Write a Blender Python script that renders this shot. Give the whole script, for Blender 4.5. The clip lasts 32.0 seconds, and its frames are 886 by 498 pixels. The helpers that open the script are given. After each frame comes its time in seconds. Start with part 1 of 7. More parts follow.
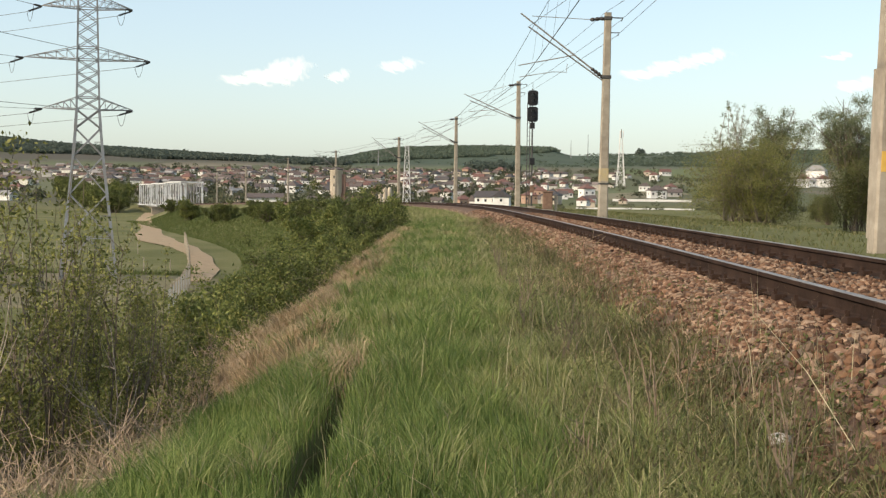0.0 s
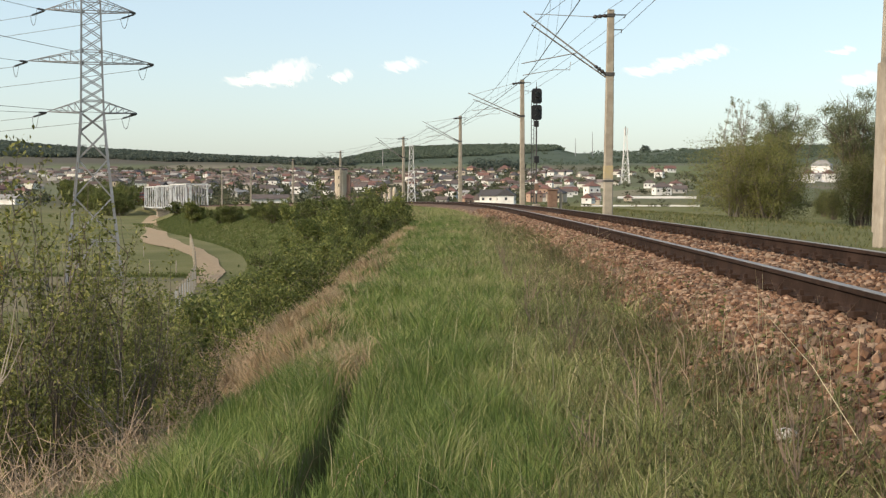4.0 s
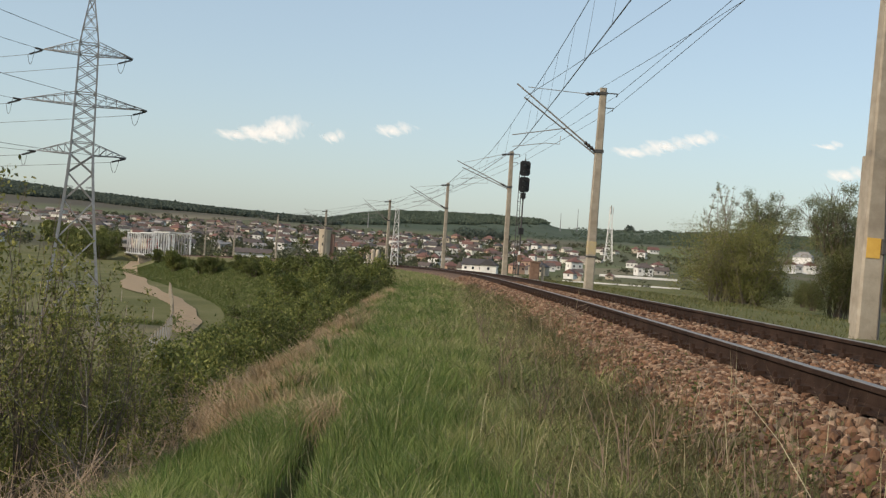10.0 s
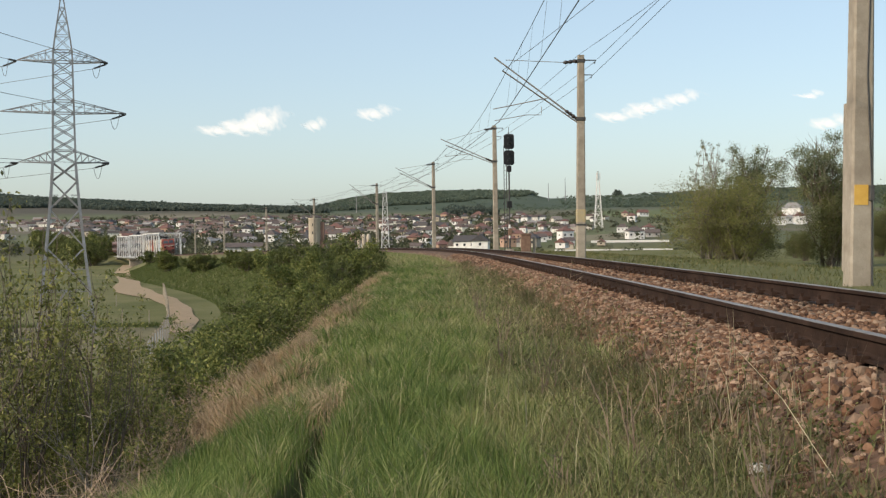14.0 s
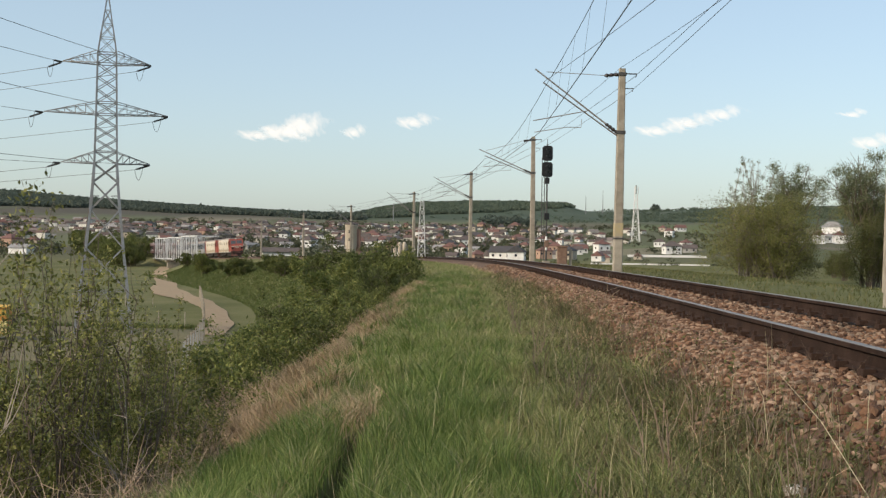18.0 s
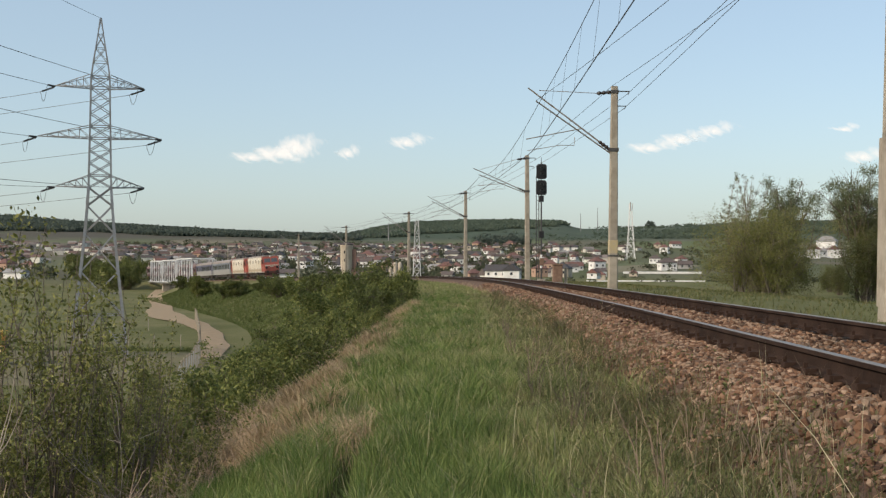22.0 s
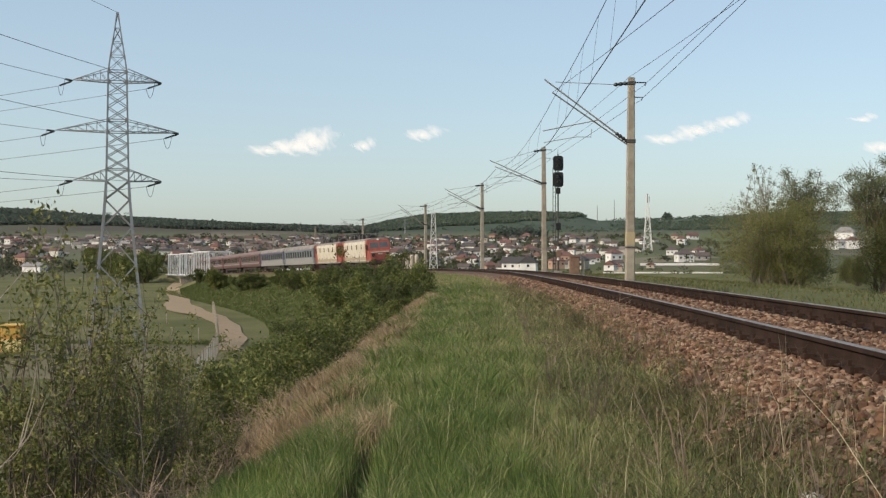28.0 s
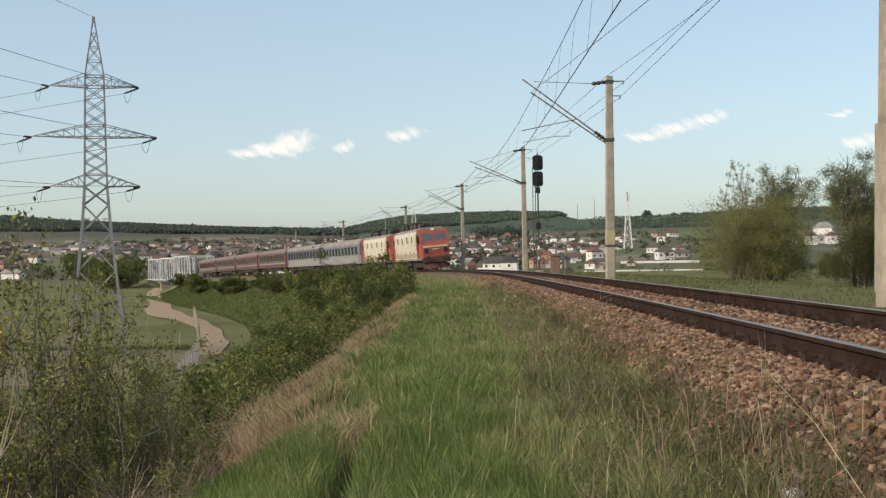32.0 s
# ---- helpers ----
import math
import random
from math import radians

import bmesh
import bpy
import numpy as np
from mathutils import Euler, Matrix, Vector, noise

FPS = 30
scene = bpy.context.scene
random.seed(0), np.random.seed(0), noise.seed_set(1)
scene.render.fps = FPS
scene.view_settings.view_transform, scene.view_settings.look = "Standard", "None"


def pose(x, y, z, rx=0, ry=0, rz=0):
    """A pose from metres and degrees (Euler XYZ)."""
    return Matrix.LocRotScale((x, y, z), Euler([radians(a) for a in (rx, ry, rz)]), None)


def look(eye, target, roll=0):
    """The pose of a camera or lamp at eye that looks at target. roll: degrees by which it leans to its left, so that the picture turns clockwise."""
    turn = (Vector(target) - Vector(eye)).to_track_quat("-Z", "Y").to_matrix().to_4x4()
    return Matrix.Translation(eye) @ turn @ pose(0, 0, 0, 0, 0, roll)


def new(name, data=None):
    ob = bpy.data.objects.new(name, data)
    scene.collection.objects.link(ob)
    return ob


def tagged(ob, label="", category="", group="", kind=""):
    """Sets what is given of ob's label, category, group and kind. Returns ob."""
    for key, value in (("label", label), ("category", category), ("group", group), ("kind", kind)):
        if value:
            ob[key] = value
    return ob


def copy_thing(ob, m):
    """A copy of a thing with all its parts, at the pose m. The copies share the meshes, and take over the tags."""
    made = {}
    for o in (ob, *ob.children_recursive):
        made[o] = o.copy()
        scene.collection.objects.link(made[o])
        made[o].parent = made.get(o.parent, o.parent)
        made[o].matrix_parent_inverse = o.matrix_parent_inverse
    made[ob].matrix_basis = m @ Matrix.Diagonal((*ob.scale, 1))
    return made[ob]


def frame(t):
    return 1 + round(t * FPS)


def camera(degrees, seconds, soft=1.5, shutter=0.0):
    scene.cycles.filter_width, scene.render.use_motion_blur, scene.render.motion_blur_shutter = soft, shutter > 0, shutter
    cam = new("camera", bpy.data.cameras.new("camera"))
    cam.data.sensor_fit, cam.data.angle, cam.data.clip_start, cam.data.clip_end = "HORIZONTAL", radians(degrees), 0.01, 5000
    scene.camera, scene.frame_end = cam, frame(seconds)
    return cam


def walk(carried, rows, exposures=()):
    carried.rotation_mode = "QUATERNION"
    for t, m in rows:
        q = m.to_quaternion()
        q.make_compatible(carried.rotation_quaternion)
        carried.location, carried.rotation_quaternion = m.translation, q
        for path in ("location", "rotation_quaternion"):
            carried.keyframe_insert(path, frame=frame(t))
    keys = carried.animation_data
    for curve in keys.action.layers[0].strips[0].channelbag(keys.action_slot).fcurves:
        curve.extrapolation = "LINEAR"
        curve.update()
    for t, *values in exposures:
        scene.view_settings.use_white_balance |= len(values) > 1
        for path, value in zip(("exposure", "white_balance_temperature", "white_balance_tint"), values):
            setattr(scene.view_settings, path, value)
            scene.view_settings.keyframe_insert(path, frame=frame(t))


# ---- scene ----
cam = camera(40.0, 32.0, soft=1.3)
# seconds, x, y, z, tilt, roll, turn of the camera held by the line
PATH = [
    (0.0, -0.001, 0, 0.653, 87.35, -0.63, 0.00), (0.5, 0.005, 0, 0.651, 87.23, -0.51, 0.20),
    (1.0, 0.001, 0, 0.649, 87.09, -0.64, 0.22), (1.5, 0.007, 0, 0.644, 86.95, -0.22, -0.09),
    (2.0, 0.013, 0, 0.650, 86.77, -0.40, -0.19), (2.5, 0.012, 0, 0.652, 86.88, -0.50, -0.07),
    (3.0, 0.004, 0, 0.655, 87.01, -0.02, -0.01), (3.5, 0.005, 0, 0.650, 87.13, -0.03, 0.19),
    (5.5, 0.011, 0, 0.652, 87.91, 0.28, 0.39), (6.0, 0.004, 0, 0.655, 87.97, 0.11, 0.65),
    (6.5, -0.004, 0, 0.659, 87.90, 0.39, 1.32), (7.0, 0.010, 0, 0.655, 88.00, 0.25, 1.73),
    (7.5, 0.013, 0, 0.653, 88.14, 0.19, 1.99), (8.0, -0.006, 0, 0.659, 88.37, -0.61, 2.39),
    (8.5, -0.007, 0, 0.655, 88.33, -1.14, 3.11), (8.8, 0.011, 0, 0.635, 88.26, -2.11, 3.15),
    (9.0, 0.034, 0, 0.603, 88.19, -4.76, -2.44), (9.2, 0.003, 0, 0.627, 88.81, -4.15, -8.03),
    (9.3, -0.040, 0, 0.647, 88.57, -5.17, -5.13), (9.4, 0.001, 0, 0.652, 89.37, -5.14, -1.67),
    (9.5, 0.007, 0, 0.646, 90.84, -6.29, 0.81), (9.6, -0.006, 0, 0.654, 91.03, -5.94, 1.35),
    (10.0, 0.025, 0, 0.588, 90.47, -3.87, -0.57), (10.5, 0.016, 0, 0.607, 90.26, -3.49, -1.82),
    (11.0, 0.022, 0, 0.607, 88.87, -1.71, -0.87), (11.5, 0.023, 0, 0.611, 88.24, -1.62, 1.20),
    (12.0, 0.037, 0, 0.601, 88.35, -0.21, -0.25), (12.5, 0.024, 0, 0.620, 88.88, 1.62, -1.78),
    (13.0, 0.022, 0, 0.616, 89.27, 0.86, -1.26), (13.5, 0.026, 0, 0.613, 89.43, 0.73, -1.13),
    (14.0, 0.028, 0, 0.613, 89.48, 0.68, -0.99), (14.5, 0.025, 0, 0.616, 89.61, 0.26, -0.61),
    (15.0, 0.020, 0, 0.618, 89.70, -1.00, 0.01), (15.5, 0.023, 0, 0.615, 89.76, -1.21, 0.45),
    (17.5, 0.015, 0, 0.617, 90.05, -0.75, 0.70), (18.0, 0.013, 0, 0.619, 89.93, -0.83, 0.70),
    (18.5, 0.013, 0, 0.618, 89.99, -0.78, 0.80), (19.0, 0.017, 0, 0.623, 90.19, -0.60, 0.72),
    (19.5, 0.018, 0, 0.625, 90.28, -0.64, 0.62), (20.0, 0.018, 0, 0.618, 90.28, -0.87, 0.62),
    (20.5, 0.015, 0, 0.622, 90.39, -0.80, 0.54), (21.0, 0.010, 0, 0.622, 90.56, -0.72, 0.58),
    (21.5, 0.022, 0, 0.623, 90.77, -0.47, 0.61), (22.0, 0.033, 0, 0.624, 90.84, -0.09, 0.49),
    (22.5, 0.032, 0, 0.623, 90.81, 0.03, 0.38), (23.0, 0.028, 0, 0.623, 90.81, 0.03, 0.46),
    (23.5, 0.024, 0, 0.624, 90.91, 0.21, 0.73), (24.0, 0.019, 0, 0.621, 90.84, 0.01, 0.90),
    (24.5, 0.017, 0, 0.618, 90.55, -0.24, 1.09), (25.0, 0.018, 0, 0.620, 90.43, -0.01, 1.14),
    (25.5, 0.017, 0, 0.628, 90.51, 0.28, 1.23), (27.5, 0.017, 0, 0.624, 90.59, 0.29, 1.15),
    (28.0, 0.018, 0, 0.622, 90.48, 0.10, 1.27), (28.5, 0.017, 0, 0.616, 90.05, 0.12, 1.02),
    (29.0, 0.019, 0, 0.618, 89.82, -0.22, 0.84), (29.5, 0.018, 0, 0.629, 89.92, -0.19, 0.83),
    (30.0, 0.017, 0, 0.619, 89.96, -0.13, 0.76), (30.5, 0.022, 0, 0.616, 89.99, 0.38, 0.43),
    (31.0, 0.020, 0, 0.624, 90.14, 0.73, 0.11), (31.5, 0.022, 0, 0.629, 90.46, 0.83, 0.21),
    (32.0, 0.029, 0, 0.627, 90.51, 0.94, 0.38),
]
walk(cam, [(t, pose(x, y, z, rx, ry, rz)) for t, x, y, z, rx, ry, rz in PATH],
     exposures=[(0, 0.22, 6850, 10), (8, 0.16, 6720, 10), (9, 0.1, 6720, 10), (9.5, -0.05, 6700, 10), (10, -0.2, 6650, 10), (10.6, -0.26, 6620, 10), (11, -0.2, 6600, 10), (11.5, -0.04, 6580, 10),
                (12, 0.04, 6570, 10), (13, 0.0, 6550, 10), (19, -0.1, 6500, 10), (25, -0.21, 6430, 10), (32, -0.11, 6540, 10)])

# ---- light ----
SUN_FROM = Vector((-0.78, -0.50, 0.56)).normalized()
world = bpy.data.worlds.new("sky")
scene.world = world
world.use_nodes = True
wn = world.node_tree
sky = wn.nodes.new("ShaderNodeTexSky")
sky.sky_type = 'NISHITA'
sky.sun_disc = False
sky.sun_elevation = math.asin(SUN_FROM.z)
sky.sun_rotation = math.atan2(SUN_FROM.x, SUN_FROM.y)
sky.air_density, sky.dust_density, sky.ozone_density = 1.0, 1.6, 1.9
wn.nodes["Background"].inputs["Strength"].default_value = 0.19
# a thin even haze over the clear sky
haze = wn.nodes.new("ShaderNodeMix")
haze.data_type = 'RGBA'
haze.inputs["Factor"].default_value = 0.38
haze.inputs["B"].default_value = (3.46, 4.07, 4.2, 1)
wn.links.new(sky.outputs["Color"], haze.inputs["A"])
wn.links.new(haze.outputs["Result"], wn.nodes["Background"].inputs["Color"])
sun = new("sun", bpy.data.lights.new("sun", 'SUN'))
sun.data.energy, sun.data.angle, sun.data.color = 3.9, radians(1.0), (1.0, 0.85, 0.66)
sun.matrix_world = look(SUN_FROM * 50, (0, 0, 0))


# ---- materials ----
def nd(nt, kind, **values):
    n = nt.nodes.new(kind)
    for k, v in values.items():
        n.inputs[k.replace("_", " ")].default_value = v
    return n


def ramp(nt, src, stops):
    r = nt.nodes.new("ShaderNodeValToRGB")
    while len(r.color_ramp.elements) < len(stops):
        r.color_ramp.elements.new(0.5)
    for e, (p, c) in zip(r.color_ramp.elements, stops):
        e.position, e.color = p, (*c, 1)
    nt.links.new(src, r.inputs["Fac"])
    return r.outputs["Color"]


def mixed(nt, fac, a, b, blend='MIX'):
    m = nt.nodes.new("ShaderNodeMix")
    m.data_type, m.blend_type = 'RGBA', blend
    for sock, v in ((m.inputs["Factor"], fac), (m.inputs["A"], a), (m.inputs["B"], b)):
        if isinstance(v, (int, float)):
            sock.default_value = v
        elif isinstance(v, tuple):
            sock.default_value = (*v, 1)
        else:
            nt.links.new(v, sock)
    return m.outputs["Result"]


def material(name, a, b, size=0.2, rough=0.7, metal=0.0, bump=0.2, fine=8.0, stain=None, stain_size=1.5, island=0.0,
             per_object=0.0, thin=0.0, spec=0.3):
    """Two-tone surface: a fine grain between colours a and b, broad stains, fine relief, and a spread of value per piece."""
    m = bpy.data.materials.new(name)
    m.use_nodes = True
    nt = m.node_tree
    bs = nt.nodes["Principled BSDF"]
    co = nt.nodes.new("ShaderNodeTexCoord").outputs["Object"]
    grain = nd(nt, "ShaderNodeTexNoise", Scale=1.0 / size, Detail=6.0, Roughness=0.65)
    nt.links.new(co, grain.inputs["Vector"])
    col = ramp(nt, grain.outputs["Fac"], [(0.32, a), (0.68, b)])
    if stain:
        broad = nd(nt, "ShaderNodeTexNoise", Scale=1.0 / stain_size, Detail=4.0, Roughness=0.6)
        nt.links.new(co, broad.inputs["Vector"])
        f = ramp(nt, broad.outputs["Fac"], [(0.45, (0, 0, 0)), (0.7, (1, 1, 1))])
        col = mixed(nt, f, col, stain)
    if island or per_object:
        if island:
            r = nt.nodes.new("ShaderNodeNewGeometry").outputs["Random Per Island"]
        else:
            r = nt.nodes.new("ShaderNodeObjectInfo").outputs["Random"]
        k = island or per_object
        col = mixed(nt, 1.0, col, ramp(nt, r, [(0.0, (1 - k,) * 3), (1.0, (1 + k * 0.6,) * 3)]), 'MULTIPLY')
    nt.links.new(col, bs.inputs["Base Color"])
    bs.inputs["Roughness"].default_value = rough
    bs.inputs["Metallic"].default_value = metal
    bs.inputs["Specular IOR Level"].default_value = spec
    if bump:
        tex = nd(nt, "ShaderNodeTexNoise", Scale=fine / size, Detail=3.0)
        nt.links.new(co, tex.inputs["Vector"])
        bp = nd(nt, "ShaderNodeBump", Strength=bump, Distance=size * 0.1)
        nt.links.new(tex.outputs["Fac"], bp.inputs["Height"])
        nt.links.new(bp.outputs["Normal"], bs.inputs["Normal"])
    if thin:
        tr = nt.nodes.new("ShaderNodeBsdfTranslucent")
        nt.links.new(col, tr.inputs["Color"])
        mx = nd(nt, "ShaderNodeMixShader", Fac=thin)
        nt.links.new(bs.outputs[0], mx.inputs[1])
        nt.links.new(tr.outputs[0], mx.inputs[2])
        nt.links.new(mx.outputs[0], nt.nodes["Material Output"].inputs["Surface"])
    return m


def leafy(name, stops, thin=0.35, rough=0.6, by_object=False):
    """Leaves or blades: colour picked per piece from the stops, broad patches over it, some light coming through."""
    m = bpy.data.materials.new(name)
    m.use_nodes = True
    nt = m.node_tree
    bs = nt.nodes["Principled BSDF"]
    r = nt.nodes.new("ShaderNodeObjectInfo").outputs["Random"] if by_object else nt.nodes.new("ShaderNodeNewGeometry").outputs["Random Per Island"]
    n = len(stops)
    col = ramp(nt, r, [(i / (n - 1), c) for i, c in enumerate(stops)])
    co = nt.nodes.new("ShaderNodeTexCoord").outputs["Object"]
    broad = nd(nt, "ShaderNodeTexNoise", Scale=1.3, Detail=3.0)
    nt.links.new(co, broad.inputs["Vector"])
    col = mixed(nt, 1.0, col, ramp(nt, broad.outputs["Fac"], [(0.3, (0.72, 0.74, 0.7)), (0.7, (1.2, 1.18, 1.1))]), 'MULTIPLY')
    nt.links.new(col, bs.inputs["Base Color"])
    bs.inputs["Roughness"].default_value = rough
    bs.inputs["Specular IOR Level"].default_value = 0.25
    tr = nt.nodes.new("ShaderNodeBsdfTranslucent")
    nt.links.new(col, tr.inputs["Color"])
    mx = nd(nt, "ShaderNodeMixShader", Fac=thin)
    nt.links.new(bs.outputs[0], mx.inputs[1])
    nt.links.new(tr.outputs[0], mx.inputs[2])
    nt.links.new(mx.outputs[0], nt.nodes["Material Output"].inputs["Surface"])
    return m


M_CONCRETE = material("pole_concrete", (0.27, 0.235, 0.185), (0.38, 0.335, 0.27), 0.25, 0.85, bump=0.3, stain=(0.21, 0.175, 0.135), stain_size=0.8)
M_STEEL = material("galvanised_steel", (0.22, 0.225, 0.23), (0.32, 0.325, 0.33), 0.3, 0.5, 0.5, 0.1, stain=(0.26, 0.24, 0.22))
M_DARKSTEEL = material("dark_steel", (0.05, 0.05, 0.05), (0.10, 0.095, 0.09), 0.2, 0.6, 0.3, 0.1)
M_TUBE = material("cantilever_tube", (0.24, 0.22, 0.20), (0.34, 0.31, 0.28), 0.2, 0.55, 0.4, 0.1)
M_INSUL = material("brown_insulator", (0.02, 0.015, 0.013), (0.035, 0.026, 0.022), 0.1, 0.25, 0, 0.05, spec=0.5)
M_WIRE = material("wire", (0.045, 0.042, 0.04), (0.08, 0.075, 0.07), 0.3, 0.5, 0.5, 0)
# rust brown, taken darker so the web's shade is in the colour
M_RAILSIDE = material("rusty_rail_shaded", (0.016, 0.0095, 0.007), (0.036, 0.021, 0.015), 0.12, 0.9, 0.0, 0.3, stain=(0.05, 0.03, 0.022), stain_size=0.7, spec=0.12)
M_RAILTOP = material("polished_rail", (0.20, 0.18, 0.165), (0.28, 0.255, 0.235), 0.4, 0.5, 0.55, 0.03)
M_YELLOW = material("yellow_paint", (0.56, 0.33, 0.06), (0.66, 0.42, 0.10), 0.2, 0.7, 0, 0.1, stain=(0.5, 0.3, 0.08))
M_YELLOWFADE = material("faded_yellow_paint", (0.40, 0.32, 0.17), (0.46, 0.36, 0.20), 0.15, 0.85, 0, 0.2, stain=(0.34, 0.29, 0.21), stain_size=0.3)
M_ORANGEBOX = material("orange_boards", (0.52, 0.24, 0.05), (0.62, 0.31, 0.08), 0.3, 0.7, 0, 0.1, stain=(0.45, 0.20, 0.06), stain_size=0.6)
M_PALEYELLOW = material("pale_yellow_boards", (0.68, 0.55, 0.24), (0.78, 0.64, 0.32), 0.3, 0.7, 0, 0.1, stain=(0.6, 0.42, 0.14), stain_size=0.5)
M_BLUEBOX = material("blue_boards", (0.06, 0.09, 0.24), (0.09, 0.13, 0.30), 0.3, 0.7, 0, 0.1, stain=(0.07, 0.09, 0.18), stain_size=0.5)
M_BLACK = material("black_paint", (0.012, 0.012, 0.013), (0.025, 0.025, 0.026), 0.2, 0.5, 0, 0.1)
M_LENS = material("dark_lens", (0.02, 0.02, 0.02), (0.03, 0.03, 0.03), 0.1, 0.12, 0, 0, spec=0.6)
M_RED = material("loco_red", (0.28, 0.075, 0.054), (0.34, 0.095, 0.07), 0.6, 0.45, 0, 0.05, stain=(0.20, 0.06, 0.045), stain_size=0.9)
M_CREAM = material("loco_cream", (0.54, 0.49, 0.405), (0.62, 0.57, 0.48), 0.8, 0.45, 0, 0.05, stain=(0.44, 0.35, 0.24), stain_size=0.9)
M_GREYLOW = material("grey_skirt", (0.20, 0.19, 0.17), (0.28, 0.26, 0.23), 0.5, 0.6, 0, 0.1, stain=(0.12, 0.10, 0.08))
M_ROOFGREY = material("vehicle_roof", (0.22, 0.19, 0.17), (0.32, 0.28, 0.25), 0.8, 0.7, 0, 0.1, stain=(0.15, 0.12, 0.10))
M_BOGIE = material("bogie_dirt", (0.03, 0.026, 0.022), (0.06, 0.05, 0.042), 0.3, 0.8, 0.1, 0.2)
M_PANE = material("dark_pane", (0.02, 0.024, 0.03), (0.035, 0.04, 0.05), 0.5, 0.08, 0, 0, spec=0.8)
M_COACHRED = material("coach_red", (0.09, 0.056, 0.055), (0.13, 0.08, 0.077), 0.8, 0.45, 0, 0.05, stain=(0.15, 0.05, 0.045))
M_COACHBLUE = material("coach_blue", (0.075, 0.078, 0.115), (0.11, 0.112, 0.16), 0.8, 0.45, 0, 0.05, stain=(0.08, 0.07, 0.10))
M_COACHSTEEL = material("coach_bluegrey", (0.13, 0.145, 0.165), (0.18, 0.195, 0.215), 0.8, 0.45, 0, 0.05, stain=(0.13, 0.14, 0.17))
M_COACHGREY = material("coach_grey", (0.22, 0.215, 0.21), (0.30, 0.295, 0.29), 0.8, 0.45, 0, 0.05, stain=(0.32, 0.30, 0.28))
M_WHITE = material("white_paint", (0.70, 0.69, 0.66), (0.80, 0.79, 0.76), 0.5, 0.6, 0, 0.05, stain=(0.58, 0.56, 0.52))
# the bridge's paint again, darkened to shade the far truss and the bracing
M_BRIDGESHADE = material("bridge_paint_shaded", (0.22, 0.22, 0.22), (0.30, 0.30, 0.30), 0.8, 0.7, 0.1, 0.05, stain=(0.17, 0.15, 0.13))
M_BRIDGE = material("bridge_grey_paint", (0.55, 0.555, 0.555), (0.68, 0.685, 0.685), 0.8, 0.6, 0.1, 0.05, stain=(0.42, 0.40, 0.37))
M_ORANGE = material("mast_red", (0.38, 0.10, 0.06), (0.46, 0.13, 0.085), 0.5, 0.6, 0, 0.05, stain=(0.42, 0.14, 0.09))
M_BARK = material("bark", (0.09, 0.07, 0.05), (0.17, 0.14, 0.11), 0.08, 0.9, 0, 0.5)
M_TWIG = material("grey_twig", (0.20, 0.17, 0.14), (0.30, 0.26, 0.22), 0.1, 0.9, 0, 0.2)
M_DEAD = material("dead_stem", (0.26, 0.185, 0.125), (0.42, 0.32, 0.23), 0.1, 0.9, 0, 0.2)
M_WEEDSTEM = material("weed_stem", (0.15, 0.11, 0.08), (0.26, 0.195, 0.145), 0.05, 0.9, 0, 0.2)
M_DIRT = material("dirt_road", (0.27, 0.195, 0.12), (0.36, 0.265, 0.17), 0.9, 0.95, 0, 0.3, stain=(0.29, 0.225, 0.14), stain_size=4)
M_BALLAST = material("ballast_bed", (0.06, 0.033, 0.021), (0.15, 0.088, 0.056), 0.07, 0.95, 0, 1.0, fine=3, stain=(0.14, 0.10, 0.07), stain_size=0.5)
M_PALE = material("pale_stone", (0.38, 0.36, 0.33), (0.55, 0.53, 0.49), 0.06, 0.9, 0, 0.4)
M_RUST = material("rusty_box", (0.14, 0.085, 0.06), (0.22, 0.14, 0.10), 0.2, 0.85, 0, 0.2)
M_FENCE = material("fence_wire", (0.30, 0.31, 0.31), (0.40, 0.41, 0.41), 0.3, 0.6, 0.3, 0)

M_STONE = leafy("ballast_stone", [(0.05, 0.027, 0.018), (0.11, 0.058, 0.037), (0.155, 0.084, 0.053), (0.20, 0.115, 0.075), (0.33, 0.23, 0.17), (0.13, 0.09, 0.068)], 0.0, 0.9)
M_LOOSE = leafy("loose_stone", [(0.05, 0.027, 0.018), (0.11, 0.058, 0.037), (0.155, 0.084, 0.053), (0.20, 0.115, 0.075), (0.33, 0.23, 0.17), (0.13, 0.09, 0.068)], 0.0, 0.9, True)
L_GRASS = leafy("grass_blades", [(0.085, 0.12, 0.038), (0.16, 0.195, 0.064), (0.24, 0.265, 0.10), (0.30, 0.30, 0.135), (0.43, 0.38, 0.235)])
L_MEADOW = leafy("meadow_blades", [(0.078, 0.09, 0.032), (0.11, 0.118, 0.042), (0.15, 0.147, 0.058), (0.22, 0.19, 0.10)])
L_SLOPE = leafy("slope_blades", [(0.078, 0.105, 0.032), (0.10, 0.13, 0.04), (0.125, 0.15, 0.048), (0.15, 0.158, 0.06)])
L_LUSH = leafy("lush_grass", [(0.06, 0.10, 0.026), (0.112, 0.168, 0.044), (0.168, 0.225, 0.066), (0.25, 0.285, 0.105)])
L_DRY = leafy("dry_grass", [(0.28, 0.19, 0.12), (0.40, 0.29, 0.19), (0.52, 0.40, 0.27), (0.22, 0.18, 0.10)], 0.2)
L_STALK = leafy("dry_stalks", [(0.32, 0.28, 0.18), (0.44, 0.39, 0.27), (0.24, 0.20, 0.13)], 0.1)
L_TWIGS = leafy("dead_weed_stems", [(0.12, 0.085, 0.06), (0.20, 0.15, 0.11), (0.08, 0.06, 0.045)], 0.05)
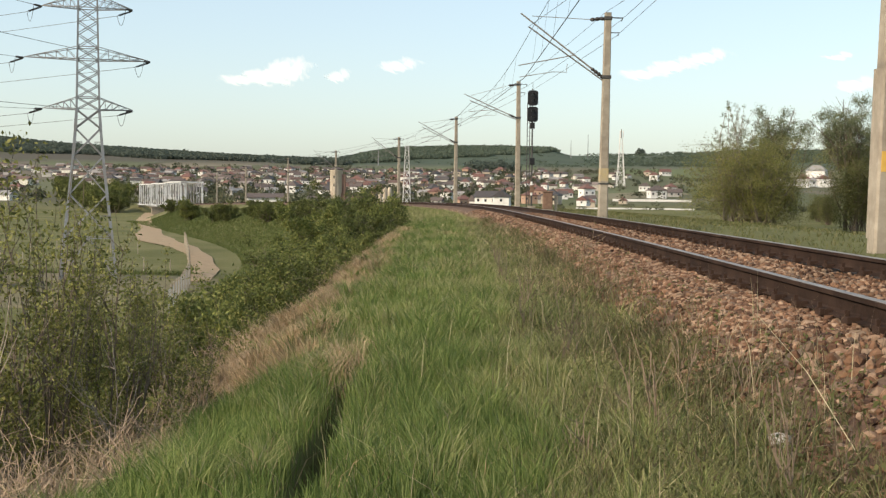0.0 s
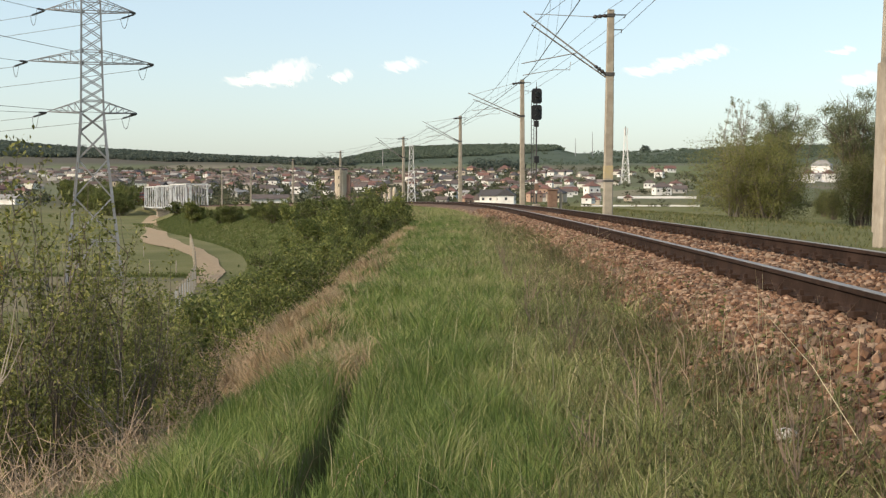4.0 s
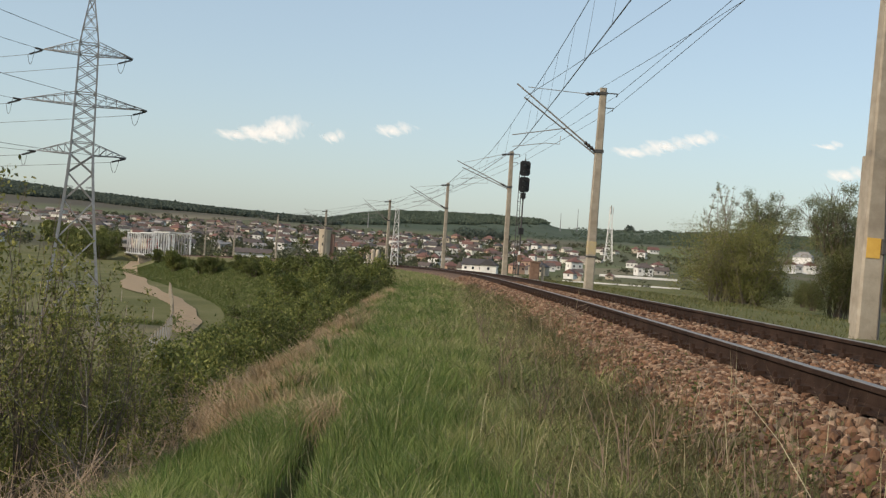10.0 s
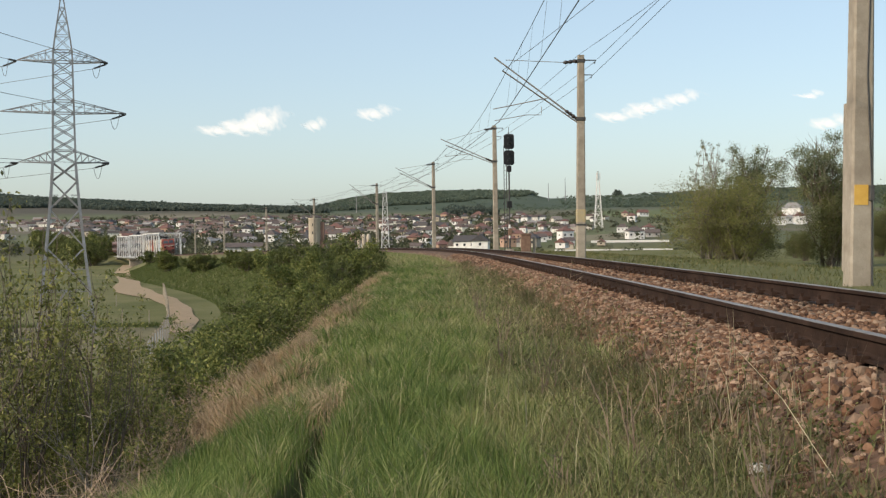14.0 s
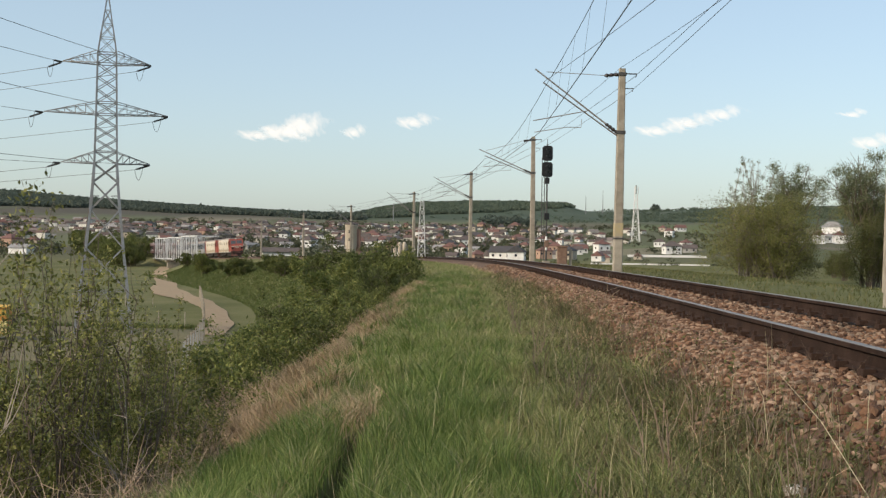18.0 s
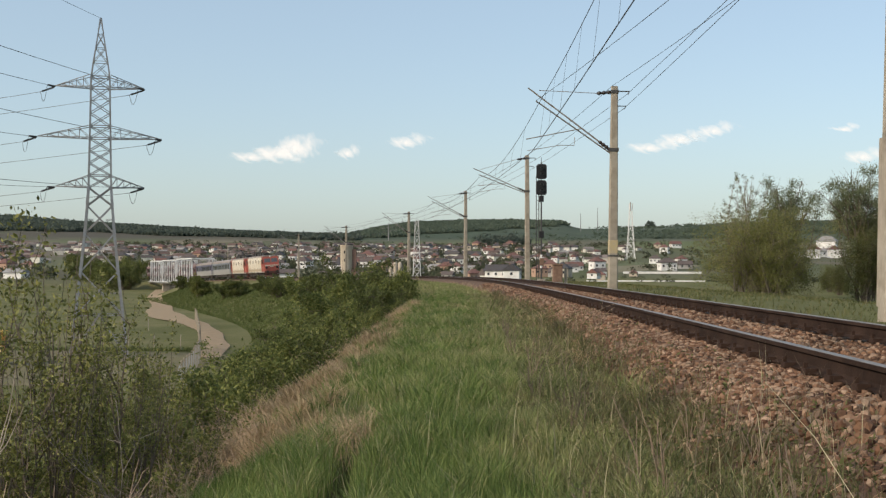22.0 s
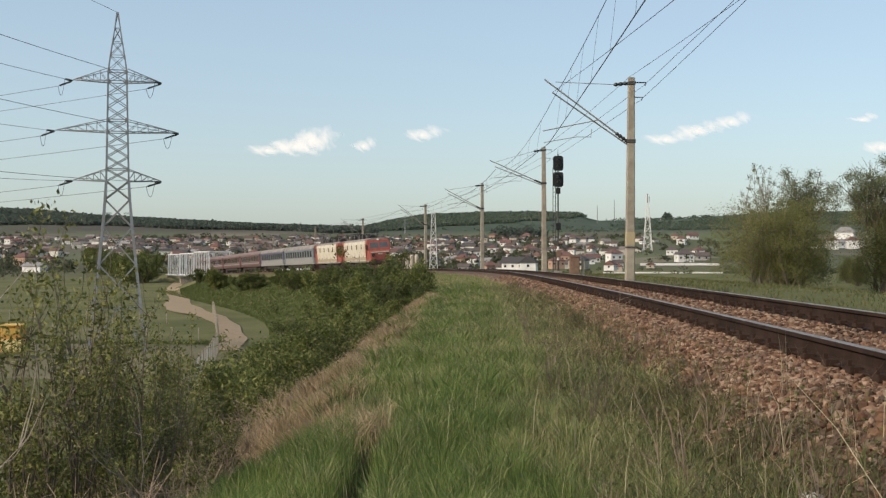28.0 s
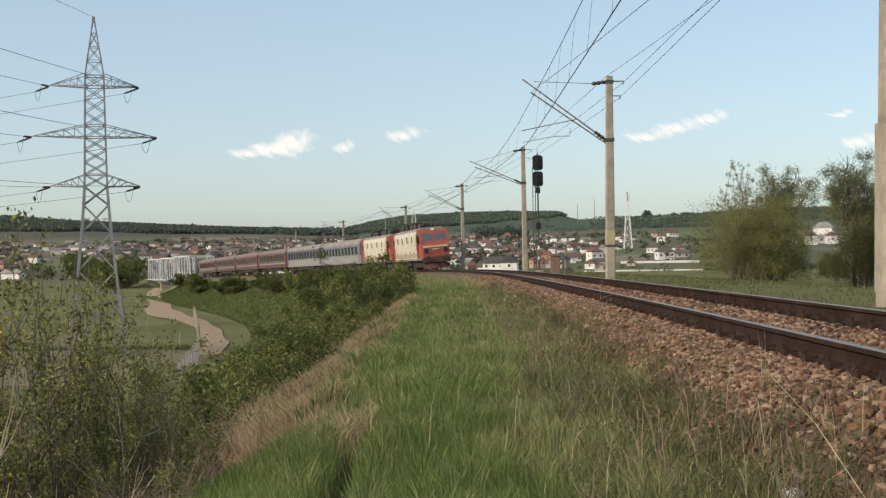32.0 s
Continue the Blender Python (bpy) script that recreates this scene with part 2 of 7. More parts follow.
L_WEED = leafy("weeds", [(0.07, 0.085, 0.035), (0.12, 0.125, 0.052), (0.18, 0.165, 0.085), (0.16, 0.115, 0.075)])
L_ROSETTE = leafy("weed_leaves", [(0.075, 0.085, 0.032), (0.11, 0.12, 0.045), (0.15, 0.15, 0.065), (0.14, 0.105, 0.065)], 0.35, 0.9)
L_HEDGE = leafy("hedge_leaves", [(0.06, 0.08, 0.023), (0.105, 0.128, 0.036), (0.17, 0.188, 0.053), (0.27, 0.27, 0.092)])
L_DARKHEDGE = leafy("dark_hedge_leaves", [(0.044, 0.06, 0.02), (0.078, 0.097, 0.03), (0.12, 0.14, 0.042), (0.19, 0.195, 0.068)])
L_SHRUB = leafy("young_leaves", [(0.08, 0.09, 0.029), (0.13, 0.14, 0.042), (0.19, 0.195, 0.06), (0.32, 0.305, 0.108)])
L_WILLOW = leafy("willow_leaves", [(0.125, 0.138, 0.043), (0.185, 0.195, 0.061), (0.25, 0.252, 0.086), (0.205, 0.185, 0.08)])
L_SILVER = leafy("silvery_leaves", [(0.092, 0.115, 0.058), (0.135, 0.158, 0.082), (0.195, 0.212, 0.122), (0.27, 0.28, 0.18)])
L_THICKET = leafy("thicket_leaves", [(0.07, 0.085, 0.03), (0.11, 0.122, 0.044), (0.155, 0.162, 0.062), (0.17, 0.155, 0.07)])
L_POPLAR = leafy("poplar_leaves", [(0.058, 0.085, 0.032), (0.09, 0.12, 0.048), (0.135, 0.16, 0.072), (0.19, 0.20, 0.11)])
# far crowns: leaf green paled and greyed, the distance haze put into the colour
L_FOREST = leafy("hazed_forest_crowns", [(0.092, 0.112, 0.096), (0.098, 0.119, 0.101), (0.104, 0.126, 0.105)], 0.5, 0.9)
L_HILL = leafy("hazed_hill_crowns", [(0.125, 0.155, 0.118), (0.132, 0.163, 0.124), (0.14, 0.17, 0.128)], 0.5, 0.9)
L_TOWN = leafy("town_trees", [(0.07, 0.082, 0.054), (0.088, 0.098, 0.062), (0.11, 0.115, 0.072), (0.13, 0.115, 0.085)], 0.45, 0.9)


# ---- mesh helpers ----
class Geo:
    """Collects simple solids into one mesh."""

    def __init__(self):
        self.v, self.f = [], []

    def add(self, verts, faces):
        o = len(self.v)
        self.v += [tuple(p) for p in verts]
        self.f += [tuple(i + o for i in f) for f in faces]
        return self

    def box(self, c, size, m=None):
        x, y, z = (k / 2 for k in size)
        b = min(x, y, z) * 0.12
        p = []
        for sx, sy, sz in ((-1, -1, -1), (1, -1, -1), (1, 1, -1), (-1, 1, -1), (-1, -1, 1), (1, -1, 1), (1, 1, 1), (-1, 1, 1)):
            p.append(Vector((sx * (x - b), sy * (y - b), sz * z)))
            p.append(Vector((sx * x, sy * (y - b), sz * (z - b))))
            p.append(Vector((sx * (x - b), sy * y, sz * (z - b))))
        p = [(m @ q if m else q) + Vector(c) for q in p]
        Z = lambda i: 3 * i
        X = lambda i: 3 * i + 1
        Y = lambda i: 3 * i + 2
        f = [(Z(3), Z(2), Z(1), Z(0)), (Z(4), Z(5), Z(6), Z(7)), (X(1), X(2), X(6), X(5)), (X(0), X(4), X(7), X(3)),
             (Y(0), Y(1), Y(5), Y(4)), (Y(2), Y(3), Y(7), Y(6)),
             (Z(0), Z(1), Y(1), Y(0)), (Z(2), Z(3), Y(3), Y(2)), (Z(1), Z(2), X(2), X(1)), (Z(3), Z(0), X(0), X(3)),
             (Z(5), Z(4), Y(4), Y(5)), (Z(7), Z(6), Y(6), Y(7)), (Z(6), Z(5), X(5), X(6)), (Z(4), Z(7), X(7), X(4)),
             (X(0), Y(0), Y(4), X(4)), (Y(1), X(1), X(5), Y(5)), (X(2), Y(2), Y(6), X(6)), (Y(3), X(3), X(7), Y(7))]
        f += [(X(i), Y(i), Z(i)) if i in (1, 3, 4, 6) else (Z(i), Y(i), X(i)) for i in range(8)]
        return self.add(p, f)

    def tube(self, a, b, r0, r1=None, n=8, cap=True):
        a, b = Vector(a), Vector(b)
        r1 = r0 if r1 is None else r1
        w = (b - a).normalized()
        u = w.orthogonal().normalized()
        v = w.cross(u)
        ring = [(math.cos(2 * math.pi * i / n), math.sin(2 * math.pi * i / n)) for i in range(n)]
        p = [a + (u * c + v * s) * r0 for c, s in ring] + [b + (u * c + v * s) * r1 for c, s in ring]
        f = [(i, (i + 1) % n, n + (i + 1) % n, n + i) for i in range(n)]
        if cap:
            f += [tuple(range(n))[::-1], tuple(range(n, 2 * n))]
        return self.add(p, f)

    def path(self, pts, r, n=6):
        pts = [Vector(q) for q in pts]
        p, f = [], []
        u = None
        for i, c in enumerate(pts):
            w = (pts[min(i + 1, len(pts) - 1)] - pts[max(i - 1, 0)]).normalized()
            u = w.orthogonal().normalized() if u is None else (u - w * u.dot(w)).normalized()
            v = w.cross(u)
            p += [c + (u * math.cos(2 * math.pi * k / n) + v * math.sin(2 * math.pi * k / n)) * r for k in range(n)]
        for i in range(len(pts) - 1):
            f += [(i * n + k, i * n + (k + 1) % n, (i + 1) * n + (k + 1) % n, (i + 1) * n + k) for k in range(n)]
        f += [tuple(range(n))[::-1], tuple(range((len(pts) - 1) * n, len(pts) * n))]
        return self.add(p, f)

    def lathe(self, base, profile, n=16, axis=Vector((0, 0, 1))):
        """profile: (radius, height) pairs from bottom to top along the axis."""
        w = Vector(axis).normalized()
        u = w.orthogonal().normalized()
        v = w.cross(u)
        p, f = [], []
        for r, hh in profile:
            for i in range(n):
                t = 2 * math.pi * i / n
                p.append(Vector(base) + w * hh + (u * math.cos(t) + v * math.sin(t)) * r)
        for k in range(len(profile) - 1):
            for i in range(n):
                j = (i + 1) % n
                f.append((k * n + i, k * n + j, (k + 1) * n + j, (k + 1) * n + i))
        f += [tuple(range(n))[::-1], tuple(range((len(profile) - 1) * n, len(profile) * n))]
        return self.add(p, f)

    def sweep(self, profile, frames, close=False):
        """profile: (x, z) outline; frames: (place, right, up)."""
        n, p, f = len(profile), [], []
        for o, r, up in frames:
            p += [Vector(o) + Vector(r) * x + Vector(up) * z for x, z in profile]
        for k in range(len(frames) - 1):
            for i in range(n if close else n - 1):
                j = (i + 1) % n
                f.append((k * n + i, k * n + j, (k + 1) * n + j, (k + 1) * n + i))
        if close:
            f += [tuple(range(n))[::-1], tuple(range((len(frames) - 1) * n, len(frames) * n))]
        return self.add(p, f)

    def mesh(self, name, mat, smooth=False):
        me = bpy.data.meshes.new(name)
        me.from_pydata(self.v, [], self.f)
        me.materials.append(mat)
        if smooth:
            me.polygons.foreach_set("use_smooth", [True] * len(me.polygons))
        me.update()
        return me


def again(ob, m):
    """A copy of a thing at the pose and size m."""
    return copy_thing(ob, m @ Matrix.Diagonal((*(1 / k for k in ob.scale), 1)))


def part(name, geo, mat, parent=None, label="", smooth=False):
    ob = new(name, geo.mesh(name, mat, smooth))
    if parent:
        ob.parent = parent
    if label:
        tagged(ob, label)
    return ob


def thing(name, m, label, category, group="", kind=""):
    ob = new(name)
    ob.empty_display_size = 0.2
    ob.matrix_world = m
    return tagged(ob, label, category, group, kind)


def array_mesh(name, verts, quads, tris, mat, smooth=False):
    """A mesh from number arrays."""
    me = bpy.data.meshes.new(name)
    verts = np.asarray(verts, np.float32)
    quads = np.asarray(quads, np.int32).reshape(-1, 4)
    tris = np.asarray(tris, np.int32).reshape(-1, 3)
    me.vertices.add(len(verts))
    me.vertices.foreach_set("co", verts.ravel())
    loops = np.concatenate([quads.ravel(), tris.ravel()])
    me.loops.add(len(loops))
    me.loops.foreach_set("vertex_index", loops)
    starts = np.concatenate([np.arange(len(quads)) * 4, len(quads) * 4 + np.arange(len(tris)) * 3]).astype(np.int32)
    me.polygons.add(len(starts))
    me.polygons.foreach_set("loop_start", starts)
    me.polygons.foreach_set("use_smooth", np.full(len(starts), smooth))
    me.update(calc_edges=True)
    me.validate()
    me.materials.append(mat)
    return me


def smooth_step(a, lo, hi):
    t = np.clip((np.asarray(a, float) - lo) / (hi - lo), 0, 1)
    return t * t * (3 - 2 * t)


# ---- the line of the track: curvature by distance along it ----
SG = np.arange(-80, 720.1, 0.5)
KAPPA = np.interp(SG, (-20, 30, 70, 110, 160, 220, 250, 275, 330, 350),
                  (0.00122, 0.0002, 0.00178, 0.00378, 0.00177, -0.0002, 0.0001, 0.0003, 0.0003, 0.0))
I0 = int(round(80 / 0.5))
HEAD = -np.concatenate([[0], np.cumsum((KAPPA[1:] + KAPPA[:-1]) / 2 * 0.5)])
HEAD += radians(0.51) - HEAD[I0]
TX = np.concatenate([[0], np.cumsum(np.sin((HEAD[1:] + HEAD[:-1]) / 2) * 0.5)])
TY = np.concatenate([[0], np.cumsum(np.cos((HEAD[1:] + HEAD[:-1]) / 2) * 0.5)])
TX += 3.561 - TX[I0]
TY += 10.0 - TY[I0]


def level(s):
    s = np.asarray(s, float)
    near = np.clip(s, 0, 300)
    return -0.000164 * near - 2.863e-5 * near ** 2 - 1.3 * (1 - np.exp(-np.clip(s - 300, 0, 1e4) / 75))


TZ = level(SG)
CANT = 0.052


def on_track(s, d=0.0, z=0.0):
    """A point at s metres along, d to the right of the centre line, z over the rails."""
    a = np.interp(s, SG, HEAD)
    return Vector((np.interp(s, SG, TX) + math.cos(a) * d, np.interp(s, SG, TY) - math.sin(a) * d, float(level(s)) + z))


def heading(s):
    return float(np.interp(s, SG, HEAD))


def nearest(x, y):
    """Distance along and offset to the right, for arrays of places."""
    x, y = np.asarray(x, float).ravel(), np.asarray(y, float).ravel()
    s, d = np.empty_like(x), np.empty_like(x)
    cx, cy, cs, ch = TX[::4], TY[::4], SG[::4], HEAD[::4]
    for i in range(0, len(x), 4000):
        q = slice(i, i + 4000)
        k = np.argmin((x[q, None] - cx) ** 2 + (y[q, None] - cy) ** 2, axis=1)
        ex, ey = x[q] - cx[k], y[q] - cy[k]
        s[q] = cs[k] + ex * np.sin(ch[k]) + ey * np.cos(ch[k])
        d[q] = ex * np.cos(ch[k]) - ey * np.sin(ch[k])
    return s, d


BRIDGE_A, BRIDGE_B = 317.0, 405.0
F_PIX = 2154.0
RIDGE_X = (-1800, -784, -684, -484, -334, -194, -144, -84, 16, 116, 191, 226, 356, 416, 516, 1600)
RIDGE_E = (87, 82, 74, 64, 56, 50, 66, 76, 80, 80, 78, 68, 69, 74, 77, 74)


def skyline(az):
    """Rise and distance of the hills by direction."""
    u = np.clip(np.tan(np.clip(az, -1.2, 1.2)) * F_PIX, -1800, 1600)
    dist = np.interp(u, (-230, -150), (2500, 2000))
    return np.interp(u, RIDGE_X, RIDGE_E) / F_PIX * dist, dist


def trench(y):
    return -0.64 + 0.02 * np.sin(y * 1.3) + 0.02 * np.sin(y * 3.7 + 1)


def height(x, y):
    """The ground everywhere."""
    shape = np.shape(x)
    x, y = np.asarray(x, float).ravel(), np.asarray(y, float).ravel()
    s, d = nearest(x, y)
    r = np.hypot(x, y)
    az = np.arctan2(x, y)
    zt = level(s)
    field = -6.5 - 0.6 * smooth_step(y, 100, 300)
    # the shoulder of the bank wanders
    a = -d + (0.20 * np.sin(s * 0.62 + 1.0) + 0.13 * np.sin(s * 1.75) + 0.08 * np.sin(s * 4.1)) * smooth_step(-d, 3.9, 5.0) * (1 - smooth_step(s, 34, 60))
    left = zt + np.interp(a, (0, 1.3, 2.1, 3.8, 4.4, 4.9, 5.4), (-0.34, -0.34, -0.6, -0.63, -0.74, -0.92, -1.2))
    left = np.where(a > 5.4, np.maximum(field, zt - 1.2 - (a - 5.4) / (1.5 + 1.0 * smooth_step(s, 60, 115))), left)
    rf = -1.6 - 2.6 * smooth_step(r, 140, 450)
    right = zt + np.interp(d, (0, 1.3, 2.2, 2.7, 4.3), (-0.34, -0.34, -0.42, -0.24, -0.26))
    k = smooth_step(d, 4.3, 24)
    right = np.where(d > 4.3, (zt - 0.26) * (1 - k) + rf * k, right)
    z = np.where(d < 0, left, right)
    gap = smooth_step(s, BRIDGE_A - 2, BRIDGE_A + 4) * (1 - smooth_step(s, BRIDGE_B - 4, BRIDGE_B + 2))
    z = z * (1 - gap) + np.minimum(z, -6.9) * gap
    rise, dist = skyline(az)
    side = smooth_step(x, -20, 40)
    far = np.interp(r, (0, 380, 560), (-7.0, -7.0, -4.5)) * (1 - side) + np.interp(r, (0, 380, 560), (-4.2, -4.2, -3.6)) * side + 42 * np.clip((r - 560) / 1040, 0, 1) ** 1.15
    t = np.clip((r - 1600) / (dist - 1600), 0, 1)
    far = far + (rise - 37.5) * (t ** 0.8)
    far = np.where(r > dist, rise - (r - dist) * 0.02, far)
    k = smooth_step(r, 330, 470)
    near_line = np.exp(-(d / 16) ** 2) * (s < 700)
    k = k * (1 - near_line * (r < 640))
    z = z * (1 - k) + far * k
    # worn foot trench along the bank
    z = z - 0.24 * np.exp(-((x - trench(y)) / 0.06) ** 2) * smooth_step(y, 4.4, 5.6) * (1 - smooth_step(y, 7.0, 9.6))
    z = z + 0.035 * np.sin(x * 1.7 + 0.6 * y) * np.sin(y * 1.3 - x) * (np.abs(d) > 2.6)
    return z.reshape(shape)


def hgt(x, y):
    return float(height(np.array([x]), np.array([y]))[0])


# ---- the ground: one sheet out to the horizon ----
def ground_material():
    m = bpy.data.materials.new("ground_soil_and_turf")
    m.use_nodes = True
    nt = m.node_tree
    bs = nt.nodes["Principled BSDF"]
    co = nt.nodes.new("ShaderNodeTexCoord").outputs["Object"]
    fine = nd(nt, "ShaderNodeTexNoise", Scale=9.0, Detail=8.0, Roughness=0.7)
    broad = nd(nt, "ShaderNodeTexNoise", Scale=0.09, Detail=5.0, Roughness=0.6)
    for n in (fine, broad):
        nt.links.new(co, n.inputs["Vector"])
    turf = ramp(nt, fine.outputs["Fac"], [(0.3, (0.065, 0.068, 0.03)), (0.55, (0.12, 0.122, 0.05)), (0.75, (0.20, 0.165, 0.09))])
    meadow = ramp(nt, broad.outputs["Fac"], [(0.35, (0.095, 0.102, 0.038)), (0.5, (0.135, 0.134, 0.056)), (0.68, (0.19, 0.172, 0.09))])
    col = mixed(nt, 0.65, turf, meadow)
    plots = nt.nodes.new("ShaderNodeTexVoronoi")
    plots.inputs["Scale"].default_value = 0.011
    stretch = nt.nodes.new("ShaderNodeMapping")
    stretch.inputs["Scale"].default_value = (1.0, 0.35, 0.0)
    nt.links.new(co, stretch.inputs["Vector"])
    nt.links.new(stretch.outputs["Vector"], plots.inputs["Vector"])
    sep = nt.nodes.new("ShaderNodeSeparateColor")
    nt.links.new(plots.outputs["Color"], sep.inputs["Color"])
    patch = ramp(nt, sep.outputs["Red"], [(0.0, (0.12, 0.11, 0.08)), (0.35, (0.095, 0.11, 0.055)), (0.6, (0.15, 0.13, 0.10)),
                                          (0.8, (0.11, 0.14, 0.06)), (1.0, (0.21, 0.18, 0.13))])
    ln = nt.nodes.new("ShaderNodeVectorMath")
    ln.operation = 'LENGTH'
    nt.links.new(co, ln.inputs[0])
    rng = nd(nt, "ShaderNodeMapRange", From_Min=420.0, From_Max=620.0)
    nt.links.new(ln.outputs["Value"], rng.inputs["Value"])
    col = mixed(nt, rng.outputs["Result"], col, patch)
    slope = nd(nt, "ShaderNodeMapRange", From_Min=1380.0, From_Max=1600.0)
    nt.links.new(ln.outputs["Value"], slope.inputs["Value"])
    turfs = nd(nt, "ShaderNodeTexNoise", Scale=0.012, Detail=7.0, Roughness=0.65)
    nt.links.new(co, turfs.inputs["Vector"])
    # hillside greens greyed to hold the haze that lies over them
    hill = ramp(nt, turfs.outputs["Fac"], [(0.3, (0.056, 0.074, 0.055)), (0.5, (0.07, 0.09, 0.064)), (0.62, (0.08, 0.098, 0.07)), (0.75, (0.115, 0.112, 0.09))])
    # ploughed strips on the western slope
    xyz = nt.nodes.new("ShaderNodeSeparateXYZ")
    nt.links.new(co, xyz.inputs[0])
    ratio = nt.nodes.new("ShaderNodeMath")
    ratio.operation = 'DIVIDE'
    nt.links.new(xyz.outputs["X"], ratio.inputs[0])
    nt.links.new(xyz.outputs["Y"], ratio.inputs[1])
    west = nd(nt, "ShaderNodeMapRange", From_Min=-0.10, From_Max=-0.16)
    nt.links.new(ratio.outputs[0], west.inputs["Value"])
    strips = ramp(nt, sep.outputs["Green"], [(0.0, (0.10, 0.086, 0.073)), (0.3, (0.08, 0.082, 0.058)), (0.6, (0.115, 0.098, 0.082)), (0.85, (0.085, 0.094, 0.061)), (1.0, (0.14, 0.118, 0.095))])
    hill = mixed(nt, west.outputs["Result"], hill, strips)
    col = mixed(nt, slope.outputs["Result"], col, hill)
    nt.links.new(col, bs.inputs["Base Color"])
    bs.inputs["Roughness"].default_value = 0.95
    bs.inputs["Specular IOR Level"].default_value = 0.1
    bp = nd(nt, "ShaderNodeBump", Strength=0.6, Distance=0.05)
    nt.links.new(fine.outputs["Fac"], bp.inputs["Height"])
    nt.links.new(bp.outputs["Normal"], bs.inputs["Normal"])
    return m


def build_ground():
    az = np.concatenate([np.linspace(-180, -36, 60, endpoint=False), np.arange(-36, 36, 0.16), np.linspace(36, 180, 60, endpoint=False)])
    rr = np.concatenate([[0.4], np.geomspace(1.0, 4700, 300)])
    A, R = np.meshgrid(np.radians(az), rr)
    X, Y = R * np.sin(A), R * np.cos(A)
    Z = height(X, Y)
    n, k = len(az), len(rr)
    verts = np.concatenate([np.stack([X, Y, Z], -1).reshape(-1, 3), [[0, 0, hgt(0, 0)]]])
    i = np.arange(k - 1)[:, None] * n + np.arange(n)
    j = np.arange(k - 1)[:, None] * n + (np.arange(n) + 1) % n
    quads = np.stack([i, j, j + n, i + n], -1).reshape(-1, 4)
    tris = np.stack([np.full(n, len(verts) - 1), (np.arange(n) + 1) % n, np.arange(n)], -1)
    me = array_mesh("ground", verts, quads, tris, ground_material(), True)
    tagged(new("ground", me), "grassy railway bank, meadows and hills in spring", "ground", kind="structure")


build_ground()


def strip(name, s_list, profile, mat, label, category):
    g = Geo()
    fr = []
    for s in s_list:
        a = heading(s)
        fr.append((on_track(s), Vector((math.cos(a), -math.sin(a), 0)), Vector((0, 0, 1))))
    g.sweep(profile, fr)
    return tagged(new(name, g.mesh(name, mat, True)), label, category, kind="structure")


S_LINE = [*np.arange(-40, 60, 1.0), *np.arange(60, 321, 3.0)]
BALLAST = strip("ballast", S_LINE, [(-2.2, -0.68), (-1.7, -0.43), (-1.3, -0.235), (-0.8, -0.205), (-0.6, -0.2), (0, -0.19), (0.6, -0.16), (0.8, -0.16),
                          (1.4, -0.19), (2.0, -0.36), (2.4, -0.48)], M_BALLAST, "reddish-brown crushed stone ballast bed", "ballast")

RAIL_SIDE = [(-0.035, -0.006), (-0.036, -0.012), (-0.036, -0.04), (-0.010, -0.055), (-0.009, -0.13), (-0.03, -0.15), (-0.075, -0.162), (-0.075, -0.174),
             (0.075, -0.174), (0.075, -0.162), (0.03, -0.15), (0.009, -0.13), (0.010, -0.055), (0.036, -0.04), (0.036, -0.012), (0.035, -0.006)]
RAIL_TOP = [(0.035, -0.0062), (0.031, -0.0018), (0.024, 0.0), (-0.024, 0.0), (-0.031, -0.0018), (-0.035, -0.0062)]


def build_rails():
    for side, z in ((-0.7535, 0.0), (0.7535, CANT)):
        rail = thing("rail", Matrix.Identity(4), "long steel rail with rusty sides and a polished top", "rail", "rails of the track", "structure")
        fr = []
        for s in S_LINE + [BRIDGE_A - 12 + i * 6 for i in range(1, 55)]:
            a = heading(s)
            fr.append((on_track(s, side, z), Vector((math.cos(a), -math.sin(a), 0)), Vector((0, 0, 1))))
        part("rail_web", Geo().sweep(RAIL_SIDE, fr), M_RAILSIDE, rail, "rust-brown rail web and foot")
        part("rail_head", Geo().sweep(RAIL_TOP, fr), M_RAILTOP, rail, "shiny worn running surface")
        clip = Geo().box((-0.085, 0, -0.158), (0.09, 0.13, 0.05)).box((-0.115, 0, -0.12), (0.03, 0.03, 0.06)).mesh("fastening", M_RAILSIDE)
        for k in range(72):
            s = -8 + k * 0.6
            for turn in (0, math.pi):
                ob = new("fastening", clip)
                ob.parent = rail
                ob.matrix_local = Matrix.Translation(on_track(s, side, z)) @ Matrix.Rotation(-heading(s) + turn, 4, 'Z')


build_rails()


# ---- overhead line ----
POLES = (-29.0, 9.3, 39.6, 77.4, 114.0, 145.1, 182.8, 217.7, 260.2, 298.0)
POLE_OFF = 3.03


def pole_off(i):
    return 3.36 if i == 1 else POLE_OFF


CONTACT_Z, MESSENGER_Z = 5.38, 7.3
MESS_D = {1: -0.2, 2: 0.0, 3: -0.45}
CONT_D = {1: -0.38, 2: -0.25, 3: -0.5}


# taller masts where the line curves away
LIFT = {3: 0.8, 4: 0.72, 5: 0.2}
TIP_DROP = {3: 0.85, 4: 0.5}


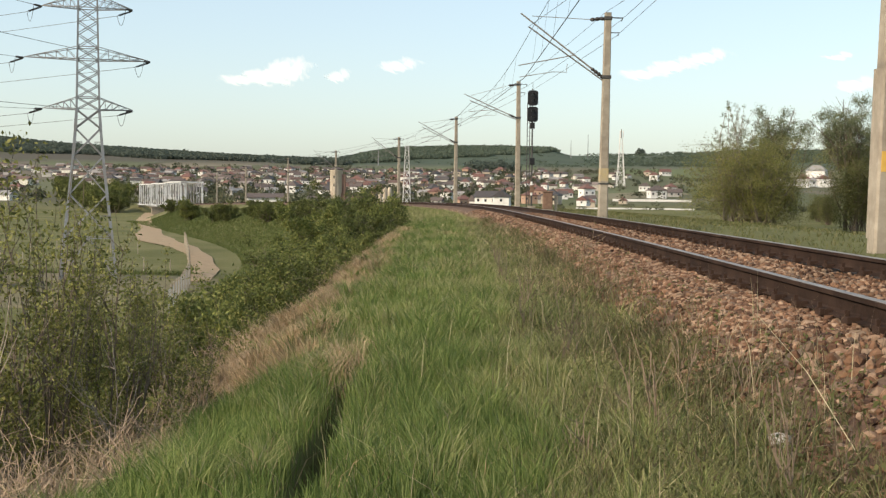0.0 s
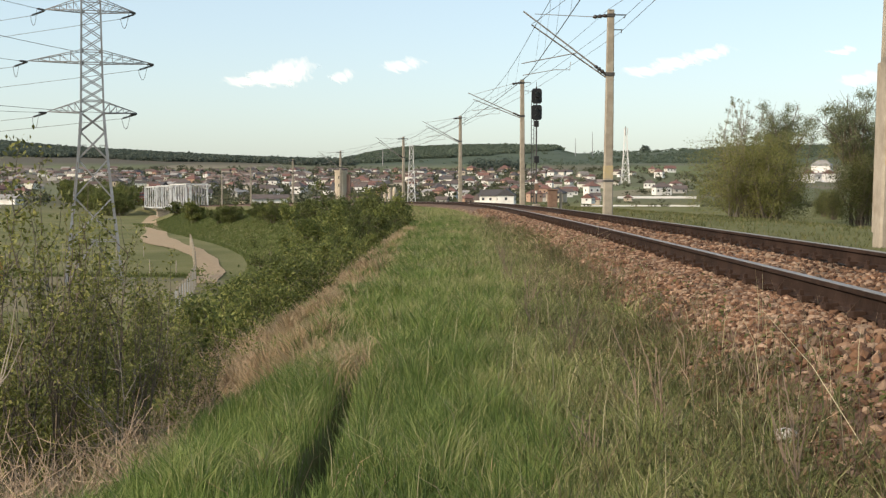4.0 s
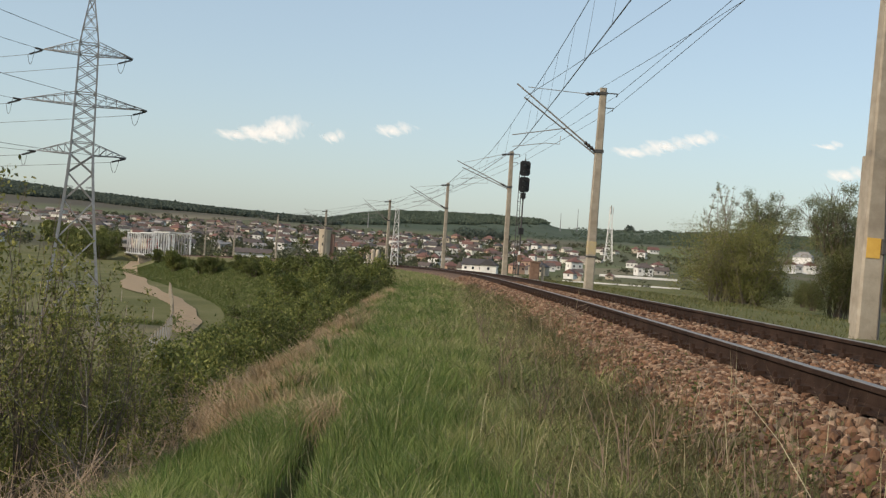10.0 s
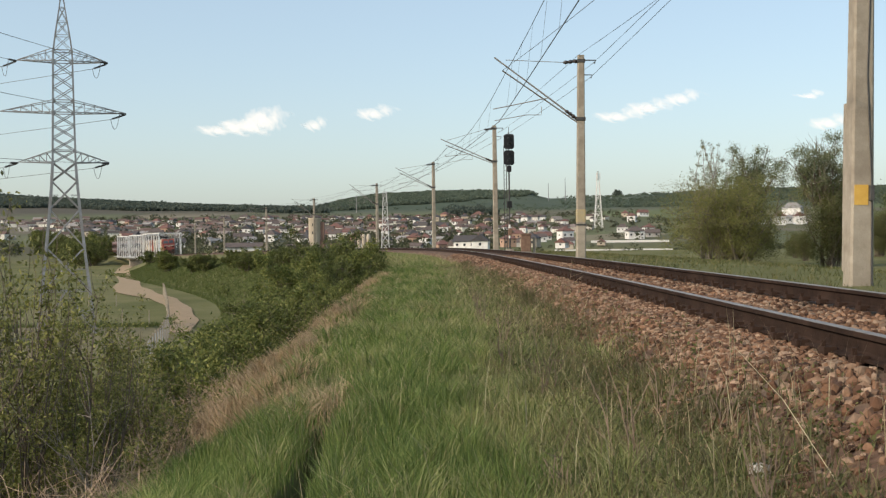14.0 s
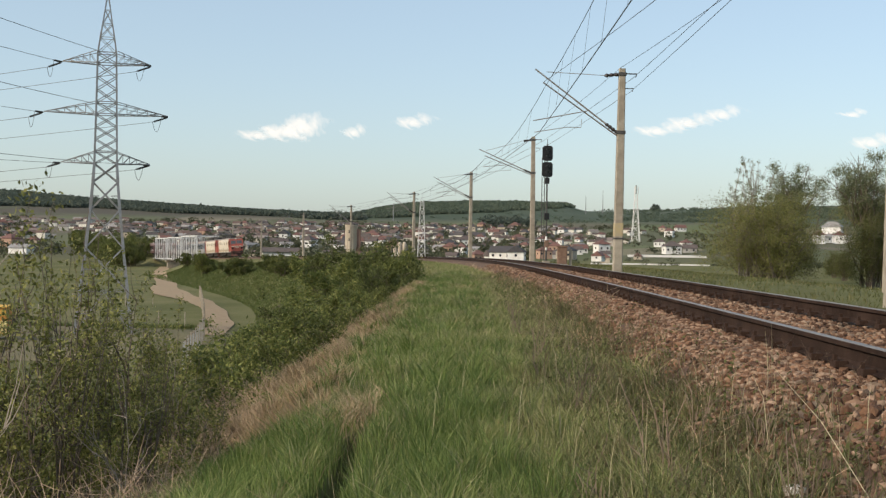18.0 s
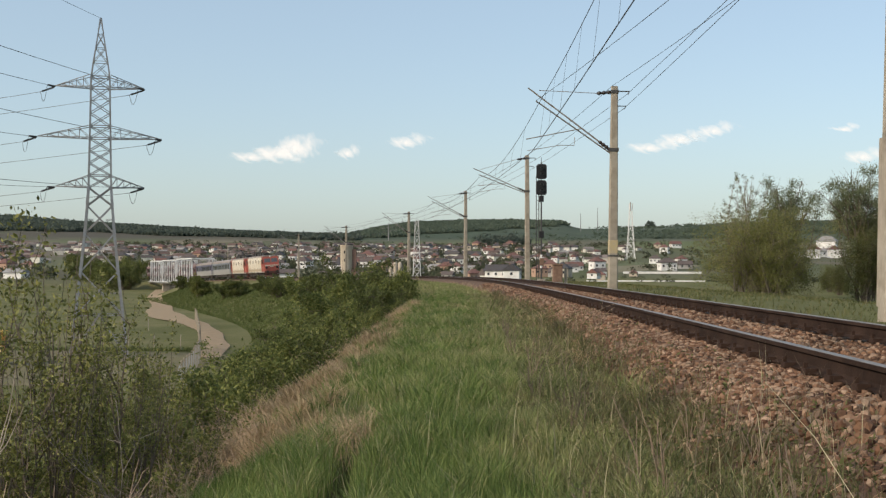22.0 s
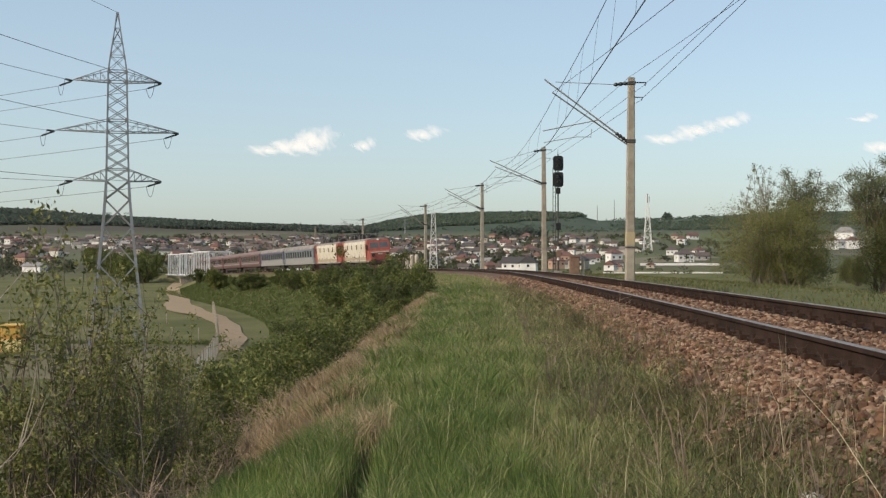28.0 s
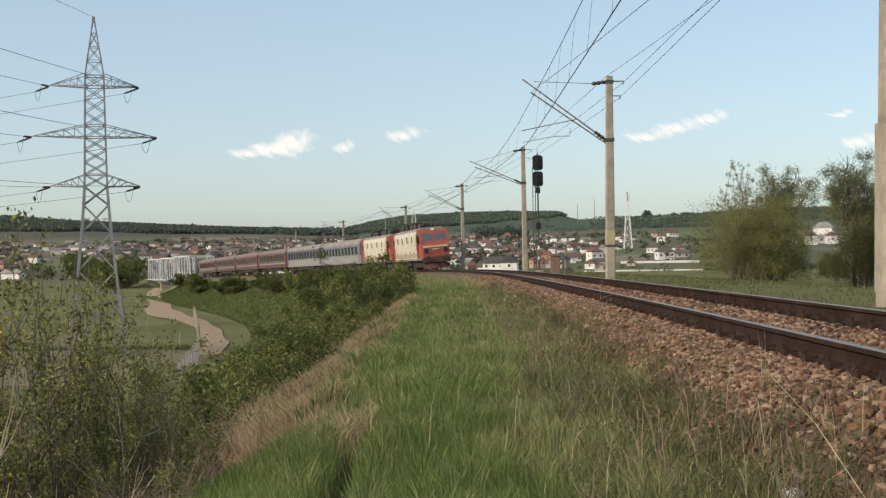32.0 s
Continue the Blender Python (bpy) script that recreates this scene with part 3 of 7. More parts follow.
def build_poles():
    for i, s in enumerate(POLES):
        base = on_track(s, pole_off(i))
        gz = hgt(base.x, base.y)
        a = heading(s)
        lean = {1: 1.2, 2: 0.6}.get(i, random.uniform(-0.4, 0.4))
        m = Matrix.Translation((base.x, base.y, gz - 0.05)) @ Matrix.Rotation(-a, 4, 'Z') @ Matrix.Rotation(radians(lean), 4, 'Y')
        near = i == 1
        mast = thing("catenary_pole", m, "weathered tapered concrete mast carrying the overhead line beside the track", "catenary pole", "catenary poles")
        top = base.z + 8.05 + LIFT.get(i, 0.0) - gz + 0.05
        k = 0.19
        outline = [(-k, -k * 0.8), (-k * 0.8, -k), (k * 0.8, -k), (k, -k * 0.8), (k, k * 0.8), (k * 0.8, k), (-k * 0.8, k), (-k, k * 0.8)]
        fr = [((0, 0, z), Vector((t, 0, 0)), Vector((0, t, 0))) for z, t in ((0, 1.0), (top * 0.5, 0.85), (top, 0.68))]
        part("shaft", Geo().sweep(outline, fr, True), M_CONCRETE, mast, "grey-beige concrete shaft with hairline stains")
        up = lambda h: base.z + h + LIFT.get(i, 0.0) - gz + 0.05
        w = lambda h: 0.19 * (1 - 0.32 * up(h) / top)
        reach = -POLE_OFF + 0.25
        for h in (5.45, 7.82):
            part("clamp", Geo().box((0, 0, up(h)), (2 * w(h) + 0.06, 2 * w(h) + 0.06, 0.14)), M_DARKSTEEL, mast, "dark steel clamp band")
        tip = Vector((-POLE_OFF - (0.85 if i in TIP_DROP else 0.5), 0, up(7.95) - TIP_DROP.get(i, 0.0)))
        foot = Vector((-w(5.4), 0, up(5.45)))
        way = (tip - foot).normalized()
        part("insulator", Geo().lathe(foot, [(0.03, 0), (0.08, 0.05), (0.05, 0.12), (0.09, 0.2), (0.05, 0.28), (0.09, 0.36), (0.05, 0.44), (0.08, 0.52), (0.03, 0.6)],
                                      10, way), M_INSUL, mast, "brown ribbed insulator")
        part("cantilever", Geo().tube(foot + way * 0.55, tip, 0.035, 0.03), M_TUBE, mast, "grey steel cantilever tube")
        low = foot + Vector((0.0, 0.05, -0.12))
        end = foot + way * ((tip - foot).length * 0.9) + Vector((0, 0.05, -0.28))
        part("brace_tube", Geo().tube(low, end, 0.03), M_TUBE, mast, "grey steel brace tube")
        hi = Vector((-w(7.8), 0, up(7.82)))
        part("stay_insulator", Geo().lathe(hi, [(0.03, 0), (0.09, 0.1), (0.05, 0.2), (0.09, 0.3), (0.05, 0.4), (0.09, 0.5), (0.03, 0.6)], 10, Vector((-1, 0, -0.12))),
             M_INSUL, mast, "brown ribbed insulator")
        part("stay_rod", Geo().tube(hi + Vector((-0.55, 0, -0.06)), tip + Vector((0.45, 0, -0.1)), 0.014), M_TUBE, mast)
        part("registration_tube", Geo().path([foot + way * 1.45, Vector((-POLE_OFF - 0.55, 0, up(5.85)))], 0.02), M_TUBE, mast)
        part("steady_arm", Geo().path([Vector((-1.6, 0, up(5.95))), Vector((-1.62, 0, up(5.62))), Vector((-2.2, 0, up(5.62))), Vector((-POLE_OFF - 0.5, 0, up(5.38)))], 0.014),
             M_TUBE, mast)
        part("feeder_bracket", Geo().path([Vector((0, 0, up(7.85))), Vector((0.62, 0, up(7.85))), Vector((0.55, 0, up(7.72)))], 0.025), M_DARKSTEEL, mast)
        part("earth_bracket", Geo().path([Vector((0, 0, up(7.25))), Vector((0.48, 0, up(7.25))), Vector((0.42, 0, up(7.12)))], 0.02), M_DARKSTEEL, mast)
        if near:
            part("yellow_mark", Geo().box((-0.03, -w(1.2) - 0.004, up(1.22)), (0.22, 0.012, 0.32)), M_YELLOW, mast, "yellow painted mark")
        if i == 2:
            part("yellow_mark", Geo().box((0, 0, up(1.5)), (2 * w(1.5) + 0.012, 2 * w(1.5) + 0.012, 0.55)), M_YELLOWFADE, mast, "faded yellow painted band")
            part("steel_band", Geo().box((0, 0, up(1.14)), (2 * w(1.1) + 0.03, 2 * w(1.1) + 0.03, 0.07)), M_DARKSTEEL, mast)
        if near:
            part("cable", Geo().path([Vector((0.14, -0.2, 0.05)), Vector((0.13, -0.2, 1.6)), Vector((0.05, -0.17, 3.4)), Vector((0.1, -0.16, 5.4)), Vector((0.1, -0.14, 7.5))], 0.014, 5),
                 M_DARKSTEEL, mast, "dark earthing cable")
            part("cable_clip", Geo().box((0.12, -0.22, up(1.25)), (0.07, 0.07, 0.24)), M_DARKSTEEL, mast)
            part("back_strip", Geo().box((-0.06, 0.22, up(1.35)), (0.22, 0.12, 2.7)), M_CONCRETE, mast, "old short concrete stub strapped behind")


def sag(a, b, drop, n=14):
    return [a.lerp(b, t / n) - Vector((0, 0, drop * 4 * (t / n) * (1 - t / n))) for t in range(n + 1)]


def build_wires():
    for (i, s0), s1 in zip(enumerate(POLES), POLES[1:]):
        line = thing("overhead_line", Matrix.Identity(4), "thin overhead contact line with messenger wire and droppers", "overhead wire", "spans of overhead line")
        r = 0.011 if s0 < 60 else 0.014
        up0, up1 = LIFT.get(i, 0.0), LIFT.get(i + 1, 0.0)
        con = sag(on_track(s0, CONT_D.get(i, -0.3), CONTACT_Z + up0), on_track(s1, CONT_D.get(i + 1, -0.3), CONTACT_Z + up1), 0.04)
        mes = sag(on_track(s0, MESS_D.get(i, -0.25), MESSENGER_Z + up0 - TIP_DROP.get(i, 0.0)), on_track(s1, MESS_D.get(i + 1, -0.25), MESSENGER_Z + up1 - TIP_DROP.get(i + 1, 0.0)), 0.2 if i == 1 else 0.7)
        part("contact_wire", Geo().path(con, r * 1.2, 4), M_WIRE, line)
        part("messenger_wire", Geo().path(mes, r, 4), M_WIRE, line)
        for k in (2, 4, 6, 8, 10, 12):
            part("dropper", Geo().tube(con[k], mes[k], r * 0.45, None, 4), M_WIRE, line)
        if i < 2:
            part("side_wire", Geo().path(sag(on_track(s0, 4.0, 7.8) if i == 0 else on_track(s0, 2.4, 6.95), on_track(s1, 2.4, 6.95) if i == 0 else on_track(s1, -0.1, 7.45), 0.1), r * 0.8, 4), M_WIRE, line)
        for d, h, drop, side in ((0.58, 7.72, 0.04, 3.71), (0.44, 7.12, 0.04, 3.27), (-0.02, 8.06, 0.12, 5.13)):
            near = on_track(s0, side if i == 1 else pole_off(i) + d, h + up0)
            far = on_track(s1, side if i == 0 else pole_off(i + 1) + d, h + up1)
            part("feeder_wire", Geo().path(sag(near, far, drop), r * 0.8, 4), M_WIRE, line)
    a = on_track(19.0, 3.9, 7.6)
    b = on_track(19.5, 3.9, 7.6)
    ins = thing("line_insulator", Matrix.Translation(a), "dark barrel-shaped insulator threaded on the feeder wire", "insulator")
    part("barrel", Geo().lathe((0, 0, 0), [(0.03, 0), (0.11, 0.06), (0.13, 0.2), (0.13, 0.32), (0.11, 0.45), (0.03, 0.52)], 12, b - a), M_DARKSTEEL, ins)


build_poles()
build_wires()


# ---- signal, relay box, small masts by the line ----
def build_signal():
    p = Vector((6.15, 84.8, 0))
    z = hgt(p.x, p.y)
    sig = thing("railway_signal", Matrix.Translation((p.x, p.y, z)) @ Matrix.Rotation(-heading(75), 4, 'Z'),
                "tall dark colour-light railway signal with two stacked heads", "railway signal")
    part("mast", Geo().tube((0, 0, 0), (0, 0, 8.33), 0.065, 0.05, 10), M_DARKSTEEL, sig)
    part("foundation", Geo().box((0, 0, 0.06), (0.5, 0.5, 0.3)), M_CONCRETE, sig)
    for x in (-0.16, -0.34):
        part("ladder_rail", Geo().tube((x, 0.1, 0.0), (x, 0.1, 7.4), 0.028, None, 5), M_DARKSTEEL, sig)
    for zc, hh in ((0.95, 0.3), (1.6, 0.3)):
        part("mast_band", Geo().tube((0, 0, zc), (0, 0, zc + hh), 0.075, None, 10), M_WHITE, sig, "white painted band")
    for k in range(22):
        part("rung", Geo().tube((-0.34, 0.1, 0.4 + k * 0.31), (-0.16, 0.1, 0.4 + k * 0.31), 0.011, None, 5), M_DARKSTEEL, sig)
    for zc in (7.68, 6.55):
        hd = part("signal_head", Geo().sweep([(-0.36, -0.4), (-0.24, -0.52), (0.24, -0.52), (0.36, -0.4), (0.36, 0.4), (0.24, 0.52), (-0.24, 0.52), (-0.36, 0.4)],
                                             [((0, -0.1, zc), Vector((1, 0, 0)), Vector((0, 0, 1))), ((0, -0.16, zc), Vector((1, 0, 0)), Vector((0, 0, 1)))], True),
                  M_BLACK, sig, "black backboard with rounded corners")
        part("lamp_case", Geo().box((0, 0.06, zc), (0.36, 0.3, 0.8)), M_BLACK, hd)
        for dz in (0.2, -0.2):
            part("lens", Geo().tube((0, -0.165, zc + dz), (0, -0.175, zc + dz), 0.09, 0.09, 14), M_LENS, hd, "unlit dark lens")
            part("hood", Geo().sweep([(math.cos(t) * 0.12, math.sin(t) * 0.12) for t in np.linspace(-0.4, math.pi + 0.4, 9)],
                                     [((0, -0.165, zc + dz), Vector((1, 0, 0)), Vector((0, 0, 1))), ((0, -0.42, zc + dz), Vector((1, 0, 0)), Vector((0, 0, 1)))]),
                 M_BLACK, hd)
    part("junction_box", Geo().box((0, -0.05, 5.78), (0.3, 0.3, 0.42)), M_BLACK, sig)
    part("marker_box", Geo().box((0, -0.05, 3.3), (0.34, 0.28, 0.46)), M_BLACK, sig)
    part("telephone_box", Geo().box((0.02, -0.08, 1.4), (0.28, 0.22, 0.5)), M_RUST, sig)
    part("finial", Geo().tube((0, 0, 8.33), (0, 0, 8.68), 0.018, None, 5), M_DARKSTEEL, sig)
    q = on_track(60.5, 3.1)
    z = hgt(q.x, q.y)
    box = thing("relay_cabinet", Matrix.Translation((q.x, q.y, z)), "rust-brown trackside relay cabinet on a concrete foot", "cabinet")
    part("cabinet_body", Geo().box((-0.12, 0, 0.62), (0.55, 0.5, 1.0)), M_RUST, box)
    part("cabinet_door", Geo().box((-0.12, -0.26, 0.62), (0.46, 0.03, 0.86)), M_RUST, box)
    part("cabinet_roof", Geo().box((-0.12, 0, 1.15), (0.65, 0.6, 0.06)), M_RUST, box)
    part("foot", Geo().box((-0.12, 0, 0.06), (0.6, 0.55, 0.16)), M_CONCRETE, box)
    part("side_post", Geo().box((0.36, 0, 0.5), (0.16, 0.16, 1.0)), M_CONCRETE, box, "short pale concrete post")


build_signal()


def lattice(g, corners, levels, r, cross=True, rings=True):
    """Four legs through the given square sections with X bracing on all faces."""
    pts = [[Vector((sx * w / 2, sy * w / 2, z)) for sx, sy in ((-1, -1), (1, -1), (1, 1), (-1, 1))] for z, w in levels]
    for a, b in zip(pts, pts[1:]):
        for i in range(4):
            j = (i + 1) % 4
            g.tube(a[i], b[i], r * 1.5, None, 4)
            if cross:
                g.tube(a[i], b[j], r * 0.75, None, 4)
                g.tube(a[j], b[i], r * 0.75, None, 4)
            if rings or b is pts[-1]:
                g.tube(b[i], b[j], r * 0.75, None, 4)
    return pts


def split_levels(z0, w0, z1, w1, n):
    return [(z0 + (z1 - z0) * k / n, w0 + (w1 - w0) * k / n) for k in range(n + 1)]


PYLON = Vector((-27.95, 96.0, 0))
PYLON_TURN = radians(-16)
WIRE_NEAR, WIRE_FAR = Vector((-0.07, -1, -0.05)), Vector((-1, 0.5, -0.22))
ARMS = ((14.75, 3.4), (10.75, 4.75), (6.85, 3.4))


def build_pylon():
    z0 = hgt(PYLON.x, PYLON.y) - 0.05
    py = thing("pylon", Matrix.Translation((PYLON.x, PYLON.y, z0)) @ Matrix.Rotation(-PYLON_TURN, 4, 'Z'),
               "tall grey galvanised lattice pylon with three pairs of crossarms", "pylon")
    up = lambda z: z - z0
    back = Matrix.Rotation(PYLON_TURN, 3, 'Z')
    legs = Geo()
    lev = [(0, 4.3), (up(-3.2), 3.6), (up(0.2), 2.85), (up(3.2), 2.25), (up(5.4), 1.9), (up(6.85), 1.72)]
    pts = [[Vector((sx * w / 2, sy * w / 2, z)) for sx, sy in ((-1, -1), (1, -1), (1, 1), (-1, 1))] for z, w in lev]
    for k, (a, b) in enumerate(zip(pts, pts[1:])):
        for i in range(4):
            j = (i + 1) % 4
            legs.tube(a[i], b[i], 0.15, 0.13, 4)
            if k > 0:
                legs.tube(a[i], b[j], 0.06, None, 4)
                legs.tube(a[j], b[i], 0.06, None, 4)
                if k == 1:
                    legs.tube(a[i], a[j], 0.045, None, 4)
            else:
                mid = (b[i] + b[j]) / 2
                legs.tube(a[i], mid, 0.05, None, 4)
                legs.tube(a[j], mid, 0.05, None, 4)
                legs.tube(a[i].lerp(b[i], 0.5), a[i].lerp(mid, 0.5), 0.035, None, 4)
                legs.tube(a[j].lerp(b[j], 0.5), a[j].lerp(mid, 0.5), 0.035, None, 4)
            if 0 < k < 4:
                heart = (a[i] + a[j] + b[i] + b[j]) / 4
                for q in (a[i].lerp(b[i], 0.5), a[j].lerp(b[j], 0.5)):
                    legs.tube(q, q.lerp(heart, 0.55), 0.03, None, 4)
    part("leg_frame", legs, M_STEEL, py, "splayed lattice legs")
    body = Geo()
    lattice(body, None, split_levels(up(6.85), 1.72, up(7.8), 1.69, 1), 0.065)
    lattice(body, None, split_levels(up(7.8), 1.69, up(10.75), 1.58, 3), 0.065, True, False)
    lattice(body, None, split_levels(up(10.75), 1.58, up(11.7), 1.55, 1), 0.06)
    lattice(body, None, split_levels(up(11.7), 1.55, up(14.75), 1.45, 3), 0.06, True, False)
    lattice(body, None, split_levels(up(14.75), 1.45, up(15.6), 1.42, 1), 0.06)
    part("body_frame", body, M_STEEL, py)
    cap = Geo()
    lattice(cap, None, [(up(15.6), 1.42), (up(16.8), 1.1), (up(17.9), 0.75), (up(19.0), 0.42), (up(20.3), 0.1)], 0.04)
    part("peak_frame", cap, M_STEEL, py)
    for z, half in ARMS:
        for sx in (-1, 1):
            g = Geo()
            w = 0.78
            tip = Vector((sx * half, 0, up(z) + 0.05))
            for sy in (-1, 1):
                lo, hi = Vector((sx * w, sy * w, up(z))), Vector((sx * w, sy * w, up(z) + 0.95))
                g.tube(lo, tip, 0.045, None, 4)
                g.tube(hi, tip, 0.04, None, 4)
                for k in range(1, 5):
                    t0, t1 = (k - 1) / 5, k / 5
                    g.tube(lo.lerp(tip, t0), hi.lerp(tip, t1), 0.025, None, 4)
                    g.tube(lo.lerp(tip, t1), hi.lerp(tip, t1), 0.022, None, 4)
                for k in range(4):
                    g.tube(lo.lerp(tip, k / 5), Vector((lo.x, -lo.y, lo.z)).lerp(tip, (k + 1) / 5), 0.022, None, 4)
            arm = part("crossarm", g, M_STEEL, py)
            for way in (WIRE_NEAR, WIRE_FAR):
                way = (back @ way).normalized()
                a = tip + Vector((0, 0, -0.08))
                g = Geo()
                for k in range(10):
                    c = a + way * (0.2 + k * 0.13)
                    g.tube(c, c + way * 0.07, 0.085, 0.045, 8)
                g.tube(a, a + way * 1.6, 0.025, None, 5)
                part("insulator_string", g, M_DARKSTEEL, arm, "dark glass insulator string")
            g = Geo()
            e0, e1 = (tip + Vector((0, 0, -0.08)) + (back @ w).normalized() * 1.6 for w in (WIRE_NEAR, WIRE_FAR))
            g.path(sag(e0, e1, 1.0, 10), 0.018, 4)
            part("jumper_loop", g, M_WIRE, arm)
    # conductors towards the next towers, behind the camera and beyond the hill
    inv = Matrix.Translation((PYLON.x, PYLON.y, z0)) @ Matrix.Rotation(-PYLON_TURN, 4, 'Z')
    for z, half in ARMS:
        for sx in (-1, 1):
            for way, run in ((WIRE_NEAR, Vector((-16, -190, 8))), (WIRE_FAR, Vector((-210, 100, 4)))):
                line = thing("power_line", Matrix.Identity(4), "thin high-voltage conductor hanging from the pylon", "power line", "power lines")
                a = inv @ Vector((sx * half, 0, up(z) - 0.03)) + way.normalized() * 1.6
                part("conductor", Geo().path(sag(a, a + run, 4.5, 40), 0.02, 4), M_WIRE, line)
    line = thing("earth_wire", Matrix.Identity(4), "thin earth wire from the pylon's peak", "power line", "power lines")
    a = inv @ Vector((0, 0, up(20.3)))
    part("conductor", Geo().path(sag(a, a + Vector((-16, -190, 8)), 3.5, 40), 0.016, 4), M_WIRE, line)


build_pylon()


# ---- the bridge: three truss spans on piers ----
def build_bridge():
    n_span = 3
    step = (BRIDGE_B - BRIDGE_A) / n_span
    for k in range(n_span):
        s0, s1 = BRIDGE_A + k * step + 0.5, BRIDGE_A + (k + 1) * step - 0.5
        a, b = on_track(s0), on_track(s1)
        a.z = b.z = float(level((s0 + s1) / 2)) - 0.35
        yaw = math.atan2(-(b - a).x, (b - a).y)
        br = thing("truss_span", Matrix.Translation(a) @ Matrix.Rotation(yaw, 4, 'Z'),
                   "light grey steel through-truss railway bridge span", "truss bridge", "bridge spans")
        L, Hh, W = (b - a).length, 6.8, 2.75
        for sx in (-1, 1):
            x = sx * W
            part("bottom_chord", Geo().box((x, L / 2, -0.45), (0.35, L, 0.55)), M_BRIDGE, br)
            part("top_chord", Geo().box((x, L / 2, Hh - 0.7), (0.32, L, 0.34)), M_BRIDGE, br)
            for y, dy in ((0.3, 0.5), (L - 0.3, -0.25)):
                part("end_post", Geo().tube((x, y, -0.3), (x, y + dy, Hh * 0.45), 0.3, 0.28, 4).tube((x, y + dy, Hh * 0.45), (x, y + dy * 1.3, Hh - 0.6), 0.28, 0.3, 4), M_BRIDGE, br)
            for j in range(1, 6):
                y = L * j / 6
                part("post", Geo().box((x, y, (Hh - 1.1) / 2), (0.24, 0.34, Hh - 0.9)), M_BRIDGE if sx < 0 else M_BRIDGESHADE, br)
            for j in range(5):
                y0, y1 = L * j / 5, L * (j + 1) / 5
                lo, hi = (-0.2, Hh - 0.9) if j % 2 else (Hh - 0.9, -0.2)
                part("diagonal", Geo().tube((x, y0, lo), (x, y1, hi), 0.1, None, 4), M_BRIDGESHADE, br)
        for j in range(6):
            y = 0.3 + (L - 0.6) * j / 5
            part("cross_beam", Geo().box((0, y, -0.5), (2 * W, 0.3, 0.5)), M_BRIDGE, br)
            part("top_strut", Geo().box((0, y, Hh - 0.7), (2 * W, 0.18, 0.3)), M_BRIDGE if j in (0, 5) else M_BRIDGESHADE, br)
        part("walkway", Geo().box((-W - 0.6, L / 2, -0.3), (0.9, L, 0.1)), M_BRIDGE, br)
    for k in range(n_span + 1):
        p = on_track(BRIDGE_A + k * step)
        z = hgt(p.x, p.y)
        pier = thing("bridge_pier", Matrix.Translation((p.x, p.y, z)) @ Matrix.Rotation(-heading(BRIDGE_A + k * step), 4, 'Z'),
                     "squat concrete pier under the bridge", "pier", "bridge piers")
        hh = float(level(BRIDGE_A + k * step)) - 1.15 - z
        part("pier_shaft", Geo().box((0, 0, hh / 2 - 0.3), (5.6, 1.6, hh + 0.4)), M_CONCRETE, pier)
        part("pier_cap", Geo().box((0, 0, hh - 0.14), (6.6, 2.0, 0.4)), M_CONCRETE, pier)


build_bridge()


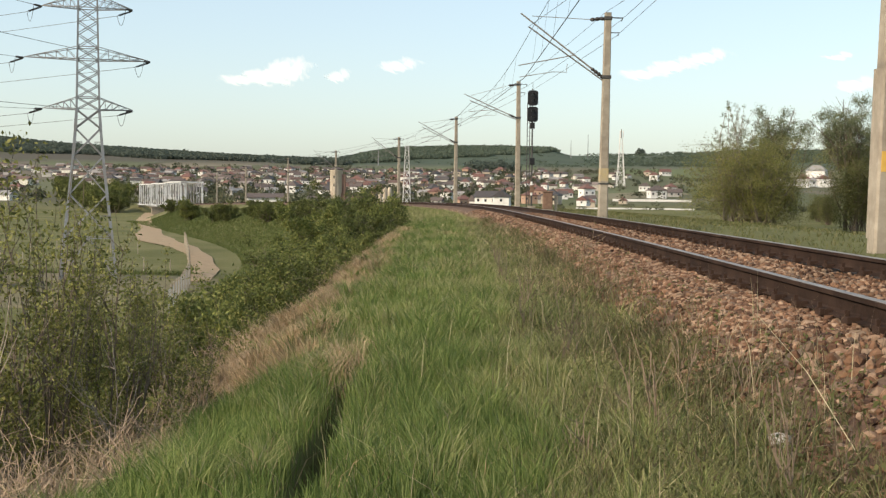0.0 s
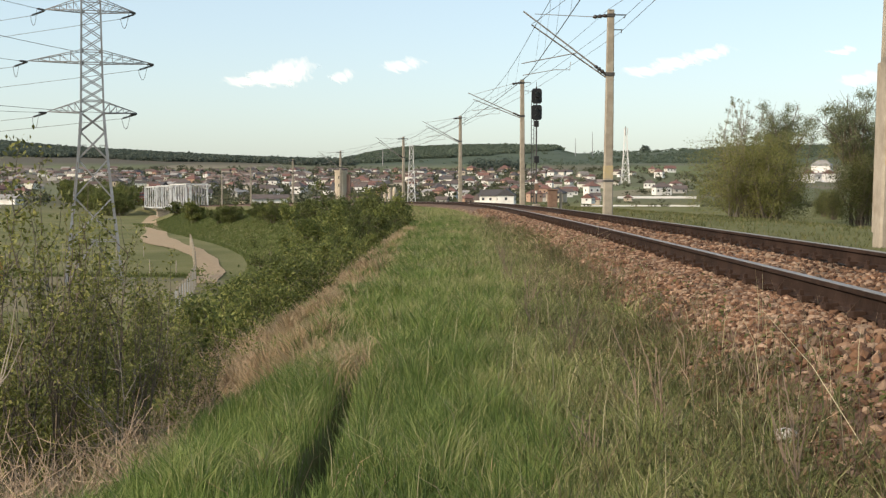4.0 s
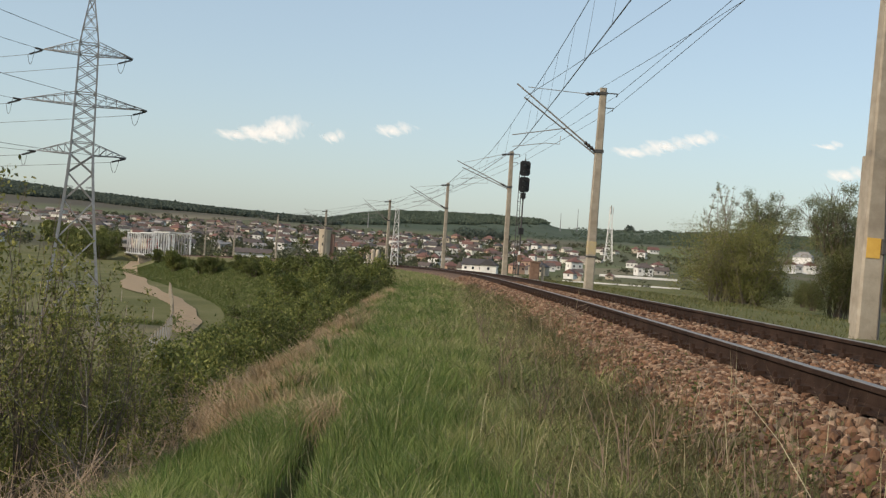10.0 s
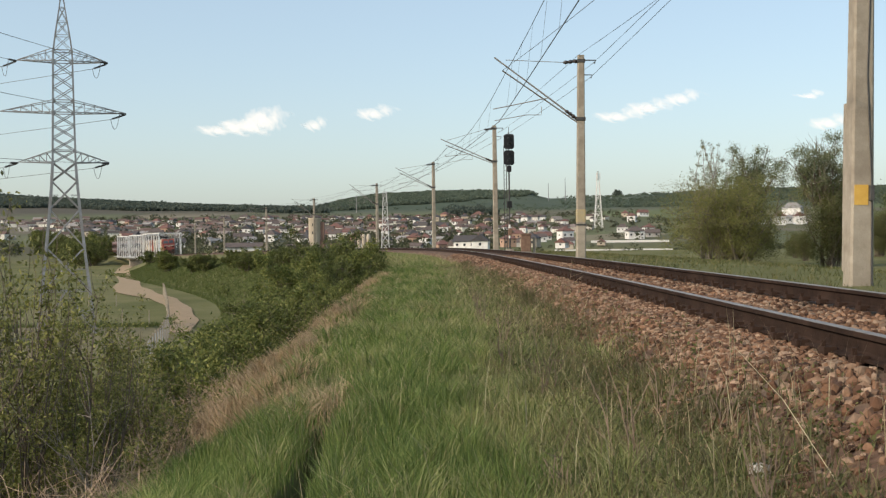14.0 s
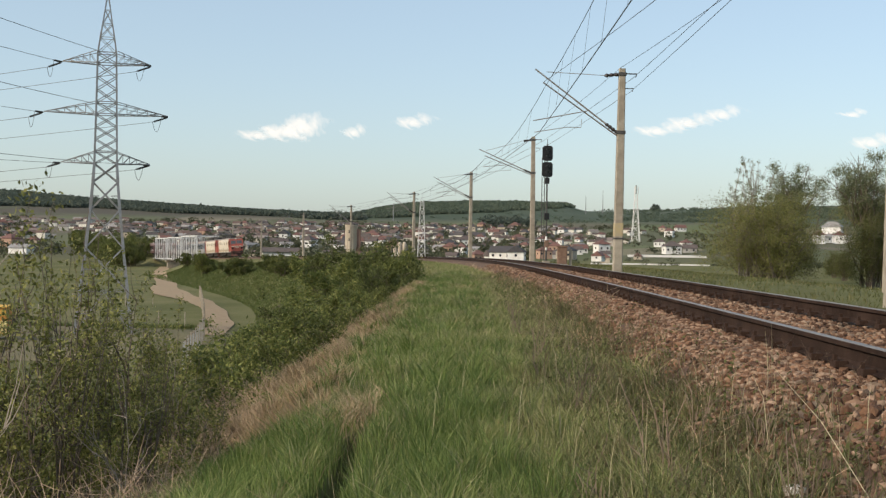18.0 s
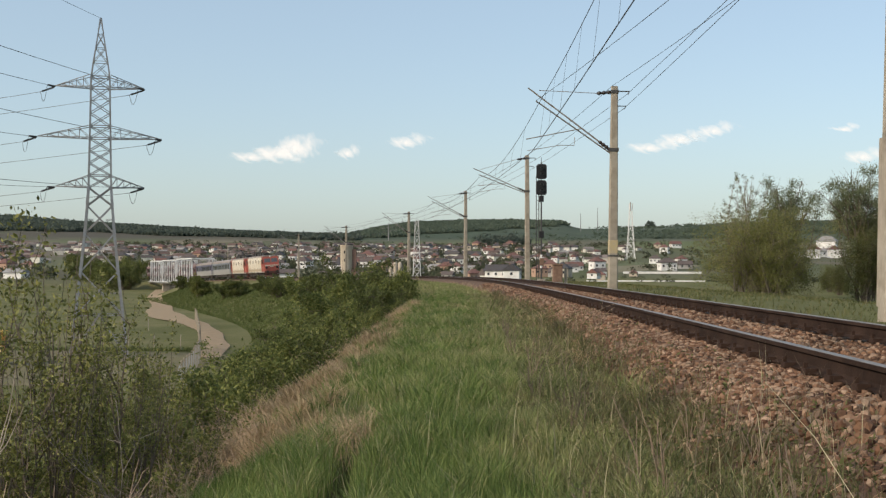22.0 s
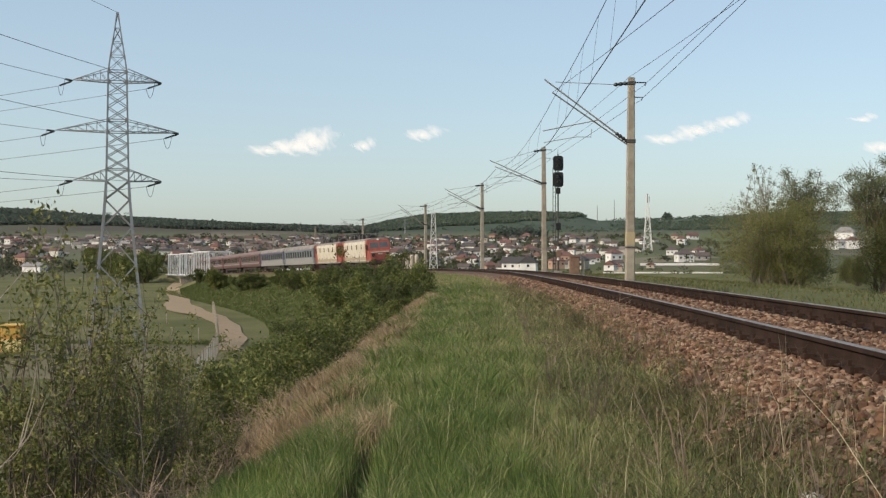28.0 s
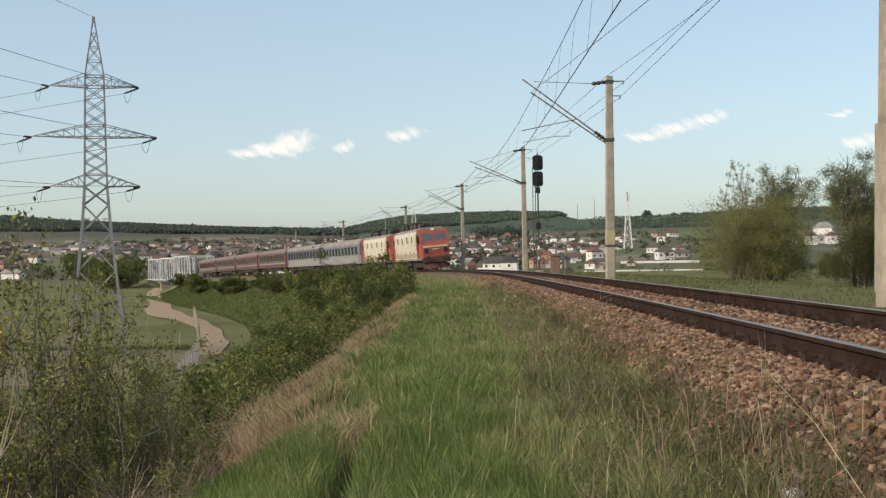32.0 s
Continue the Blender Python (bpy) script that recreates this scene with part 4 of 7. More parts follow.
# ---- masts ----
def build_masts():
    z = hgt(26.1, 59.5)
    mast = thing("radio_mast", Matrix.Translation((26.1, 59.5, z)) @ Matrix.Rotation(0.5, 4, 'Z'), "red and white banded lattice radio mast with antennas", "radio mast")
    top = 11.8 - z
    cuts = (0, 0.11, 0.27, 0.43, 0.63, 0.78, 0.92, 1.0)
    for k, (a, b) in enumerate(zip(cuts, cuts[1:])):
        g = Geo()
        w = lambda t: 1.05 - 0.62 * min(t / 0.8, 1)
        lattice(g, None, split_levels(a * top, w(a), b * top, w(b), 2 if k else 1), 0.035)
        part("mast_section", g, M_WHITE if k % 2 == 1 else M_ORANGE, mast, "white painted lattice section" if k % 2 == 1 else "red painted lattice section")
    part("cable_ladder", Geo().box((0, 0, top * 0.46), (0.22, 0.1, top * 0.9)), M_GREYLOW, mast)
    for k, t in enumerate((-0.6, 0.9, 2.4, 3.9)):
        part("panel_antenna", Geo().box((math.cos(t) * 0.4, math.sin(t) * 0.4, top - 0.45), (0.2, 0.14, 1.2)), M_WHITE, mast, "white panel antenna")
    for k, (t, zz) in enumerate(((3.6, -2.6), (5.2, -3.1), (4.4, -2.0))):
        part("dish", Geo().lathe((math.cos(t) * 0.35, math.sin(t) * 0.35, top + zz), [(0.05, 0), (0.26, 0.05), (0.27, 0.2), (0.2, 0.26)], 14,
                                 Vector((math.cos(t), math.sin(t), 0))), M_WHITE, mast, "white microwave dish")
    hut = thing("equipment_hut", Matrix.Translation((24.2, 57.5, hgt(24.2, 57.5))), "small whitewashed equipment box by the mast", "equipment box")
    part("hut_body", Geo().box((0, 0, 0.36), (1.6, 0.6, 0.66)), M_WHITE, hut)
    part("hut_roof", Geo().box((0, 0, 0.72), (1.72, 0.72, 0.08)), M_GREYLOW, hut)
    fence = thing("wire_fence", Matrix.Translation((26.5, 55.0, hgt(26.5, 55.0))), "pale wire fence around the foot of the mast", "fence")
    for k in range(10):
        x, y = k * 0.75, 0.2 * k
        dz = hgt(26.5 + x, 55.0 + y) - hgt(26.5, 55.0)
        part("post", Geo().tube((x, y, dz - 0.1), (x, y, dz + 1.3), 0.03, None, 6), M_FENCE, fence)
        g = Geo()
        for j in range(5):
            g.tube((x, y, dz + 0.15 + j * 0.26), (x + 0.75, y + 0.2, dz + 0.15 + j * 0.26), 0.008, None, 4)
        for j in range(1, 5):
            g.tube((x + j * 0.15, y + j * 0.04, dz + 0.05), (x + j * 0.15, y + j * 0.04, dz + 1.25), 0.006, None, 4)
        part("wire_mesh", g, M_FENCE, fence)
    x, y = 123.8, 851.0
    z = hgt(x, y)
    cell = thing("cell_tower", Matrix.Translation((x, y, z)) @ Matrix.Scale(1.15, 4), "white lattice cell tower standing in the village", "cell tower")
    g = Geo()
    lattice(g, None, split_levels(0, 5.0, 15, 3.0, 3) + [(22, 2.2), (29, 1.6)], 0.12)
    part("tower_frame", g, M_WHITE, cell)
    part("upper_pole", Geo().tube((0, 0, 29), (0, 0, 34.5), 0.35, 0.3, 8), M_GREYLOW, cell)
    for t in (0, 2.1, 4.2):
        part("antenna", Geo().box((math.cos(t) * 1.2, math.sin(t) * 1.2, 31.5), (0.5, 0.5, 4.2)), M_WHITE, cell)
    lp = on_track(146.5, 4.4)
    lm = thing("lattice_mast", Matrix.Translation((lp.x, lp.y, hgt(lp.x, lp.y))), "pale steel lattice mast beside the catenary pole", "lattice mast")
    g = Geo()
    lattice(g, None, split_levels(0, 1.0, 7.6, 0.42, 7), 0.035)
    part("mast_frame", g, M_BRIDGE, lm)


build_masts()


# ---- train ----
def stretch(v):
    """Body height as built, in its true proportion to the gauge."""
    for o in v.children_recursive:
        o.data.transform(Matrix.Diagonal((1.02, 1.0, 1.08, 1.0)))


def vehicle_body(g, y0, y1, half, zs, roof=None):
    """Box-like section with tumblehome from (z, half-width factor) pairs."""
    prof = [(half * w, z) for z, w in zs]
    outline = prof + [(-x, z) for x, z in reversed(prof)]
    g.sweep(outline, [((0, y0, 0), Vector((1, 0, 0)), Vector((0, 0, 1))), ((0, y1, 0), Vector((1, 0, 0)), Vector((0, 0, 1)))], True)
    return g


def bogie(parent, y, wheels, length):
    b = part("bogie", Geo().box((0, y, 0.62), (2.3, length, 0.35)), M_BOGIE, parent)
    g = Geo()
    for sx in (-1, 1):
        g.box((sx * 1.05, y, 0.55), (0.22, length * 0.95, 0.5))
        for dy in wheels:
            g.box((sx * 1.12, y + dy, 0.5), (0.2, 0.42, 0.4))
    part("side_frame", g, M_BOGIE, b)
    for dy in wheels:
        for sx in (-1, 1):
            part("wheel", Geo().tube((sx * 0.7, y + dy, 0.52), (sx * 0.83, y + dy, 0.52), 0.52, None, 16), M_BOGIE, b)
    return b


def pantograph(parent, y, raised):
    g = Geo()
    top = 5.45 - 4.1 if raised else 0.7
    for sx in (-1, 1):
        g.tube((sx * 0.6, y - 0.7, 4.05), (sx * 0.45, y + 0.9 if raised else y + 1.1, 4.05 + top * 0.5), 0.075, None, 5)
        g.tube((sx * 0.45, y + 0.9 if raised else y + 1.1, 4.05 + top * 0.5), (sx * 0.5, y, 4.05 + top), 0.065, None, 5)
        g.box((sx * 0.6, y, 4.0), (0.18, 2.2, 0.2))
    for dy in (-0.18, 0.18):
        g.tube((-0.85, y + dy, 4.05 + top + 0.05), (0.85, y + dy, 4.05 + top + 0.05), 0.05, None, 6)
    part("pantograph", g, M_DARKSTEEL, parent, "dark folding current collector")


# glass lightened to grey: the sky's reflection is put into its colour
M_SCREEN = material("windscreen_glass_with_sky", (0.075, 0.08, 0.085), (0.11, 0.115, 0.12), 0.6, 0.12, 0, 0, spec=0.7)
M_BUFFER = material("sooty_red_beam", (0.085, 0.04, 0.033), (0.14, 0.06, 0.048), 0.3, 0.75, 0, 0.15, stain=(0.05, 0.035, 0.03), stain_size=0.5)
M_GRIME = material("grimy_cream", (0.34, 0.28, 0.20), (0.44, 0.37, 0.27), 0.5, 0.6, 0, 0.1, stain=(0.25, 0.20, 0.14), stain_size=0.8)


def build_loco(raised):
    lo = thing("electric_locomotive", Matrix.Identity(4), "red and cream six-axle electric locomotive hauling the train", "locomotive", "locomotives")
    side = ((1.15, 1.0), (1.35, 1.0), (3.35, 1.0), (3.75, 0.93))
    part("body_side", vehicle_body(Geo(), -7.1, 7.1, 1.5, side), M_CREAM, lo, "cream painted body side")
    for e in (-1, 1):
        cab = Geo()
        prof = [(7.1, 1.0), (9.35, 1.0), (9.5, 1.25), (9.5, 2.25), (9.15, 2.45), (8.75, 3.6), (8.55, 3.85), (7.1, 3.9)]
        verts, faces = [], []
        for x0, inset in ((-1.5, 0), (1.5, 0)):
            verts += [(x0 * (0.86 if y > 9.2 else (0.93 if z > 3.7 else 1.0)), e * y, z) for y, z in prof]
        n = len(prof)
        for i in range(n):
            j = (i + 1) % n
            faces.append((i, j, n + j, n + i))
        faces += [tuple(range(n))[::-1], tuple(range(n, 2 * n))]
        c = part("cab", cab.add(verts, faces), M_RED, lo, "bright red driver's cab")
        for sx in (-1, 1):
            a = [(sx * 0.10, 9.05, 2.58), (sx * 1.24, 9.05, 2.58), (sx * 1.2, 8.78, 3.42), (sx * 0.10, 8.78, 3.42)]
            g = Geo().add([(x, e * (y + 0.05), z) for x, y, z in a] + [(x, e * (y - 0.05), z) for x, y, z in a],
                          [(0, 1, 2, 3), (7, 6, 5, 4), (0, 4, 5, 1), (1, 5, 6, 2), (2, 6, 7, 3), (3, 7, 4, 0)])
            part("windscreen", g, M_SCREEN, c, "grey slanted windscreen pane")
            part("headlight", Geo().lathe((sx * 0.98, e * 9.47, 1.85), [(0.2, 0), (0.22, 0.08), (0.17, 0.14), (0.14, 0.1)], 14, Vector((0, e, 0))), M_LENS, c, "round dark headlight")
            part("cab_window", Geo().box((sx * 1.5, e * 7.9, 2.95), (0.04, 0.7, 0.7)), M_PANE, c)
            part("cab_door", Geo().box((sx * 1.49, e * 7.35, 2.2), (0.06, 0.55, 1.9)), M_RED, c)
            part("buffer", Geo().lathe((sx * 0.87, e * 9.5, 1.05), [(0.13, 0), (0.13, 0.4), (0.28, 0.45), (0.28, 0.52)], 12, Vector((0, e, 0))), M_BOGIE, c)
        part("waist_band", Geo().box((0, e * 9.48, 2.2), (2.5, 0.1, 0.14)), M_CREAM, c)
        part("number_panel", Geo().box((0, e * 9.52, 1.95), (0.7, 0.03, 0.1)), M_CREAM, c, "plain pale bar")
        part("upper_lamp", Geo().box((0, e * 8.65, 3.8), (0.3, 0.2, 0.2)), M_WHITE, c)
        part("buffer_beam", Geo().box((0, e * 9.45, 0.95), (2.7, 0.25, 0.5)), M_BUFFER, lo)
        part("snow_plough", Geo().add([(-1.35, e * 9.3, 0.18), (1.35, e * 9.3, 0.18), (1.35, e * 9.3, 0.62), (-1.35, e * 9.3, 0.62), (0, e * 9.85, 0.18), (0, e * 9.7, 0.62)],
                                      [(0, 4, 5, 3), (4, 1, 2, 5), (3, 5, 2), (0, 1, 4), (0, 3, 2, 1)]), M_BUFFER, lo, "grimy snow plough")
    part("roof", vehicle_body(Geo(), -8.6, 8.6, 1.42, ((3.7, 1.0), (3.9, 0.9), (4.02, 0.6))), M_ROOFGREY, lo, "sooty brown-grey roof")
    part("skirt", Geo().box((0, 0, 1.08), (2.94, 17.6, 0.24)), M_GREYLOW, lo)
    for sx in (-1, 1):
        part("grimy_strip", Geo().box((sx * 1.495, 0, 1.45), (0.03, 14.1, 0.42)), M_GRIME, lo, "grimy lower strip of the body side")
    for k in range(7):
        y = -5.4 + k * 1.8
        part("roof_equipment", Geo().box((random.uniform(-0.3, 0.3), y, 4.24), (1.1, 0.9, 0.5)), M_DARKSTEEL, lo)
        part("roof_insulator", Geo().lathe((0.5, y + 0.6, 4.0), [(0.1, 0), (0.15, 0.2), (0.09, 0.4), (0.13, 0.62)], 8), M_INSUL, lo)
    pantograph(lo, 5.6, False)
    pantograph(lo, -5.6, raised)
    for sx in (-1, 1):
        for y in (-4.7, -1.6, 1.6, 4.7):
            part("side_window", Geo().box((sx * 1.5, y, 3.0), (0.04, 0.42, 0.62)), M_PANE, lo, "small dark body window")
        for y in (-5.6, -3.1, 0, 3.1, 5.6):
            part("grille", Geo().box((sx * 1.5, y, 1.75), (0.03, 0.5, 0.2)), M_GREYLOW, lo)
    for y in (-5.2, 5.2):
        bogie(lo, y, (-2.2, 0, 2.2), 6.0)
    part("transformer_box", Geo().box((0, 0, 0.75), (2.5, 2.6, 0.6)), M_BOGIE, lo)
    stretch(lo)
    return lo


M_ROOFRED = material("faded_red_roof", (0.17, 0.115, 0.105), (0.24, 0.165, 0.15), 0.8, 0.7, 0, 0.1, stain=(0.15, 0.12, 0.11))


def build_coach(kind_of):
    upper, lower, label, roof = {
        "steel": (M_COACHSTEEL, M_COACHGREY, "blue-grey passenger coach with a pale lower side and large windows", M_ROOFGREY),
        "blue": (M_COACHBLUE, M_COACHGREY, "dark blue and light grey passenger coach", M_ROOFGREY),
        "red": (M_COACHRED, M_COACHRED, "dull red passenger coach with a pale stripe", M_ROOFRED)}[kind_of]
    co = thing("passenger_coach", Matrix.Identity(4), label, "coach", "passenger coaches")
    half, end = 1.42, 12.9
    part("lower_side", vehicle_body(Geo(), -end, end, half, ((1.0, 0.97), (1.2, 1.0), (2.02, 1.0))), lower, co)
    part("upper_side", vehicle_body(Geo(), -end, end, half, ((2.02, 1.0), (3.3, 0.985), (3.42, 0.97))), upper, co)
    part("roof", vehicle_body(Geo(), -end, end, half, ((3.42, 0.975), (3.68, 0.9), (3.9, 0.68), (4.03, 0.35), (4.06, 0.1))), roof, co, "weathered grey-brown rounded roof", False)
    if kind_of == "red":
        part("stripe", Geo().box((0, 0, 1.72), (2 * half + 0.02, 2 * end - 0.4, 0.22)), M_COACHGREY, co, "pale grey stripe")
    n = 11
    for sx in (-1, 1):
        for k in range(n):
            y = -10.5 + 21.0 * k / (n - 1)
            w = part("window", Geo().box((sx * half, y, 2.62), (0.05, 1.2, 0.95)), M_PANE, co, "dark coach window")
            part("window_frame", Geo().box((sx * half * 1.003, y, 2.1), (0.04, 1.3, 0.06)), M_COACHGREY, w)
        for e in (-1, 1):
            part("door", Geo().box((sx * half, e * 12.2, 2.3), (0.05, 0.85, 2.2)), upper, co)
    for e in (-1, 1):
        part("gangway", Geo().box((0, e * 13.05, 2.3), (1.3, 0.3, 2.4)), M_BOGIE, co, "dark rubber gangway")
        bogie(co, e * 9.5, (-1.28, 1.28), 3.6)
    part("underfloor_gear", Geo().box((0, 0.0, 0.78), (2.4, 13.5, 0.6)), M_BOGIE, co)
    stretch(co)
    return co


TRAIN = []
offset = 0.0
for kind_of in ("loco", "loco", "steel", "blue", "red", "red", "red", "red"):
    length = 19.9 if kind_of == "loco" else 26.4
    v = build_loco(len(TRAIN) == 1) if kind_of == "loco" else build_coach(kind_of)
    TRAIN.append((v, offset + length / 2, 5.2 if kind_of == "loco" else 9.5))
    offset += length


# ---- plants ----
def blades(name, x, y, hgt_m, wid, lean, mat, label, rng, z=None, way=None):
    """Grass: bent tapering blades at the given places."""
    n = len(x)
    z = height(x, y) - 0.02 if z is None else z
    a = rng.uniform(0, 2 * np.pi, n)
    b = rng.uniform(0, 2 * np.pi, n) if way is None else way
    sx, sy = np.cos(a) * wid / 2, np.sin(a) * wid / 2
    lx, ly = np.cos(b) * lean, np.sin(b) * lean
    P = np.empty((n, 5, 3))
    for k, (t, s) in enumerate(((0, -1), (0, 1), (0.55, -0.75), (0.55, 0.75), (1.0, 0))):
        bend = t * t
        P[:, k, 0] = x + s * sx + lx * bend
        P[:, k, 1] = y + s * sy + ly * bend
        P[:, k, 2] = z + hgt_m * t * (1 - 0.15 * bend)
    i = np.arange(n)[:, None] * 5
    quads = i + np.array([[0, 1, 3, 2]])
    tris = i + np.array([[2, 3, 4]])
    me = array_mesh(name, P.reshape(-1, 3), quads, tris, mat)
    return tagged(new(name, me), label, "grass", kind="stuff")


def patchy(x, y, k=1.0):
    return (np.sin(x * 2.1 * k + 1.3 * np.sin(y * 0.9 * k)) + np.sin(y * 1.7 * k + 2.0 * np.sin(x * 1.1 * k)) + np.sin((x + y) * 3.7 * k)) / 3


def along(rng, n, s0, s1, d0, d1, power=1.0):
    """Random places in a strip beside the track."""
    s = s0 + (s1 - s0) * rng.uniform(0, 1, n) ** power
    d = rng.uniform(d0, d1, n)
    a = np.interp(s, SG, HEAD)
    return np.interp(s, SG, TX) + np.cos(a) * d, np.interp(s, SG, TY) - np.sin(a) * d, s, d


def build_grass():
    rng = np.random.default_rng(5)
    xs, ys, hs, ws = [], [], [], []
    for n, s0, s1, h0, w0 in ((16000, -30, -7, 0.2, 0.02), (92000, -7, 0, 0.20, 0.0052), (62000, 0, 12, 0.22, 0.0095), (44000, 12, 40, 0.25, 0.016), (32000, 40, 130, 0.32, 0.04)):
        x, y, s, d = along(rng, n, s0, s1, -5.7, -1.6)
        furrow = np.abs(x - trench(y)) < (0.08 + 0.02 * np.sin(y * 2.3))
        thin = np.clip((-d - 1.65) / 0.6, 0.03, 1.0) * (0.55 + 0.45 * patchy(x, y))
        thin = np.where((d < -4.3) & (y > 8), thin * 0.5, thin)
        keep = (rng.uniform(0, 1, n) < thin + 0.3 * (d < -2.3)) & ~(furrow & (y > 4.9) & (y < 9.2) & (rng.uniform(0, 1, n) < 0.96 - 0.08 * np.clip(y - 5, 0, 9)))
        x, y, d = x[keep], y[keep], d[keep]
        short = np.clip((-d - 1.5) / 1.0, 0.35, 1)
        xs.append(x), ys.append(y)
        hs.append(h0 * short * rng.uniform(0.5, 1.25, len(x)) * (1 + 0.25 * patchy(x, y, 0.6)))
        ws.append(w0 * rng.uniform(0.7, 1.4, len(x)))
    x, y, h_, w_ = (np.concatenate(k) for k in (xs, ys, hs, ws))
    lush = (np.abs(x + 0.75 + 0.3 * patchy(x, y)) < 1.4 - 0.03 * y) & (y < 30) & (rng.uniform(0, 1, len(x)) < np.clip(0.95 - 0.06 * (y - 5), 0.12, 1))
    blades("lush_grass", x[lush], y[lush], h_[lush] * 1.05, w_[lush], h_[lush] * rng.uniform(0.05, 0.5, lush.sum()), L_LUSH, "lush green spring grass on the bank", rng)
    blades("grass", x[~lush], y[~lush], h_[~lush], w_[~lush], h_[~lush] * rng.uniform(0.05, 0.6, (~lush).sum()), L_GRASS, "long green and straw-coloured grass on the bank", rng)
    # tussocks: dense heads of longer blades that lean outwards
    for nm, mat, seeds, d0, d1, hh, label in (("green_tussocks", L_LUSH, 760, -5.5, -3.0, 0.30, "thick green tussocks standing over the grass"),
                                              ("pale_tussocks", L_GRASS, 620, -5.2, -1.9, 0.27, "yellowing tussocks standing over the grass"),
                                              ("straw_tussocks", L_DRY, 1150, -6.2, -4.8, 0.27, "straw-coloured dead tussocks along the crest"),
                                              ("dull_tussocks", L_WEED, 300, -3.2, -1.7, 0.24, "dull brownish-green tufts beside the ballast")):
        cx, cy, s, d = along(rng, seeds, 1.5 if mat is L_DRY else -7, 46, d0, d1, 1.7)
        q = 70
        grow_to = rng.uniform(0.6, 1.3, seeds) * hh
        rad = rng.uniform(0.05, 0.13, seeds) * (1 + 0.02 * np.clip(cy, 0, 60))
        ang = rng.uniform(0, 2 * np.pi, (seeds, q))
        rr = np.abs(rng.normal(0, 0.6, (seeds, q))) * rad[:, None]
        x = (cx[:, None] + np.cos(ang) * rr).ravel()
        y = (cy[:, None] + np.sin(ang) * rr).ravel()
        h_ = (grow_to[:, None] * rng.uniform(0.6, 1.15, (seeds, q))).ravel()
        w_ = (np.clip(0.0007 * cy, 0.0045, 0.02)[:, None] * rng.uniform(0.7, 1.4, (seeds, q))).ravel()
        keep = (np.abs(x - trench(y)) > 0.17) | (y > 9.6)
        blades(nm, x[keep], y[keep], h_[keep], w_[keep], (h_ * rng.uniform(0.2, 0.8, h_.shape))[keep], mat, label, rng, way=(ang + rng.normal(0, 0.5, ang.shape)).ravel()[keep])
    # dry straw along the crest and down the slope
    xs, ys, hs, ws = [], [], [], []
    for n, s0, s1, h0, w0, d0, d1 in ((15000, -8, 4, 0.46, 0.006, -7.6, -5.7), (8000, 3, 40, 0.24, 0.010, -7.0, -4.4), (4500, 40, 110, 0.28, 0.026, -6.6, -4.2),
                                      (4500, -7, 20, 0.24, 0.005, -4.4, -1.7), (10000, 0, 34, 0.26, 0.009, -7.0, -4.8), (2500, 2, 34, 0.24, 0.009, -4.8, -3.4), (6000, 14, 90, 0.3, 0.02, -4.4, -1.7), (2500, 2, 30, 0.27, 0.007, -3.6, -1.8)):
        x, y, s, d = along(rng, n, s0, s1, d0, d1)
        keep = (rng.uniform(0, 1, n) < 0.45 + 0.9 * patchy(x, y, 0.45)) | ((d < -4.2) & (rng.uniform(0, 1, n) < 0.55 + 0.75 * patchy(x, y, 0.8)))
        x, y = x[keep], y[keep]
        n = len(x)
        xs.append(x), ys.append(y), hs.append(h0 * rng.uniform(0.4, 1.3, n)), ws.append(w0 * rng.uniform(0.7, 1.4, n))
    x, y, h_, w_ = (np.concatenate(k) for k in (xs, ys, hs, ws))
    blades("dry_grass", x, y, h_, w_, h_ * 0.75, L_DRY, "matted straw-coloured dry grass along the crest", rng)
    # flattened tuft of dead grass at the end of the trench
    x, y = rng.normal(-0.78, 0.13, 900), rng.normal(9.3, 0.5, 900)
    blades("dead_tuft", x, y, rng.uniform(0.12, 0.34, 900), rng.uniform(0.004, 0.009, 900), rng.uniform(0.1, 0.4, 900), L_DRY, "flattened tuft of dead brown grass", rng)
    # tall dead stalks
    x, y, s, d = along(rng, 420, -7, 16, -6.5, -1.45)
    h_ = rng.uniform(0.3, 0.7, len(x))
    blades("dead_stalks", x, y, h_, np.full(len(x), 0.0036), h_ * rng.uniform(0.05, 0.4, len(x)), L_STALK, "tall dead grass stalks standing over the grass", rng)
    x, y = rng.uniform(0.55, 2.2, 60), rng.uniform(4.8, 8.5, 60)
    h_ = rng.uniform(0.3, 0.72, len(x))
    blades("tall_stalks", x, y, h_, np.full(len(x), 0.0048), h_ * rng.uniform(0.05, 0.35, len(x)), L_STALK, "tall pale dead weed stalks by the ballast", rng)
    x, y, s, d = along(rng, 1300, -7, 12, -2.7, -1.1)
    h_ = rng.uniform(0.15, 0.55, len(x))
    blades("dead_twigs", x, y, h_, np.full(len(x), 0.0032), h_ * rng.uniform(0.1, 0.6, len(x)), L_TWIGS, "thin brown dead weed stems by the ballast", rng)
    # weeds at the foot of the ballast
    x, y, s, d = along(rng, 46000, -7, 30, -2.75, -1.15)
    keep = rng.uniform(0, 1, len(x)) < np.clip((-d - 1.25) / 0.6, 0.08, 1) * (0.55 + 0.6 * patchy(x, y, 1.2)) * np.where(y < 9, 1.3, 0.8)
    x, y = x[keep], y[keep]
    h_ = rng.uniform(0.05, 0.3, len(x))
    blades("weeds", x, y, h_, rng.uniform(0.004, 0.010, len(x)), h_ * rng.uniform(0.2, 1.0, len(x)), L_WEED, "low brownish weeds creeping into the ballast", rng, z=height(x, y) + 0.01)
